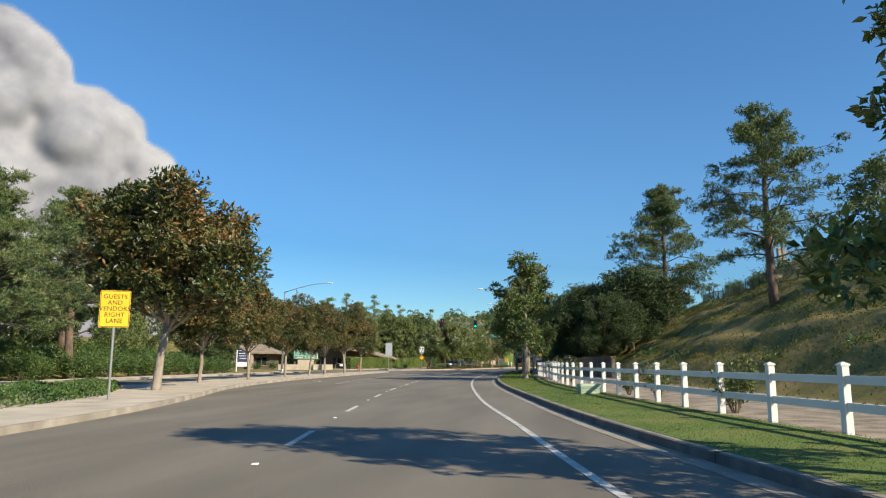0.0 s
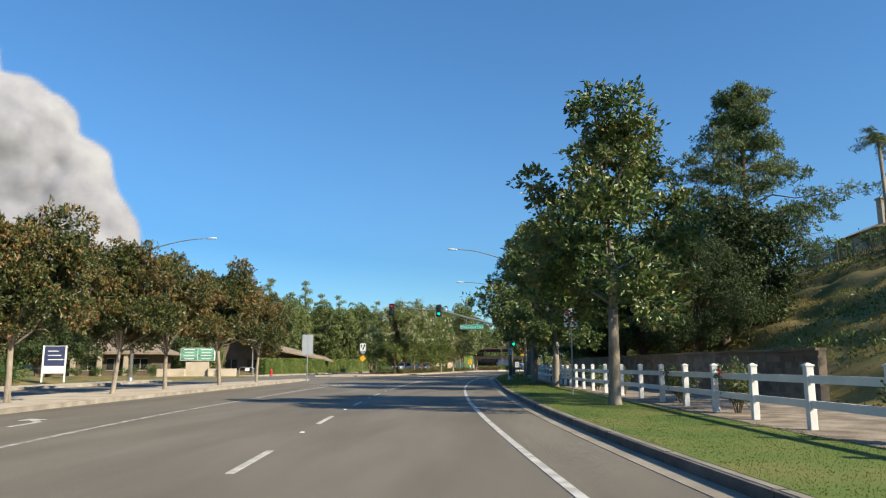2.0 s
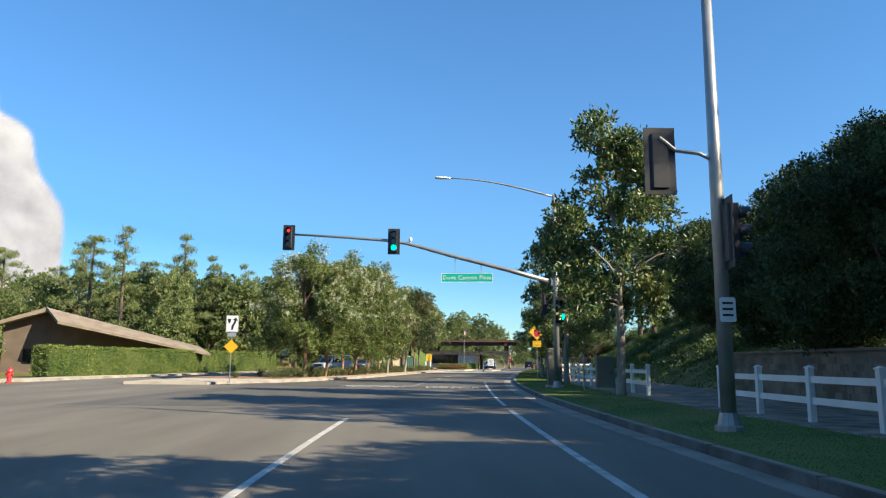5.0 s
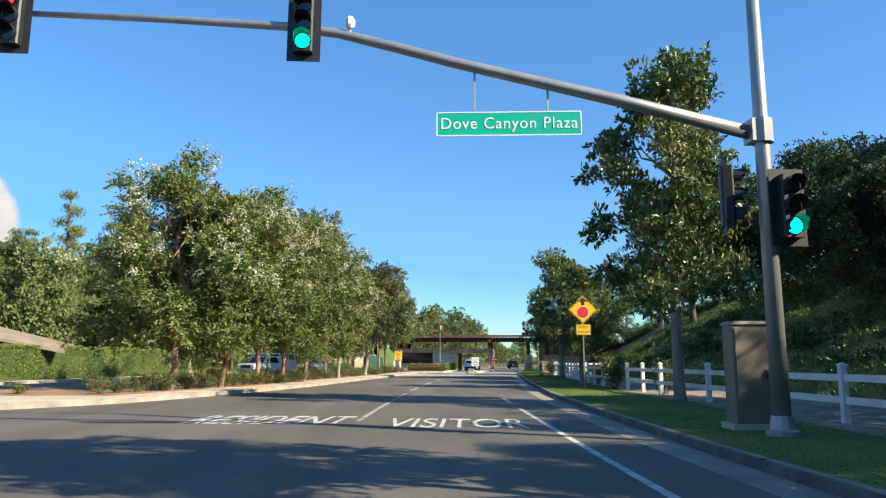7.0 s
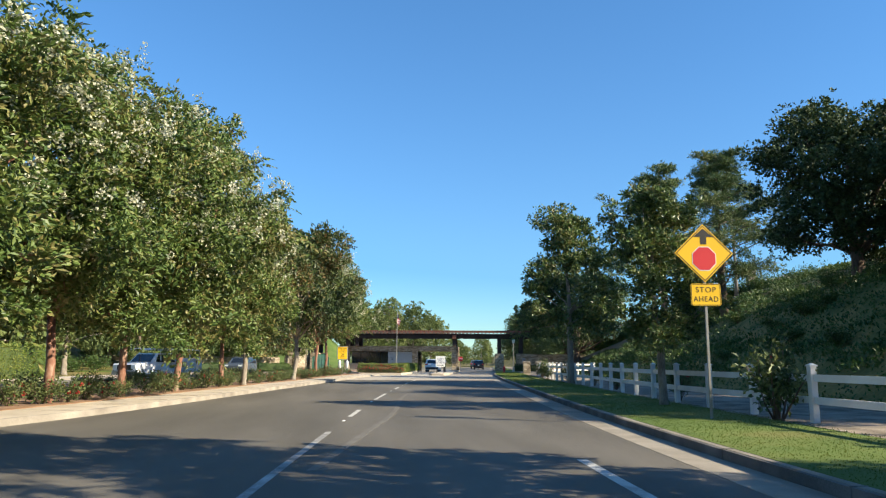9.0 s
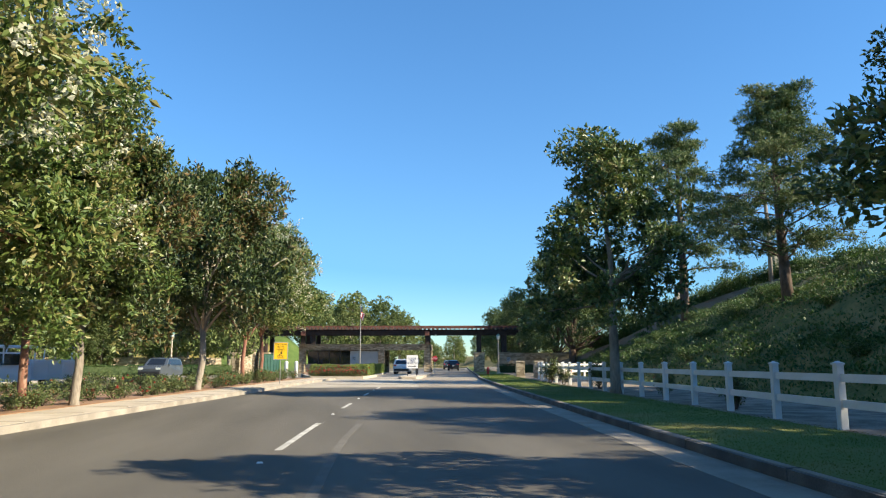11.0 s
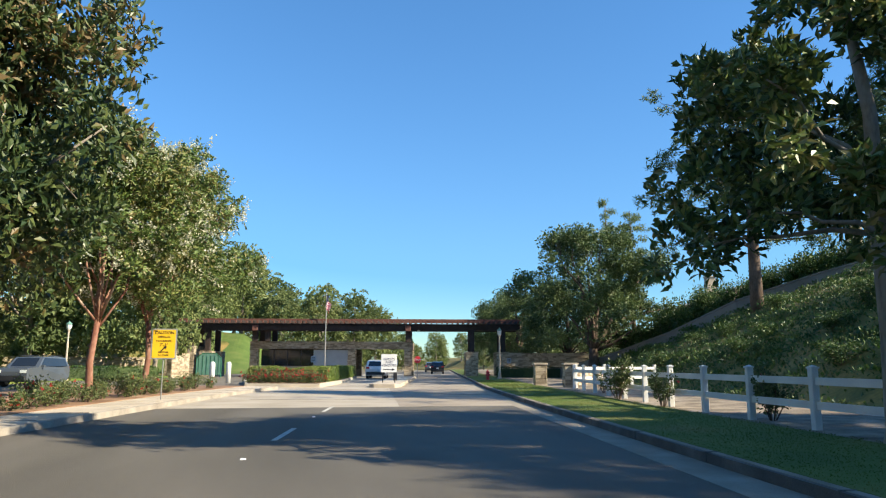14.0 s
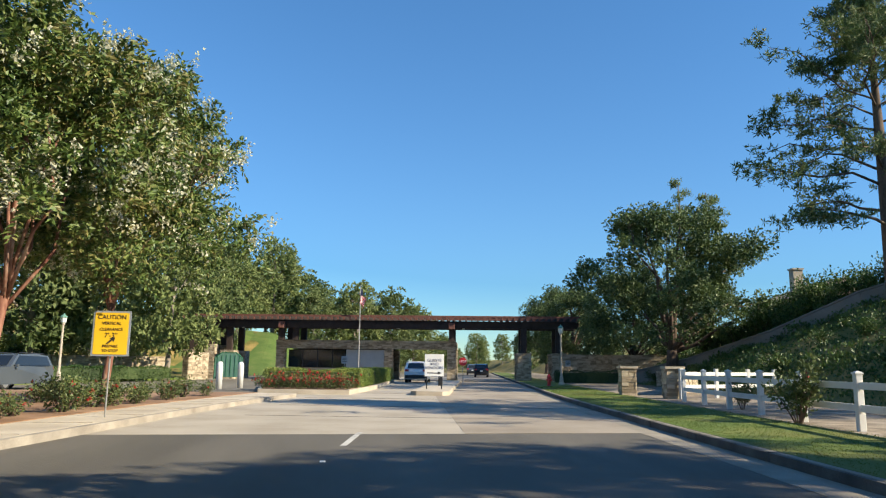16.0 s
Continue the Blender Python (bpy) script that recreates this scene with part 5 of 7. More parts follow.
# ---------------------------------------------------------------- road words and arrow
def road_word(text, x, y, turn, w, ln):
    tmp = lettering("road_lettering", text, PAINT, 1.0, None, Matrix.Identity(4), depth=0.003)
    xs = [v.co.x for v in tmp.data.vertices]
    ys = [v.co.y for v in tmp.data.vertices]
    tmp.data.transform(Matrix.Diagonal((w / (max(xs) - min(xs)), ln / (max(ys) - min(ys)), 1, 1)) @ Matrix.Translation((-(max(xs) + min(xs)) / 2, -(max(ys) + min(ys)) / 2, 0)))
    tmp.matrix_world = pose(x, y, 0.008, 0, 0, turn)
    tagged(tmp, "worn white painted lane word on asphalt", "road marking", kind="structure")


road_word("VISITOR", -4.0, 129.2, -6, 3.1, 2.3)
road_word("RESIDENT", -8.2, 130.2, -6, 3.6, 2.3)
stripe("line_scar", stripe_scar, 139.5, 160.5, 0.13, "faint scar of a removed lane line", 0.009, material("line_scar", [(0.115, 0.103, 0.083), (0.165, 0.15, 0.125)], 2.5, 0.8, 0.3, 60))
arrow = Geo().prism([(-0.06, -1.2), (0.06, -1.2), (0.06, 0.2), (-0.35, 0.9), (-0.18, 1.0), (-0.75, 1.3), (-0.72, 0.65), (-0.5, 0.75), (-0.06, 0.1)], 0.004, 0.010, axis="z")
ob = part("turn_arrow", arrow, PAINT)
tagged(ob, "worn white painted left turn arrow on asphalt", "road marking", kind="structure")
ob.matrix_world = pose(-12.6, 62.5, 0, 0, 0, 8)
marker = Geo().box((0, 0, 0.01), (0.085, 0.085, 0.016), taper=0.7).mesh("lane_marker", SIGN_WHITE)
for y in (22.0, 29.8, 37.9, 45.2, 52.6, 60.2, 67.6, 75.2, 83.0, 146.9, 154.6, 163.5, 171.5, 179.5):
    m = tagged(new("lane_marker", marker), "small white raised lane marker on asphalt", "lane marker", "raised lane markers")
    m.location = (float(LANE(y)), y, 0.004)

# ---------------------------------------------------------------- across the road: plaza
def plaza_board():
    root = thing("plaza_sign", "green and white plaza tenant board on a low pale wall", "sign", m=facing(-36.2, 129.0, 0.1, 12))
    part("frame", Geo().box((0, 0.05, 2.6), (4.0, 0.2, 1.5), bevel=0.03), SIGN_WHITE, root)
    for i in range(2):
        for j in range(4):
            b = part("board", Geo().box((-0.97 + 1.94 * i, -0.07, 3.15 - 0.36 * j), (1.86, 0.03, 0.33)), BOARD_GREEN if (i + j) % 3 else PATINA, root)
            part("text_bar", Geo().box((-0.97 + 1.94 * i, -0.09, 3.15 - 0.36 * j), (1.3 - 0.2 * (j % 2), 0.01, 0.09)), SIGN_WHITE, b)
    part("wall", Geo().box((0, 0.1, 0.85), (2.6, 0.4, 1.7)), CONCRETE, root)
    for dx in (-2.9, 2.9):
        part("planter", Geo().box((dx, 0, 0.45), (3.2, 1.0, 0.9), bevel=0.05), CONCRETE, root)


def lease_sign():
    root = thing("leasing_sign", "white and navy leasing sign board on two posts", "sign", m=facing(-32.6, 95.0, 0.25, 20))
    for dx in (-0.72, 0.72):
        part("post", Geo().box((dx, 0, 1.25), (0.1, 0.1, 2.6)), SIGN_WHITE, root)
    part("board", Geo().box((0, 0, 1.55), (1.44, 0.05, 1.95)), SIGN_WHITE, root)
    p = part("panel", Geo().box((0, -0.03, 1.80), (1.30, 0.02, 1.38)), SIGN_NAVY, root, "navy upper panel")
    for k in range(3):
        part("text_bar", Geo().box((-0.1 + 0.1 * k, -0.045, 2.15 - 0.3 * k), (0.7 + 0.15 * k, 0.01, 0.06)), SIGN_WHITE, p)


def low_building(x, y, w, d, h, rise, turn, over=1.4):
    root = thing("plaza_building", "low beige plaza building with wide brown hipped roof", "building", "plaza buildings", facing(x, y, 0.1, turn))
    part("wall", Geo().box((0, 0, h / 2), (w, d, h)), SHADED_WALL, root)
    a, b = w / 2 + over, d / 2 + over
    r = max(0.5, a - b)
    part("roof", Geo().add([(-a, -b, h), (a, -b, h), (a, b, h), (-a, b, h), (-r, 0, h + rise), (r, 0, h + rise), (-a, -b, h - 0.25), (a, -b, h - 0.25), (a, b, h - 0.25), (-a, b, h - 0.25)], [(0, 1, 5, 4), (1, 2, 5), (2, 3, 4, 5), (3, 0, 4), (0, 6, 7, 1), (1, 7, 8, 2), (2, 8, 9, 3), (3, 9, 6, 0), (9, 8, 7, 6)]), ROOF, root, "brown shingle hipped roof")
    n = max(3, int(w / 3.2))
    for k in range(n):
        xx = -w / 2 + (k + 0.5) * w / n
        part("pillar", Geo().box((xx - w / n / 2 + 0.25, -b + 0.5, h / 2 - 0.1), (0.5, 0.5, h - 0.2)), STUCCO, root)
        q = part("window", Geo().box((xx + 0.2, -d / 2 - 0.03, h * 0.48), (w / n * 0.55, 0.06, h * 0.5)), GLASS_DARK, root)
        part("window_frame", Geo().box((xx + 0.2, -d / 2 - 0.05, h * 0.48), (0.06, 0.08, h * 0.5)).box((xx + 0.2, -d / 2 - 0.05, h * 0.74), (w / n * 0.58, 0.08, 0.07)).box((xx + 0.2, -d / 2 - 0.05, h * 0.225), (w / n * 0.58, 0.08, 0.07)), STUCCO, q)


plaza_board()
lease_sign()
low_building(-53.6, 142.0, 13, 11, 3.0, 2.9, 12)


def gable_building(x, y, turn):
    root = thing("plaza_building", "plaza building with shade-darkened brown walls and a long sloping tan roof", "building", "plaza buildings", facing(x, y, 0.1, turn))
    part("wall", Geo().prism([(-8.2, 0), (8.2, 0), (8.2, 2.6), (-4.5, 5.6), (-8.2, 4.6)], -5, 5), SHADED_WALL, root)
    part("roof", Geo().prism([(-9.4, 4.1), (-4.5, 5.75), (9.6, 2.3), (9.6, 2.6), (-4.5, 6.15), (-9.4, 4.45)], -6.4, 6.4), ROOF, root, "tan shingle roof with deep eaves")
    part("hip", Geo().add([(-4.5, -6.4, 6.17), (9.6, -6.4, 2.62), (10.6, -9.2, 1.9), (-3.0, -9.2, 4.75), (-4.5, -6.4, 5.9), (9.6, -6.4, 2.4), (10.6, -9.2, 1.7), (-3.0, -9.2, 4.5)], [(0, 1, 2, 3), (7, 6, 5, 4), (3, 2, 6, 7), (0, 3, 7, 4), (1, 5, 6, 2)]), ROOF, root, "tan shingle hip over the front")
    for k in range(4):
        q = part("window", Geo().box((-5.5 + 3.4 * k, -5.02, 1.5), (1.8, 0.08, 1.4)), GLASS_DARK, root)
        part("window_frame", Geo().box((-5.5 + 3.4 * k, -5.05, 1.5), (0.07, 0.08, 1.4)), STUCCO, q)


gable_building(-39.5, 166.0, 18)


def far_white_building():
    root = thing("white_building", "distant white building above the trees", "building", m=facing(-92, 235, 4, 20))
    part("wall", Geo().box((0, 0, 6), (22, 12, 12)), SIGN_WHITE, root)
    for i in range(5):
        for j in range(3):
            part("window", Geo().box((-8.4 + 4.2 * i, -6.02, 3 + 3.6 * j), (2.2, 0.1, 1.5)), GLASS_DARK, root)
    part("parapet", Geo().box((0, 0, 12.2), (22.6, 12.6, 0.5)), SIGN_WHITE, root)


far_white_building()


def barrier_rail():
    root = thing("pedestrian_rail", "bent grey pipe rail beside the far corner", "rail", m=facing(-29.6, 127.2, 0.15, 10))
    part("pipe", Geo().tube([(-0.8, 0, 0), (-0.8, 0, 0.85), (-0.65, 0, 1.0), (0.65, 0, 1.0), (0.8, 0, 0.85), (0.8, 0, 0)], 0.04, 8), GALV, root)
    part("plate", Geo().box((0.1, -0.05, 0.75), (0.5, 0.02, 0.35)), SIGN_WHITE, root)


barrier_rail()


def leaf_box(name, label, pts, width, height, density, leaf, category="hedge", z=0.12, leafsize=(0.085, 0.05), core=None, flower=None, taper=0.12):
    """A clipped hedge along points: a solid core, coloured dark for the shade inside, and a skin of leaves."""
    root = thing(name, label, category)
    rng = np.random.default_rng(len(pts) * 7 + int(width * 100))
    lots = []
    g = Geo()
    for (x0, y0), (x1, y1) in zip(pts[:-1], pts[1:]):
        ln = math.hypot(x1 - x0, y1 - y0)
        d = np.array([(x1 - x0) / ln, (y1 - y0) / ln, 0])
        s = np.array([d[1], -d[0], 0])
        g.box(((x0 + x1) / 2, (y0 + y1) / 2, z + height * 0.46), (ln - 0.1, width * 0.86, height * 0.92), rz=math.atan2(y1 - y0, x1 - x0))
        n = int(density * ln * (2 * height + width))
        u = rng.random(n)
        face = rng.random(n) * (2 * height + width)
        side = np.where(face < height, -1, np.where(face < 2 * height, 1, 0))
        zz = np.where(side == 0, height, np.where(face < height, face, face - height))
        ww = np.where(side == 0, (face - 2 * height) - width / 2, side * width / 2)
        ww = ww * (1 - taper * zz / height)
        wob = 0.05 * np.sin(u * ln * 1.7) + 0.04 * np.sin(u * ln * 4.3 + 1) + rng.normal(size=n) * 0.03
        p = np.array([x0, y0, z]) + d * (u * ln)[:, None] + s * (ww + wob * np.sign(ww))[:, None] + np.array([0, 0, 1.0]) * (zz + wob)[:, None]
        o = s * side[:, None] * 0.7 + np.array([0, 0, 0.5])
        lots.append(leaves(p, o, leafsize[0], leafsize[1], rng, 0, 0.8))
        for q, (qx, qy) in enumerate(((x0, y0), (x1, y1))):
            m = int(density * width * height * 1.2)
            e = np.array([qx, qy, z]) + s * (rng.uniform(-0.5, 0.5, m) * width)[:, None] + np.array([0, 0, 1.0]) * (rng.random(m) * height)[:, None] + d * (rng.normal(size=m) * 0.03)[:, None]
            lots.append(leaves(e, d * (1 if q else -1) * 0.8 + np.array([0, 0, 0.3]), leafsize[0], leafsize[1], rng, 0, 0.8))
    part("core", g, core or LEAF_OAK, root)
    v, f = joined(lots)
    part("leaf_skin", raw_mesh("leaf_skin", v, f, leaf), None, root)
    return root


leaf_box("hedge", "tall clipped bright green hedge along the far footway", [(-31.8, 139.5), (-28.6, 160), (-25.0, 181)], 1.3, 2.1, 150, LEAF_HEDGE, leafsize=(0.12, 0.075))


# ---------------------------------------------------------------- shrubs
@functools.lru_cache(None)
def bloom_mesh(flower):
    rng = np.random.default_rng(4)
    v, f = leaves(rng.normal(size=(16, 3)) * 0.02, rng.normal(size=(16, 3)), 0.06, 0.055, rng)
    return raw_mesh("bloom", v, f, flower)


def shrub(name, seed, r, h, leaf, label, count, size, flower=None, blooms=0, category="shrub"):
    rng = np.random.default_rng(seed)
    root = thing(name, label, category)
    wood = Geo()
    lots, blo = [], []
    tips = []
    for k in range(9):
        a = rng.uniform(0, 2 * math.pi)
        e = np.array([math.cos(a) * r * rng.uniform(0.3, 0.9), math.sin(a) * r * rng.uniform(0.3, 0.9), h * rng.uniform(0.6, 1.0)])
        limb(wood, (0.05 * math.cos(a), 0.05 * math.sin(a), -0.05), e, 0.018, 0.006, rng, n=4, steps=4)
        tips.append(e)
    part("stem", wood, BARK_PINE, root)
    n = count
    c = np.array(tips)[rng.integers(0, len(tips), n)]
    d = unit(rng.normal(size=(n, 3)))
    p = c * rng.uniform(0.35, 1.05, n)[:, None] + d * (r * 0.32 * rng.uniform(0.2, 1.0, n) ** 0.5)[:, None]
    p[:, 2] = np.abs(p[:, 2])
    lots.append(leaves(p, d + np.array([0, 0, 0.3]), size, size * 0.55, rng, 0, 0.8))
    v, f = joined(lots)
    part("foliage", raw_mesh("foliage", v, f, leaf), None, root)
    if blooms:
        for k in range(blooms):
            c = tips[k % len(tips)] * rng.uniform(0.8, 1.08) + rng.normal(size=3) * r * 0.2
            c[2] = max(c[2], h * 0.4)
            part("bloom", bloom_mesh(flower), None, root, "small red rose bloom").location = c
    return root


roses = [shrub("rose_bush", s, 0.75, 0.75, LEAF_BUSH, "low leafy rose bush with a few red blooms in mulch", 600, 0.105, FLOWER_RED, b, "rose bush") for s, b in ((71, 3), (72, 5), (73, 1))]
rng = np.random.default_rng(5)
spots = []
for y in np.arange(139.0, 197.0, 1.02):
    w = float(MED2(y) - MED2_BACK(y)) - 1.6
    spots.append((float(MED2(y)) - 2.0 - rng.uniform(0, 0.5), y + rng.uniform(-0.3, 0.3), 0.2, rng.uniform(0.6, 0.95), rng.uniform(0.75, 1.05)))
    if rng.random() < 0.75:
        spots.append((float(MED2(y)) - 3.7 - rng.uniform(0, max(0.3, w - 3.2)), y + rng.uniform(-0.4, 0.4), 0.21, rng.uniform(0.65, 1.0), rng.uniform(0.7, 1.0)))
for t in roses:
    tagged(t, group="island rose bushes")
grove(roses, spots)
fence_shrubs = [shrub("fence_shrub", s, 0.6, 1.15, LEAF_BUSH, "thin straggly rose shrub growing by the white fence", 900, 0.105, FLOWER_RED, 1) for s in (74, 75)]
for t in fence_shrubs:
    tagged(t, group="fence shrubs")
FS = []
for y, sz in ((30.4, 1.0), (36.3, 0.9), (39.8, 0.7), (52.4, 1.05), (56.7, 0.9), (63.5, 1.0), (68.0, 0.9), (74.5, 0.8), (79.2, 0.9), (97, 0.8), (101, 0.9), (139.4, 1.0), (144.4, 1.35), (151.8, 0.8), (161.0, 0.7), (166.3, 0.7), (174.6, 1.0), (179.3, 0.75), (183.9, 1.15), (189.0, 0.7)):
    FS.append((float(FENCE(y)) + (-0.4 if y in (144.4, 179.3, 183.9) else 0.35), y, 0.2, sz, 1.0))
grove(fence_shrubs, FS)
bank = [shrub("bank_shrub", s, 1.6, 1.7, LEAF_IVY, "dense dark green shrub on the planted bank", 1150, 0.17) for s in (76, 77)]
for t in bank:
    tagged(t, group="bank shrubs")
rng = np.random.default_rng(9)
BS = []
for y in np.arange(24, 92, 2.1):
    for k in range(5):
        x = float(FAR_EDGE(y)) - 4.2 - 2.6 * k + rng.uniform(-0.6, 0.6)
        BS.append((x, y + rng.uniform(-0.8, 0.8), None, rng.uniform(0.75, 1.15), rng.uniform(0.8, 1.1)))
for k in range(16):
    BS.append((float(FAR_EDGE(150 + k * 5)) - 6 - rng.uniform(0, 5), 178 + k * 4.2, None, rng.uniform(0.9, 1.4), rng.uniform(0.9, 1.3)))
for k in range(30):
    yy = 36 + k * 2.9
    BS.append((float(EDGE(yy)) + 28.6 + rng.uniform(-0.8, 2.5), yy, None, rng.uniform(0.6, 1.2), rng.uniform(0.7, 1.3)))
for k in range(46):
    yy = 148 + rng.uniform(0, 72)
    BS.append((float(EDGE(yy)) + rng.uniform(9.5, 19), yy, None, rng.uniform(0.4, 0.8), rng.uniform(0.5, 0.8)))
for x, y in ((41.5, 194.5), (38, 198), (35.5, 201), (32.5, 205.5), (30.5, 209), (28.5, 213), (43, 192), (34, 207)):
    BS.append((x, y, None, rng.uniform(0.9, 1.3), rng.uniform(0.9, 1.2)))
WALL_LINE = ((40, 192), (36, 196), (32.5, 200.5), (29.5, 205), (27, 210), (24.5, 216))
for (x0, y0), (x1, y1) in zip(WALL_LINE[:-1], WALL_LINE[1:]):
    for k in range(10):
        t = rng.random()
        back = rng.uniform(1.4, 6.0)
        BS.append((x0 + (x1 - x0) * t + back * 0.75, y0 + (y1 - y0) * t + back * 0.65, None, rng.uniform(0.8, 1.2), rng.uniform(0.9, 1.3)))
for x, y in ((-46.5, 132.5), (-49.5, 131.0), (-52.5, 131.5), (-44.0, 134.0), (-56.0, 131.0)):
    BS.append((x, y, 0.1, rng.uniform(0.7, 1.0), rng.uniform(0.7, 0.9)))
grove(bank, BS)


# ---------------------------------------------------------------- gatehouse
GA = math.radians(11.5)
GU, GV = Vector((math.cos(GA), -math.sin(GA), 0)), Vector((math.sin(GA), math.cos(GA), 0))


def gate(u, w, z=0.0):
    """A pose in the gate's own plan: u across the road, w along it."""
    return Matrix.Translation(Vector((8, 235, z)) + GU * u + GV * w) @ Matrix.Rotation(-GA, 4, "Z")


def stone_block(root, c, s, name="pier", course=0.14, rng=None):
    """A wall of stacked ledge stones with recessed joints, one mesh."""
    rng = rng or np.random.default_rng(int(abs(c[0] * 31 + c[1] * 17)) + 1)
    g = Geo().box(c, (s[0] - 0.06, s[1] - 0.06, s[2]))
    z = c[2] - s[2] / 2
    while z < c[2] + s[2] / 2 - 0.02:
        h = min(course * rng.uniform(0.7, 1.35), c[2] + s[2] / 2 - z)
        for face in range(4):
            ln = s[0] if face % 2 == 0 else s[1]
            t = -ln / 2
            while t < ln / 2 - 0.02:
                k = min(rng.uniform(0.22, 0.6), ln / 2 - t)
                dep = 0.05 + rng.uniform(0, 0.035)
                m = t + k / 2
                pos = {0: (c[0] + m, c[1] - s[1] / 2 + 0.03), 1: (c[0] + s[0] / 2 - 0.03, c[1] + m), 2: (c[0] + m, c[1] + s[1] / 2 - 0.03), 3: (c[0] - s[0] / 2 + 0.03, c[1] + m)}[face]
                sz = (k - 0.015, dep * 2, h - 0.014) if face % 2 == 0 else (dep * 2, k - 0.015, h - 0.014)
                g.box((pos[0], pos[1], z + h / 2), sz)
                t += k
        z += h
    return part(name, g, STONE_FAR, root)


def pergola():
    root = thing("pergola", "long dark timber pergola spanning the road on posts and stone piers", "pergola", m=gate(0, 0))
    for w in (-1.6, 1.6):
        part("girder", Geo().box((-4.0, w, 5.10), (36.8, 0.32, 0.62)), TIMBER, root)
    part("header", Geo().box((-9.8, -1.9, 4.95), (25.0, 0.18, 0.5)), TIMBER, root)
    for u in (-19.2, -12.6, 2.95):
        part("beam_end", Geo().box((u, -2.15, 4.95), (0.55, 0.5, 0.55), bevel=0.04), TIMBER_END, root, "brown beam end in a lighter, sunlit tone")
    raft = Geo().box((0, 0, 0), (0.13, 5.2, 0.30)).mesh("rafter", TIMBER)
    tail = Geo().box((0, 0, 0), (0.15, 0.10, 0.26)).mesh("rafter_end", TIMBER_END)
    for k in range(67):
        u = -22.2 + k * 0.55
        r = part("rafter", raft, None, root)
        r.location = (u, 0, 5.57)
        e = part("rafter_end", tail, None, r)
        e.location = (0, -2.63, 0)
    lath = Geo().box((0, 0, 0), (36.8, 0.10, 0.12)).mesh("lath", TIMBER_END)
    for k in range(9):
        part("lath", lath, None, root).location = (-4.0, -2.45 + 0.61 * k, 5.80)
    for u, z0, wide in ((-20.9, 2.6, 1.25), (-19.2, 3.1, 0.95), (-17.5, 2.6, 1.25), (-12.7, 3.6, 0), (-11.4, 3.6, 0), (2.95, 3.6, 0), (9.45, 2.6, 1.2), (12.6, 2.6, 1.2)):
        for w in (-1.6, 1.6):
            part("post", Geo().box((u, w, (z0 + 4.8) / 2), (0.55, 0.42, 4.8 - z0), bevel=0.03), TIMBER, root)
            if wide:
                stone_block(root, (u, w, z0 / 2), (wide, wide, z0), "stone_pier")
    for u in (-16.5, -13.0, -7.5, -2.0, 4.0):
        part("downlight", Geo().lathe((u, -1.2, 4.70), [(0.12, 0), (0.14, 0.06), (0.14, 0.2)], 12), LAMP_GLASS, root, "small round downlight")


def gatehouse():
    root = thing("gatehouse", "low gatehouse with stacked stone fascia, piers and drive-through opening", "gatehouse", m=gate(0, 0))
    stone_block(root, (-5.15, -0.1, 3.26), (16.7, 0.5, 0.78), "fascia")
    stone_block(root, (3.0, 3.0, 3.26), (0.5, 5.6, 0.78), "side_fascia")
    part("roof", Geo().box((-5.15, 3.0, 3.3), (16.2, 6.0, 0.35)), SHADED_WALL, root)
    for u in (-13.1, -2.95, 2.9):
        stone_block(root, (u, 0.0, 1.43), (0.75, 0.75, 2.86), "stone_pier")
        stone_block(root, (u, 5.6, 1.43), (0.75, 0.75, 2.86), "stone_pier")
    part("rear_wall", Geo().box((-8.0, 5.8, 1.5), (10, 0.2, 3.0)), SHADED_WALL, root)
    part("low_wall", Geo().box((-8.0, 0.2, 0.55), (9.4, 0.3, 1.1)), STUCCO, root)
    for k in range(4):
        q = part("window", Geo().box((-11.8 + 1.4 * k, 0.25, 1.95), (1.3, 0.05, 1.6)), GLASS_DARK, root)
        part("window_frame", Geo().box((-11.1 + 1.4 * k, 0.22, 1.95), (0.08, 0.1, 1.7)), DARK_METAL, q)
    part("panel", Geo().box((-5.2, 0.2, 1.95), (3.6, 0.08, 1.7)), SIGN_GREY, root, "grey metal wall panel")
    part("side_wall", Geo().box((-3.3, 3.0, 1.5), (0.2, 5.4, 3.0)), SHADED_WALL, root)


def flagpole():
    root = thing("flagpole", "slim flagpole with a striped flag hanging limp", "flagpole", m=gate(-5.3, -3.0))
    part("pole", Geo().lathe((0, 0, 0), [(0.07, 0), (0.06, 4), (0.035, 8.4), (0.06, 8.45), (0.0, 8.55)], 10), GALV, root)
    n = 13
    for s in range(n):
        g = Geo()
        pts = []
        for j in range(9):
            t = j / 8
            x = 0.06 + 0.58 * t
            z = 8.2 - 1.7 * t * 0.55
            for q in (s / n, (s + 1) / n):
                pts.append((x * (0.55 + 0.25 * math.sin(q * 3 + j)) + 0.03 * math.sin(6 * q + j), 0.10 * math.sin(j * 1.3 + q * 5), z - 1.35 * q * (0.65 + 0.35 * (1 - t))))
        g.add(pts, [(2 * j, 2 * j + 2, 2 * j + 3, 2 * j + 1) for j in range(8)])
        part("flag_stripe", g, SIGN_RED if s % 2 == 0 else SIGN_WHITE, root)
    part("flag_canton", Geo().box((0.14, -0.14, 7.85), (0.16, 0.02, 0.62)), SIGN_NAVY, root, "navy canton of the flag")


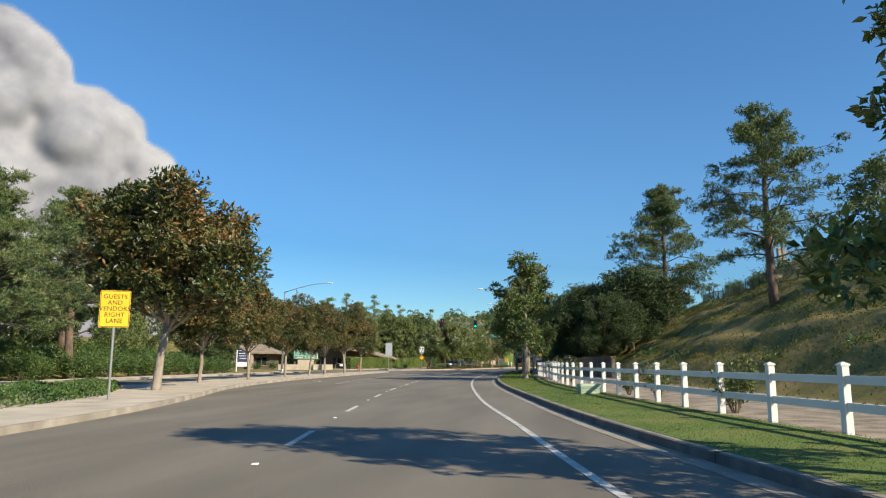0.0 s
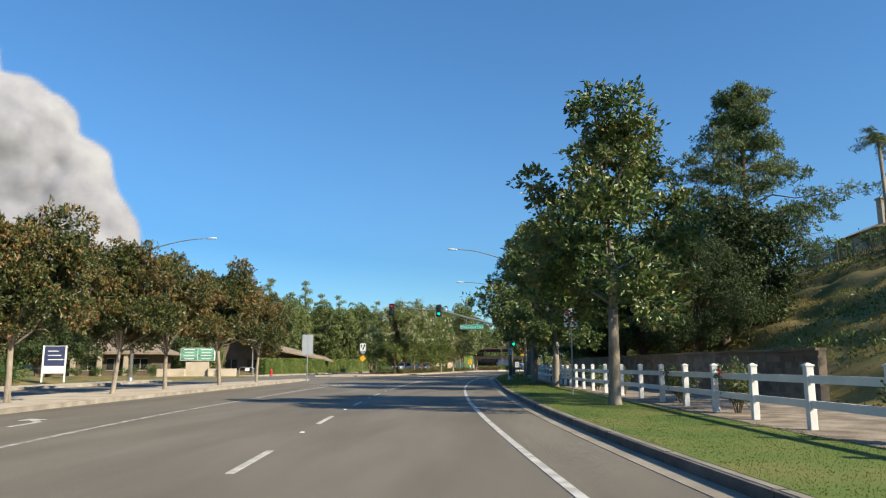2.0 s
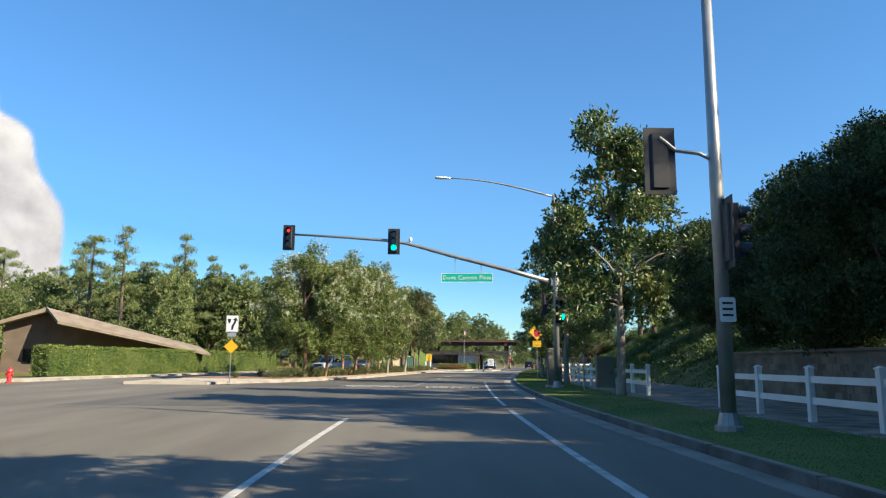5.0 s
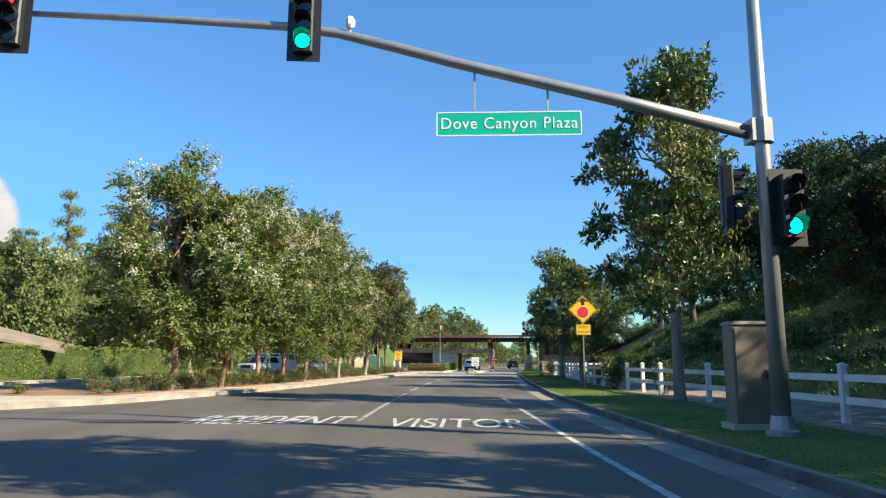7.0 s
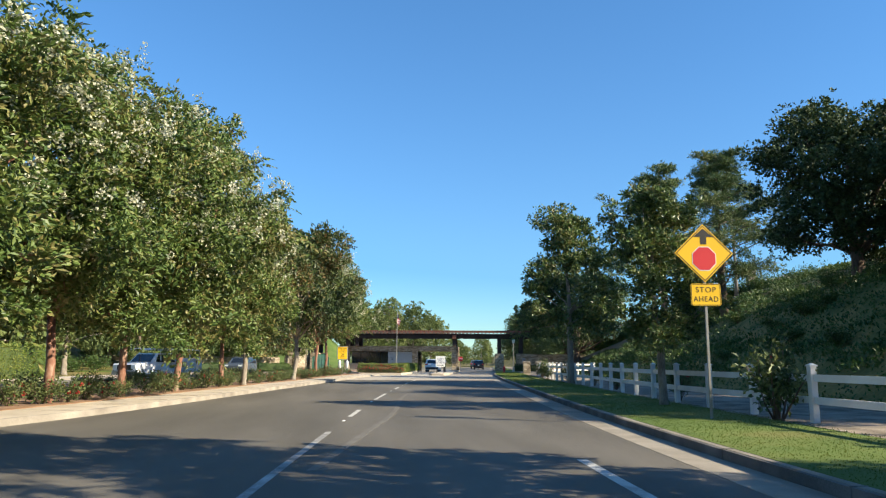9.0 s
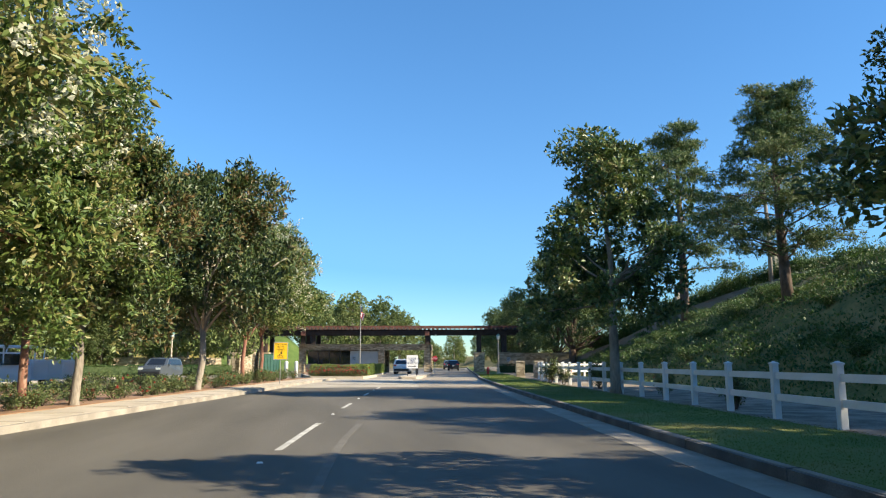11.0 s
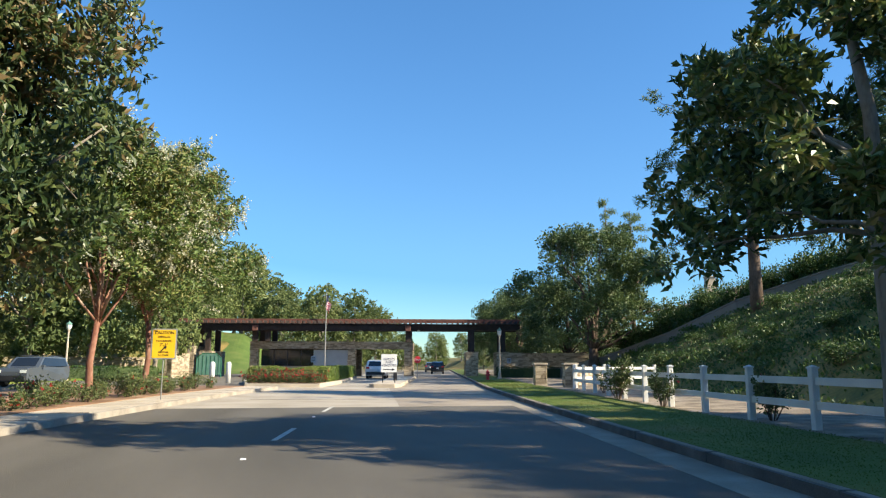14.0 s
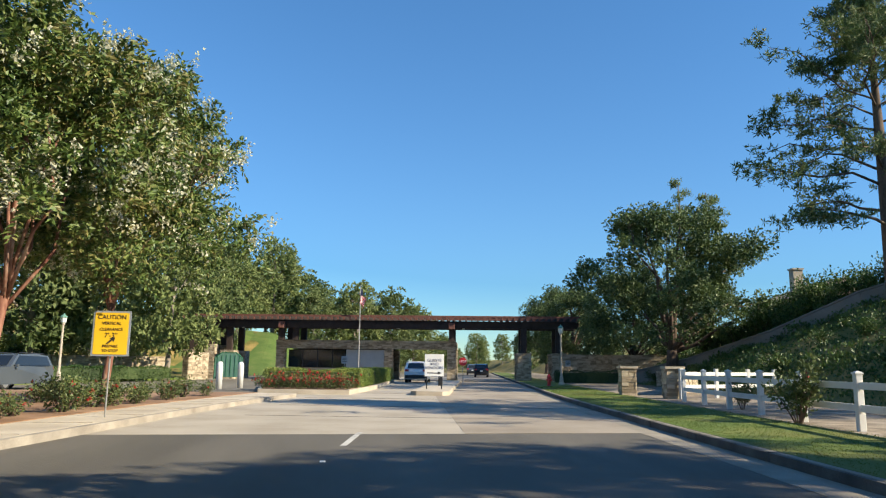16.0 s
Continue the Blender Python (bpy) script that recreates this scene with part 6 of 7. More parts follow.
def gate_island():
    isl = Geo().prism([(-0.9, -2.6), (-0.6, -3.1), (0.6, -3.1), (0.9, -2.6), (0.9, 24), (-0.9, 24)], -0.1, 0.2, axis="z")
    ob = part("gate_island", isl, CONCRETE)
    ob.matrix_world = pose(4.95, 205.0, 0, 0, 0, -11.5)
    tagged(ob, "narrow pale concrete traffic island before the gate", "kerb", kind="structure")
    root = thing("lane_sign", "white guests and vendors board with an arrow on the island", "sign", m=facing(5.05, 205.5, 0.2, -9))
    p = part("board", Geo().box((0, 0, 1.20), (0.98, 0.06, 1.12), bevel=0.01), SIGN_WHITE, root)
    for k, line in enumerate(("GUESTS", "AND", "VENDORS")):
        lettering("lettering", line, SIGN_NAVY, 0.21, p, Matrix.Translation((0, -0.034, 1.44 - 0.19 * k)) @ FACE)
    part("arrow", Geo().prism([(-0.36, 0.78), (0.20, 0.78), (0.20, 0.73), (0.38, 0.805), (0.20, 0.88), (0.20, 0.83), (-0.36, 0.83)], -0.036, -0.030), SIGN_BLACK, p)
    for dx in (-0.38, 0.38):
        part("leg", Geo().box((dx, 0.02, 0.32), (0.06, 0.06, 0.70)), DARK_METAL, root)
    root = thing("card_reader", "slim dark gate card pedestal on the island", "pedestal", m=facing(6.3, 211.5, 0.2, -11))
    part("column", Geo().box((0, 0, 0.55), (0.25, 0.25, 1.1), bevel=0.02), DARK_METAL, root)
    part("head", Geo().box((0, -0.03, 1.25), (0.38, 0.32, 0.4), bevel=0.03), SIGN_GREY, root)


def stop_sign(x, y, turn=-10):
    root = thing("stop_sign", "red octagonal stop sign on a post at the gate", "sign", m=facing(x, y, 0.15, turn))
    sign_post(root, 1.8)
    o = [(0.36 * math.cos(math.radians(22.5 + 45 * k)), 1.62 + 0.36 * math.sin(math.radians(22.5 + 45 * k))) for k in range(8)]
    p = part("plate", Geo().prism(o, -0.004, 0.004), SIGN_RED, root)
    lettering("lettering", "STOP", SIGN_WHITE, 0.26, p, Matrix.Translation((0, -0.008, 1.62)) @ FACE)


def bollard(x, y):
    root = thing("bollard", "white round-topped bollard at the bed's edge", "bollard", "white bollards", facing(x, y, 0.18))
    part("tube", Geo().lathe((0, 0, 0), [(0.15, -0.05), (0.15, 1.12), (0.12, 1.22), (0.05, 1.27)], 14), WHITE_VINYL, root, smooth=True)


pergola()
gatehouse()
flagpole()
gate_island()
stop_sign(10.9, 229.0)
bollard(-5.5, 205.0)
bollard(-4.75, 207.0)


def small_notice(x, y, h=1.35):
    root = thing("notice_sign", "small grey notice plate on a thin post", "sign", "notice plates", facing(x, y, 0.15, -8))
    sign_post(root, h, 0.02, False)
    p = part("plate", sheet(0.42, 0.5), SIGN_GREY, root)
    p.location = (0, 0, h - 0.2)
    for k in range(3):
        part("text_bar", Geo().box((0, -0.006, 0.12 - 0.11 * k), (0.28, 0.004, 0.035)), SIGN_BLACK, p)


small_notice(0.7, 218.0, 1.75)
small_notice(19.2, 226.0, 1.75)
small_notice(-19.9, 163.0, 2.2)

# bed, hedges and walls before the gate
bed = Geo().prism([(-3.4, 203.2), (0.6, 202.6), (2.2, 210), (5.0, 229.5), (-4.6, 231.5), (-4.2, 214)], -0.1, 0.2, axis="z")
ob = part("gate_bed", bed, MULCH)
tagged(ob, "raised mulch bed before the gatehouse", "planting bed", kind="structure")
rimg = Geo()
for (x0, y0), (x1, y1) in (((-3.4, 203.2), (0.6, 202.6)), ((0.6, 202.6), (2.2, 210)), ((2.2, 210), (5.0, 229.5)), ((-3.4, 203.2), (-4.2, 214))):
    rimg.box(((x0 + x1) / 2, (y0 + y1) / 2, 0.06), (math.hypot(x1 - x0, y1 - y0) + 0.1, 0.2, 0.32), rz=math.atan2(y1 - y0, x1 - x0))
tagged(part("gate_bed_kerb", rimg, CONCRETE), "white concrete kerb round the gate bed", "kerb", kind="structure")
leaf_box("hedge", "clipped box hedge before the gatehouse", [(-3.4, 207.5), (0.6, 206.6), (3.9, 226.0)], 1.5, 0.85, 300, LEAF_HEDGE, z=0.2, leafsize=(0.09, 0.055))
gate_roses = [shrub("rose_bush", s, 0.6, 0.65, LEAF_BUSH, "low rose bush thick with red blooms by the gate", 420, 0.10, FLOWER_RED, b, "rose bush") for s, b in ((78, 16), (79, 24))]
for t in gate_roses:
    tagged(t, group="gate rose bushes")
grove(gate_roses, [(-3.3 + 0.40 * k + 0.1 * (k % 2), 204.3 - 0.06 * k + 0.9 * (k % 2), 0.2, 0.85 + 0.1 * (k % 3), 1.0) for k in range(11)] + [(1.0 + 0.13 * k, 206.5 + 1.0 * k, 0.2, 0.55, 0.8) for k in range(9)])
leaf_box("hedge", "low dark clipped hedge before the stone wall", [(17.3, 223.5), (23.0, 221.0)], 1.0, 0.85, 240, LEAF_OAK, z=0.2, leafsize=(0.09, 0.055))
leaf_box("hedge", "low clipped green hedge on the lawn by the far drive", [(-27.0, 214.0), (-16.0, 221.5), (-12.5, 226.0)], 1.0, 0.8, 260, LEAF_IVY, z=0.2, leafsize=(0.09, 0.055))
lawn = Geo().prism([(-40, 208), (-19.0, 208), (-17.0, 220), (-12.0, 232), (-40, 240)], -0.1, 0.17, axis="z")
tagged(part("far_lawn", lawn, GRASS_SOIL), "green lawn beside the far drive", "lawn", kind="structure")


def bank_lawn():
    x, y = np.meshgrid(np.linspace(-21, -0.5, 40), np.linspace(256, 292, 34))
    v = np.stack([x, y, np.maximum(ground_height(x, y), -0.02) + 0.05], -1).reshape(-1, 3)
    i, j = np.meshgrid(np.arange(39), np.arange(33))
    q = (j * 40 + i).ravel()
    tagged(new("bank_lawn", raw_mesh("bank_lawn", v, np.stack([q, q + 1, q + 41, q + 40], 1), LAWN_BRIGHT)), "bright green mown grass bank behind the pergola", "lawn", kind="structure")


bank_lawn()


def stone_garden_wall(pts, h, label, z=0.0):
    root = thing("stone_wall", label, "wall")
    for i, ((x0, y0), (x1, y1)) in enumerate(zip(pts[:-1], pts[1:])):
        ln = math.hypot(x1 - x0, y1 - y0)
        g = stone_block(root, (0, 0, 0), (ln, 0.5, h), "wall_run", 0.16, np.random.default_rng(i + 3))
        g.matrix_local = Matrix.Translation(((x0 + x1) / 2, (y0 + y1) / 2, z + h / 2)) @ Matrix.Rotation(math.atan2(y1 - y0, x1 - x0), 4, "Z")
        cap = part("coping", Geo().box((0, 0, h / 2 + 0.05), (ln + 0.1, 0.62, 0.1)), CONCRETE, root)
        cap.matrix_local = g.matrix_local
    return root


stone_garden_wall([(-36.0, 228.0), (-22.0, 229.5), (-14.5, 234.0)], 1.9, "stacked stone garden wall with pale coping behind the lawn")
stone_garden_wall([(-12.2, 231.5), (-11.0, 234.0)], 2.3, "stacked stone wall stub beside the pergola")
stone_garden_wall([(19.6, 229.5), (24.0, 228.4), (30.0, 226.0)], 2.3, "stacked stone wall below the oak slope", 0.2)


def green_screen():
    root = thing("mesh_gate", "green screened metal gate leaf beside the pergola", "gate", m=facing(-8.4, 229.0, 0.1, -11))
    part("panel", Geo().prism([(-1.1, 0.2), (1.1, 0.2), (1.1, 1.7), (0.6, 2.1), (-0.6, 2.1), (-1.1, 1.7)], -0.03, 0.03), PATINA, root)
    part("frame", Geo().tube([(-1.12, 0, 0.0), (-1.12, 0, 1.75), (-0.6, 0, 2.15), (0.6, 0, 2.15), (1.12, 0, 1.75), (1.12, 0, 0.0)], 0.05, 8), GREEN_SCREEN, root)
    for k in range(6):
        part("slat", Geo().box((-0.9 + 0.36 * k, -0.04, 1.1), (0.04, 0.03, 1.7)), GREEN_SCREEN, root)


green_screen()


def block_wall(pts, h):
    """Running-bond split-face blocks on a plain core, under a flat cap."""
    root = thing("retaining_wall", "low tan block retaining wall behind the fence", "wall")
    rng = np.random.default_rng(17)
    for (x0, y0), (x1, y1) in zip(pts[:-1], pts[1:]):
        ln = math.hypot(x1 - x0, y1 - y0)
        m = Matrix.Translation(((x0 + x1) / 2, (y0 + y1) / 2, 0.2)) @ Matrix.Rotation(math.atan2(y1 - y0, x1 - x0), 4, "Z")
        core = part("wall_core", Geo().box((0, 0, h / 2 - 0.15), (ln, 0.24, h + 0.3)), BLOCK, root)
        core.matrix_local = m
        g = Geo()
        for r in range(int(h / 0.2)):
            u = -ln / 2 - 0.2 * (r % 2)
            while u < ln / 2 - 0.05:
                a, b = max(u, -ln / 2), min(u + 0.4, ln / 2)
                g.box(((a + b) / 2, 0.12 + rng.uniform(0, 0.02), 0.1 + 0.2 * r), (b - a - 0.012, 0.05, 0.188))
                u += 0.4
        part("block_face", g, BLOCK, root, "split-face tan blocks").matrix_local = m
        part("coping", Geo().box((0, 0.03, h + 0.04), (ln, 0.40, 0.08)), BLOCK, root).matrix_local = m


def retaining_wall(pts, h, label, mat):
    root = thing("retaining_wall", label, "wall")
    for (x0, y0, z0), (x1, y1, z1) in zip(pts[:-1], pts[1:]):
        ln = math.hypot(x1 - x0, y1 - y0)
        d = Vector((x1 - x0, y1 - y0, 0)).normalized()
        s = Vector((d.y, -d.x, 0)) * 0.15
        v = []
        for (x, y, z) in ((x0, y0, z0), (x1, y1, z1)):
            for q in (-1, 1):
                for zz in (z - 1.0, z + h):
                    v.append(Vector((x, y, zz)) + s * q)
        part("wall_run", Geo().add(v, [(0, 1, 3, 2), (4, 6, 7, 5), (0, 4, 5, 1), (2, 3, 7, 6), (1, 5, 7, 3), (0, 2, 6, 4)]), mat, root)
        c = [p + Vector((0, 0, 0.02)) for p in (v[1], v[3], v[7], v[5])]
        c = [p + (s * 0.3 if i in (1, 2) else -s * 0.3) for i, p in enumerate(c)]
        part("coping", Geo().add(c + [p + Vector((0, 0, 0.1)) for p in c], [(0, 1, 2, 3), (7, 6, 5, 4), (0, 4, 5, 1), (1, 5, 6, 2), (2, 6, 7, 3), (3, 7, 4, 0)]), mat, root)
    return root


block_wall([(8.5, 68.5), (7.2, 76), (6.2, 90), (6.1, 104), (6.6, 118)], 1.55)
retaining_wall([(x, y, on_ground(x, y) - 0.2) for x, y in ((40, 192), (36, 196), (32.5, 200.5), (29.5, 205), (27, 210), (24.5, 216), (22, 222))], 0.85, "smooth grey stucco wall stepping down the slope", SHADED_STUCCO)
stone_garden_wall([(14.6, 199.0), (19.5, 206.0), (21.5, 214.0)], 1.0, "stacked stone wall at the foot of the slope", 0.2)


def stone_pillar(x, y, h=1.2):
    root = thing("stone_pillar", "stacked stone fence pillar with flat cap", "pillar", "fence pillars", facing(x, y, 0.15, -12))
    stone_block(root, (0, 0, h / 2), (0.62, 0.62, h), "shaft")
    part("cap", Geo().box((0, 0, h + 0.05), (0.78, 0.78, 0.1), bevel=0.02), CONCRETE, root)


stone_pillar(13.3, 196.0)
stone_pillar(12.9, 199.5)


def back_fence():
    root = thing("rail_fence", "short white rail fence run turning towards the slope", "fence")
    pts = [(13.4, 195.5), (15.4, 196.4), (17.5, 197.5), (19.6, 198.8)]
    for i, (x, y) in enumerate(pts):
        part("post", Geo().box((0, 0, 0.5), (0.14, 0.14, 1.25), bevel=0.012), WHITE_VINYL, root).location = (x, y, 0.25)
        if i + 1 < len(pts):
            x2, y2 = pts[i + 1]
            for h in (0.42, 0.92):
                r = part("rail", Geo().box((0, 0, 0), (0.045, math.hypot(x2 - x, y2 - y) - 0.13, 0.14)), WHITE_VINYL, root)
                r.location = ((x + x2) / 2, (y + y2) / 2, 0.25 + h)
                r.rotation_euler = (0, 0, math.atan2(-(x2 - x), y2 - y))


back_fence()


# ---------------------------------------------------------------- cars
def wheel(root, x, y, r=0.36, w=0.24):
    t = part("wheel", Geo().tube([(x - w / 2, y, r), (x - w / 2 + 0.03, y, r), (x + w / 2 - 0.03, y, r), (x + w / 2, y, r)], [r * 0.92, r, r, r * 0.92], 20), RUBBER, root, "black tyre")
    part("rim", Geo().tube([(x - w / 2 - 0.006, y, r), (x + w / 2 + 0.006, y, r)], r * 0.62, 14), GALV, t)


def suv(x, y, turn, paint, label, group=""):
    root = thing("car", label, "car", group, pose(x, y, 0.006, 0, 0, turn))
    W = 0.93
    side = [(-2.3, 0.42), (-2.33, 0.85), (-2.25, 1.05), (-1.2, 1.10), (-0.55, 1.66), (0.9, 1.72), (1.9, 1.62), (2.25, 1.12), (2.33, 0.9), (2.3, 0.45), (2.0, 0.28), (-2.0, 0.28)]
    g = Geo()
    n = len(side)
    rows = []
    for u, k in ((-1, 0.96), (-0.97, 1.0), (0.97, 1.0), (1, 0.96)):
        row = []
        for (yy, z) in side:
            inset = 0.16 * max(0, (z - 1.05) / 0.6)
            row.append((u * W * (1 - inset), yy * (k if abs(yy) > 1.9 else 1), z))
        rows.append(row)
    for row in rows:
        g.v += row
    for r in range(3):
        for i in range(n):
            j = (i + 1) % n
            g.f.append((r * n + i, r * n + j, (r + 1) * n + j, (r + 1) * n + i))
            g.m.append(0)
    g.f += [tuple(range(n)), tuple(range(3 * n, 4 * n))]
    g.m += [0, 0]
    body = part("body", g, paint, root)
    # windows stand slightly proud of the body; -y is the tail
    part("windscreen", Geo().add([(-0.70, -1.17, 1.15), (0.70, -1.17, 1.15), (0.62, -0.63, 1.62), (-0.62, -0.63, 1.62)], [(0, 1, 2, 3)]), GLASS_DARK, root)
    part("tail_window", Geo().add([(-0.68, 2.275, 1.15), (0.68, 2.275, 1.15), (0.60, 1.945, 1.58), (-0.60, 1.945, 1.58)], [(0, 3, 2, 1)]), GLASS_DARK, root)
    for s in (-1, 1):
        part("side_window", Geo().add([(s * 0.925, -0.95, 1.14), (s * 0.925, 1.95, 1.14), (s * 0.815, 1.75, 1.58), (s * 0.80, -0.45, 1.62)], [(0, 1, 2, 3)]), GLASS_DARK, root)
        for yy in (-1.42, 1.42):
            wheel(root, s * 0.80, yy)
        part("tail_lamp", Geo().box((s * 0.72, 2.29, 1.0), (0.30, 0.10, 0.18)), TAIL_RED, root, "red tail lamp")
        part("headlamp", Geo().box((s * 0.70, -2.27, 0.86), (0.36, 0.14, 0.16)), LAMP_GLASS, root, "clear headlamp")
        part("mirror", Geo().box((s * 1.0, -0.85, 1.14), (0.18, 0.12, 0.14), bevel=0.03), paint, root)
    part("bumper", Geo().box((0, 2.30, 0.50), (1.7, 0.14, 0.26), bevel=0.04), DARK_METAL, root)
    part("bumper", Geo().box((0, -2.30, 0.50), (1.7, 0.14, 0.26), bevel=0.04), DARK_METAL, root)
    part("number_plate", Geo().box((0, 2.375, 0.80), (0.32, 0.02, 0.16)), SIGN_WHITE, root)
    part("roof_rail", Geo().tube([(-0.66, -0.3, 1.76), (-0.66, 1.7, 1.73)], 0.025, 6).tube([(0.66, -0.3, 1.76), (0.66, 1.7, 1.73)], 0.025, 6), DARK_METAL, root)
    return root


def pickup(x, y, turn):
    root = thing("pickup_truck", "white utility pickup with a pipe rack and service body", "truck", m=pose(x, y, 0.006, 0, 0, turn))
    W = 0.98
    cab = [(-2.75, 0.5), (-2.78, 0.95), (-2.7, 1.12), (-1.45, 1.20), (-0.95, 1.78), (0.55, 1.82), (0.75, 1.2), (0.75, 0.45)]
    g = Geo()
    n = len(cab)
    for u in (-1, 1):
        g.v += [(u * W * (1 - 0.15 * max(0, (z - 1.15) / 0.6)), yy, z) for yy, z in cab]
    g.f += [(i, (i + 1) % n, n + (i + 1) % n, n + i) for i in range(n)] + [tuple(range(n)), tuple(range(n, 2 * n))]
    g.m += [0] * (n + 2)
    part("cab", g, CAR_WHITE, root)
    part("service_body", Geo().box((0, 1.95, 1.0), (2.05, 2.35, 0.95), bevel=0.04), CAR_WHITE, root)
    for s in (-1, 1):
        for k in range(3):
            part("locker_door", Geo().box((s * 1.03, 1.15 + 0.8 * k, 1.02), (0.02, 0.7, 0.75)), CAR_WHITE, root)
        part("side_window", Geo().add([(s * 0.985, -1.15, 1.22), (s * 0.985, 0.6, 1.22), (s * 0.86, 0.45, 1.72), (s * 0.86, -0.85, 1.72)], [(0, 1, 2, 3)]), GLASS_DARK, root)
        for yy in (-1.85, 1.75):
            wheel(root, s * 0.84, yy, 0.40, 0.26)
        part("headlamp", Geo().box((s * 0.76, -2.72, 0.92), (0.34, 0.16, 0.2)), LAMP_GLASS, root)
        rk = Geo().tube([(s * 0.9, -1.6, 2.05), (s * 0.9, 3.1, 2.05)], 0.035, 8)
        for yy in (-0.7, 0.9, 2.0, 3.0):
            rk.tube([(s * 0.95, yy, 1.3 if yy < 0.8 else 1.4), (s * 0.9, yy, 2.05)], 0.03, 8)
        part("rack_side", rk, SIGN_WHITE, root)
    cross = Geo()
    for yy in (-1.5, -0.7, 0.1, 0.9, 2.0, 3.0):
        cross.tube([(-0.9, yy, 2.09), (0.9, yy, 2.09)], 0.03, 8)
    part("rack_bars", cross, SIGN_WHITE, root)
    part("windscreen", Geo().add([(-0.86, -1.475, 1.24), (0.86, -1.475, 1.24), (0.76, -1.01, 1.73), (-0.76, -1.01, 1.73)], [(0, 1, 2, 3)]), GLASS_DARK, root)
    part("grille", Geo().box((0, -2.76, 0.88), (1.15, 0.1, 0.32)), DARK_METAL, root)
    part("bumper", Geo().box((0, -2.80, 0.55), (1.9, 0.2, 0.26), bevel=0.04), GALV, root)


suv(7.0, 228.5, 168.5, CAR_WHITE, "white sport utility car waiting in the visitor lane")
suv(19.5, 262.0, 168.5, CAR_DARK, "dark car far ahead beyond the gate", "cars beyond the gate")
suv(22.5, 283.0, 168.5, CAR_GREY, "grey car far ahead beyond the gate", "cars beyond the gate")
suv(-15.6, 206.5, -11, CAR_GREY, "dark grey sport utility car leaving by the far drive")
pickup(-17.3, 180.5, -30)


# ---------------------------------------------------------------- on the ridge
IRON = material("dark_green_iron", [(0.012, 0.03, 0.02), (0.02, 0.045, 0.03)], 2, 0.6)


def ridge_fence():
    root = thing("ridge_fence", "dark green iron fence along the top of the slope", "fence")
    pts = []
    for y in np.arange(40, 118, 2.4):
        x = float(EDGE(y)) + 27.0
        pts.append((x, float(y), on_ground(x, y)))
    pm = Geo().box((0, 0, 0.8), (0.08, 0.08, 1.5)).mesh("post", IRON)
    km = Geo().box((0, 0, 0.72), (0.03, 0.03, 1.1)).mesh("picket", IRON)
    for (x0, y0, z0), (x1, y1, z1) in zip(pts[:-1], pts[1:]):
        part("post", pm, None, root).location = (x0, y0, z0)
        for h in (0.2, 1.25):
            part("rail", Geo().tube([(x0, y0, z0 + h), (x1, y1, z1 + h)], 0.025, 4), IRON, root)
        for k in range(1, 10):
            t = k / 10
            part("picket", km, None, root).location = (x0 + (x1 - x0) * t, y0 + (y1 - y0) * t, z0 + (z1 - z0) * t)


ridge_fence()


def palm(x, y, h, seed):
    rng = np.random.default_rng(seed)
    z = on_ground(x, y)
    root = thing("palm_tree", "tall slender palm with drooping fronds above the slope", "tree", "ridge palms", facing(x, y, z))
    part("trunk", Geo().tube([(0, 0, -0.3), (0.1, 0, h * 0.4), (0.05, 0.1, h)], [0.22, 0.16, 0.14], 10), BARK_GREY, root, smooth=True)
    lots = []
    for k in range(26):
        a = k * 2.399
        el = rng.uniform(-0.5, 1.1)
        ln = rng.uniform(1.9, 2.6)
        pts = []
        for j in range(14):
            t = j / 13
            r = ln * t
            pts.append((math.cos(a) * r * math.cos(el) * 0.95, math.sin(a) * r * math.cos(el) * 0.95, h + math.sin(el) * r - 0.75 * t * t * ln * 0.6))
        pts = np.array(pts)
        side = np.array([-math.sin(a), math.cos(a), 0])
        for s in (-1, 1):
            d = side * s + np.array([0, 0, -0.5])
            pp = np.repeat(pts[2:], 3, 0) + rng.normal(size=(36, 3)) * 0.05
            lots.append(leaves(pp, np.repeat(d[None], 36, 0) * 1.5, 0.5, 0.05, rng, 0.1, 0.15))
    v, f = joined(lots)
    part("fronds", raw_mesh("fronds", v, f, LEAF_BUSH), None, root)


palm(31.3, 105.0, 9.2, 1)
palm(33.6, 106.0, 5.6, 2)
palm(35.2, 199.0, 9.8, 3)


def hill_house(x, y, turn):
    z = on_ground(x, y) - 3.4
    root = thing("hill_house", "pale stucco house with tiled roof and chimney above the slope", "house", "hill houses", facing(x, y, z, turn))
    part("wall", Geo().box((0, 0, 2.4), (10, 8, 5.2)), STUCCO, root)
    part("roof", Geo().prism([(-5.6, 5.0), (5.6, 5.0), (0, 7.2)], -4.5, 4.5), ROOF, root, "brown tiled gable roof")
    c = part("chimney", Geo().box((-3.4, -2.0, 6.8), (0.9, 0.9, 2.6)), STUCCO, root)
    part("chimney_cap", Geo().box((-3.4, -2.0, 8.15), (1.1, 1.1, 0.15)), CONCRETE, c)
    for dx in (-2.5, 2.2):
        part("window", Geo().box((dx, -4.02, 3.6), (1.6, 0.1, 1.3)), GLASS_DARK, root)
    for dy in (-2.0, 2.0):
        part("window", Geo().box((-5.02, dy, 3.6), (0.1, 1.4, 1.3)), GLASS_DARK, root)


hill_house(39.3, 115.5, 0)
hill_house(47.5, 232.0, -10)
hill_house(46.5, 210.0, -10)


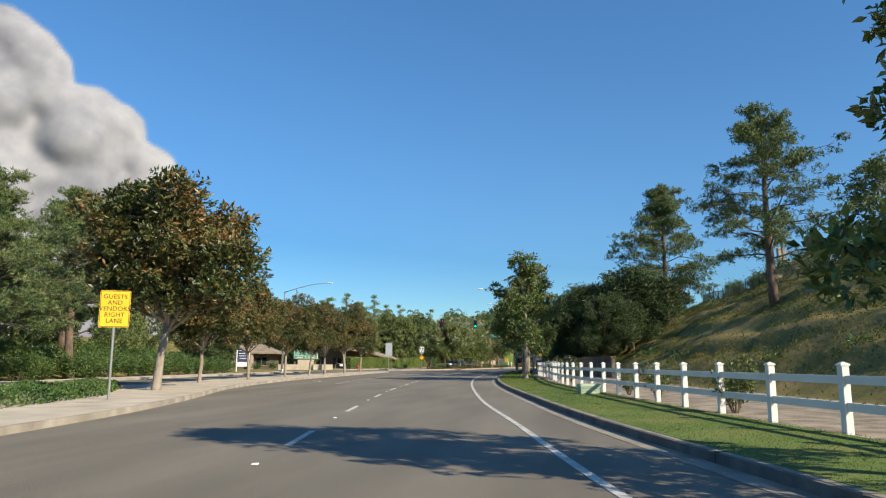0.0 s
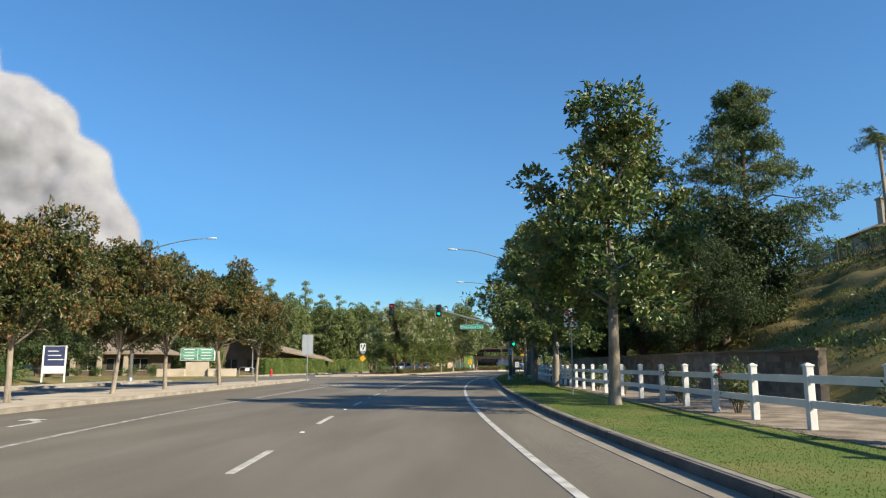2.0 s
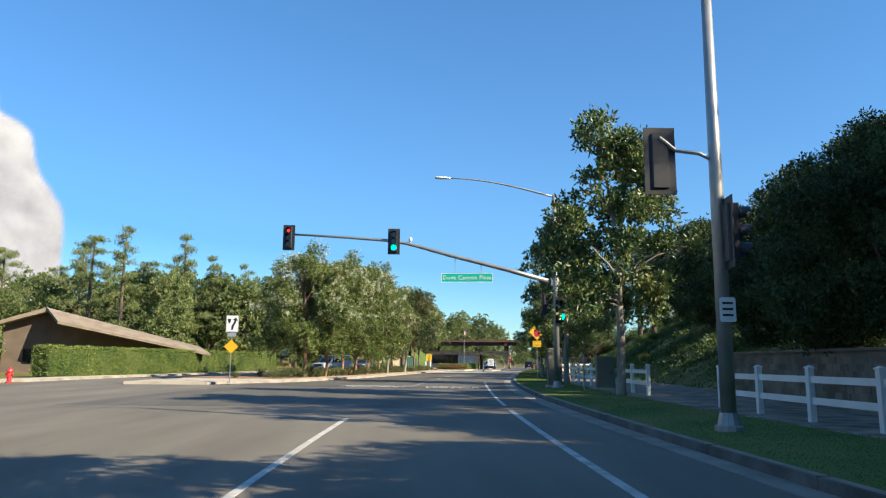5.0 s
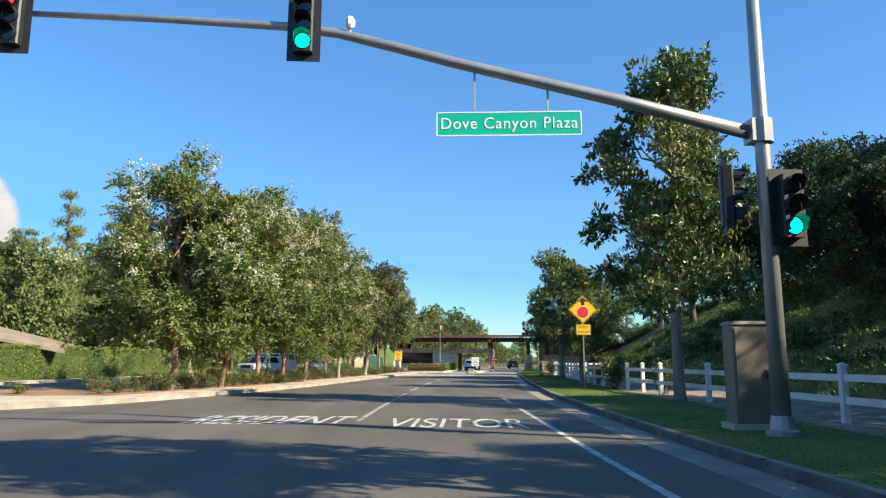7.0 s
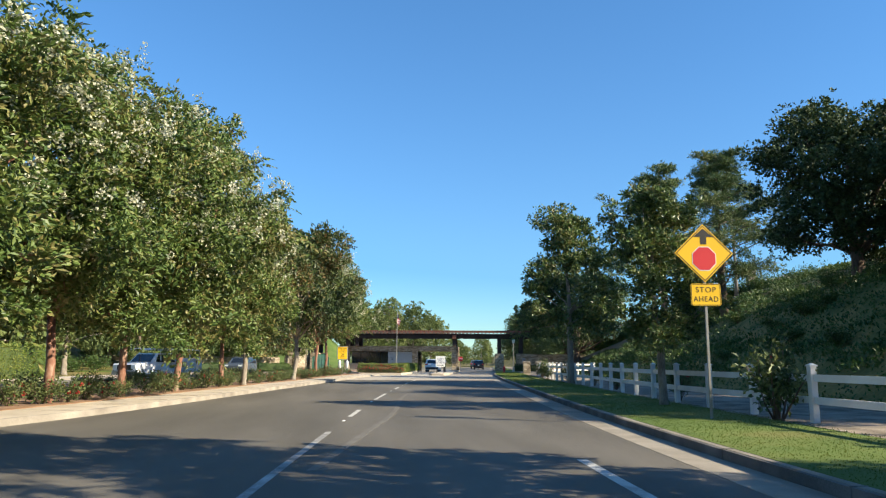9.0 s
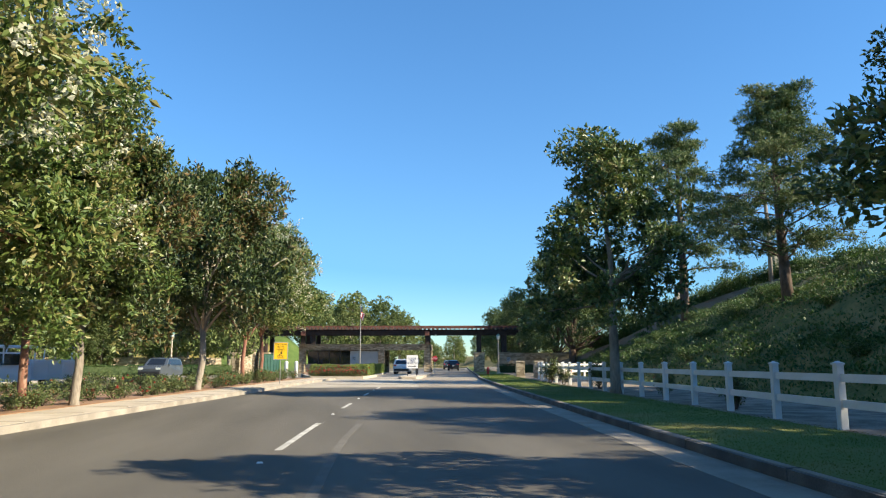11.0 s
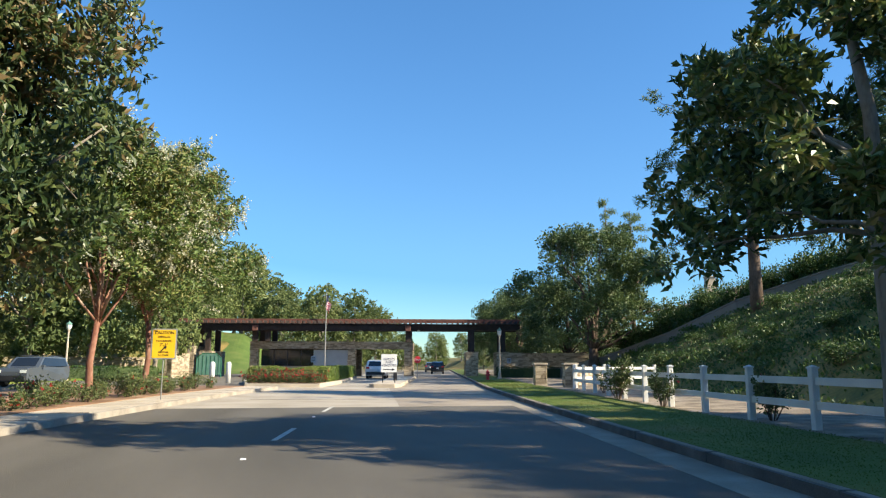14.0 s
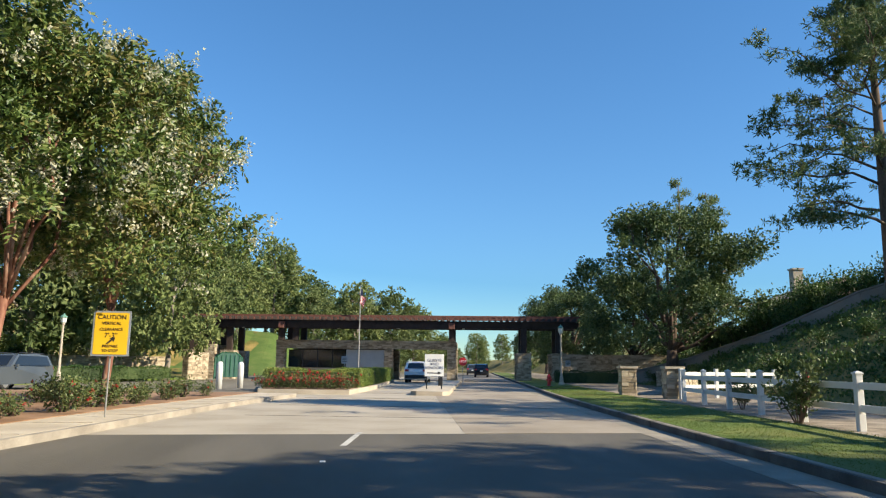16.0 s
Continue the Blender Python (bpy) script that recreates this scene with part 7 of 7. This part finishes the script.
# ---------------------------------------------------------------- ground cover
def scatter_stuff(name, label, category, pos, out, length, width, mat, seed, droop=0.0, spread=0.6):
    rng = np.random.default_rng(seed)
    v, f = leaves(pos, out, length, width, rng, droop, spread)
    tagged(new(name, raw_mesh(name, v, f, mat)), label, category, kind="stuff")


def verge_grass():
    rng = np.random.default_rng(81)
    n = 160000
    y = 14 + rng.random(n) ** 1.0 * 200
    s = rng.uniform(0.19, 3.15, n)
    pos = np.stack([EDGE(y) + s, y, 0.155 + 0.014 * s], 1)
    scatter_stuff("grass", "short green mown grass blades of the verge", "grass", pos, np.tile([0, 0, 1.0], (n, 1)), 0.021, 0.014, GRASS, 82, 0, 0.5)


def slope_cover():
    rng = np.random.default_rng(83)
    for y0, y1, n, mat, label in ((8, 118, 95000, SLOPE_LEAF, "dry golden scrub and low green cover on the hillside"), (118, 236, 95000, LEAF_IVY, "dense low ivy over the shaded hillside")):
        y = y0 + rng.random(n) * (y1 - y0)
        s = 8.3 + rng.random(n) * 22
        x = EDGE(y) + s
        patch = np.sin(s * 1.15 + 0.5 * np.sin(y * 0.16)) + 0.7 * np.sin(y * 0.21 + x * 0.3) + rng.normal(size=n) * 0.6
        keep = patch > (-0.6 if y0 < 100 else -1.2)
        x, y = x[keep], y[keep]
        z = ground_height(x, y) + rng.uniform(-0.02, 0.08, len(x)) + 0.25 * np.clip(np.sin(x * 1.9 + np.sin(y * 0.9)) * np.sin(y * 1.3 + x * 0.5), 0, 1) * rng.random(len(x)) ** 0.4
        scatter_stuff("slope_plants", label, "ground cover", np.stack([x, y, z], 1), np.tile([0, 0, 0.9], (len(x), 1)), 0.13 if y0 < 100 else 0.16, 0.065 if y0 < 100 else 0.085, mat, 84, 0, 0.8)
    # leafy mounds in drifts along the slope
    k = 4200
    cy = 14 + rng.random(k) * 211
    off_s = 9.4 + rng.random(k) * 20
    cx = EDGE(cy) + off_s
    drift = np.sin(off_s * 1.15 + 0.5 * np.sin(cy * 0.16)) + rng.normal(size=k) * 0.5
    kept = drift > np.where(cy < 118, 1.5, -0.4)
    cx, cy = cx[kept], cy[kept]
    r = rng.uniform(0.35, 0.9, len(cx))
    per = 46
    d = unit(rng.normal(size=(len(cx) * per, 3)))
    d[:, 2] = np.abs(d[:, 2])
    c = np.repeat(np.stack([cx, cy, ground_height(cx, cy) - 0.05], 1), per, 0)
    pos = c + d * np.repeat(r, per)[:, None] * np.array([0.8, 1.7, 0.55]) * rng.uniform(0.6, 1.05, (len(c), 1))
    scatter_stuff("slope_shrubs", "leafy green shrub mounds in drifts across the hillside", "ground cover", pos, d + np.array([0, 0, 0.4]), 0.19, 0.11, LEAF_IVY, 87, 0, 0.7)


def ivy_bed():
    rng = np.random.default_rng(85)
    n = 42000
    y = 8 + rng.random(n) * 35.5
    u = rng.random(n)
    x0, x1 = MED1(y) - 3.0 - np.clip((y - 36) * 0.22, 0, 3), MED1_BACK(y) - 0.2
    x = x0 + (x1 - x0) * u
    z = 0.17 + 0.42 * np.clip(np.minimum(u * 12, 1), 0, 1) * (0.75 + 0.25 * np.sin(x * 2.2) * np.sin(y * 1.7)) * rng.uniform(0.35, 1.0, n) ** 0.4
    pos = np.stack([x, y, z], 1)
    scatter_stuff("ivy", "low green ivy ground cover in the central island", "ivy", pos, np.tile([0, 0, 0.6], (n, 1)), 0.11, 0.085, LEAF_IVY, 86, 0, 0.8)


def powder_spill():
    rng = np.random.default_rng(88)
    n = 900
    u = rng.normal(size=(n, 2)) * np.array([1.15, 0.30])
    strand = rng.integers(0, 3, n)
    x = -10.9 + u[:, 0] + strand * 0.5
    y = 94.6 + u[:, 1] + 0.06 * u[:, 0] - strand * 1.25 * (strand != 1)
    a = rng.normal(size=n) * 0.25
    ln, w = rng.uniform(0.06, 0.34, n), rng.uniform(0.02, 0.07, n)
    c, s = np.cos(a), np.sin(a)
    corner = [(-1, -1), (1, -0.6), (0.8, 1), (-0.7, 0.8)]
    v = np.stack([np.stack([x + i * ln * c - j * w * s, y + i * ln * s + j * w * c, np.full(n, 0.0065) + 0.0015 * rng.random(n)], 1) for i, j in corner], 1).reshape(-1, 3)
    k = np.arange(n)[:, None] * 4
    tagged(new("powder_spill", raw_mesh("powder_spill", v, k + np.arange(4), PAINT)), "white powder dusting smeared over the asphalt", "spill", kind="stuff")


powder_spill()
verge_grass()
slope_cover()
ivy_bed()


# ---------------------------------------------------------------- smoke cloud
def smoke_cloud():
    """A far bank of billows: a relief sheet lit by the sun, thinning out at its rim."""
    rng = np.random.default_rng(91)
    az = np.linspace(-62, -22, 230)
    el = np.linspace(-0.5, 27, 150)
    A, E = np.meshgrid(az, el)
    edge_at = lambda e: np.interp(e, [0, 6, 9.7, 12, 13.2, 14.6, 15.4, 17.2, 18.4, 18.8, 21, 22.4, 22.8, 25], [-27.2, -26.7, -26.8, -28.4, -28.9, -29.1, -31.4, -31.5, -33.4, -36.6, -36.8, -39.2, -41.5, -52])
    bulge, inside = np.zeros_like(A), np.zeros_like(A)
    for count, low, high, gain in ((110, 1.2, 2.8, 0.9), (360, 0.6, 1.5, 0.9), (900, 0.3, 0.7, 0.8)):
        for k in range(count):
            e = rng.uniform(0, 24)
            r = rng.uniform(low, high)
            a = edge_at(e) - r - rng.exponential(9.0 if low > 1 else 6.0)
            d2 = (A - a) ** 2 + (E - e) ** 2
            cap = np.sqrt(np.clip(r * r - d2, 0, None))
            bulge = np.maximum(bulge, gain * cap + (0.55 * bulge if low < 2.4 else 0) * (cap > 0))
            inside = np.maximum(inside, np.clip(cap / (0.55 * r), 0, 1))
    for k in range(240):  # small heads along the rim
        e = rng.uniform(0, 23.5)
        r = rng.uniform(0.45, 1.5)
        d2 = (A - edge_at(e) + 0.8 * r) ** 2 + (E - e) ** 2
        cap = np.sqrt(np.clip(r * r - d2, 0, None))
        bulge = np.maximum(bulge, 0.6 * cap + 0.5 * bulge * (cap > 0))
        inside = np.maximum(inside, np.clip(cap / (0.6 * r), 0, 1))
    for k in range(9):
        bulge = (bulge + np.roll(bulge, 1, 0) + np.roll(bulge, -1, 0) + np.roll(bulge, 1, 1) + np.roll(bulge, -1, 1)) / 5
    for k in range(2):
        inside = (inside + np.roll(inside, 1, 0) + np.roll(inside, -1, 0) + np.roll(inside, 1, 1) + np.roll(inside, -1, 1)) / 5
    for g in (inside, bulge):
        g[:, :3] = g[:, -4:] = g[-3:] = 0
    R = 2300 - 24.0 * bulge
    a, e = np.radians(A), np.radians(E)
    v = np.stack([R * np.sin(a), R * np.cos(a), R * np.tan(e)], -1).reshape(-1, 3)
    nx = len(az)
    i, j = np.meshgrid(np.arange(nx - 1), np.arange(len(el) - 1))
    q = (j * nx + i).ravel()
    m = material("smoke", [(0.235, 0.233, 0.27), (0.325, 0.322, 0.355), (0.41, 0.405, 0.425)], 0.003, 1.0, 0, 0.02, spec=0.0, translucent=0.25)
    nt = m.node_tree
    att = nt.nodes.new("ShaderNodeAttribute")
    att.attribute_name = "cover"
    clear = nt.nodes.new("ShaderNodeBsdfTransparent")
    mix = nt.nodes.new("ShaderNodeMixShader")
    out = nt.nodes["Material Output"]
    body = out.inputs[0].links[0].from_socket
    nt.links.new(att.outputs["Fac"], mix.inputs[0])
    nt.links.new(clear.outputs[0], mix.inputs[1])
    nt.links.new(body, mix.inputs[2])
    nt.links.new(mix.outputs[0], out.inputs[0])
    me = raw_mesh("smoke_cloud", v, np.stack([q, q + 1, q + nx + 1, q + nx], 1), m)
    me.polygons.foreach_set("use_smooth", [True] * len(me.polygons))
    cover = me.attributes.new("cover", "FLOAT", "POINT")
    cover.data.foreach_set("value", np.clip(inside * 1.9 - 0.1, 0, 1).astype(np.float32).ravel())
    tagged(new("smoke_cloud", me), "billowing pale grey smoke cloud in the far sky", "backdrop", kind="structure")


smoke_cloud()
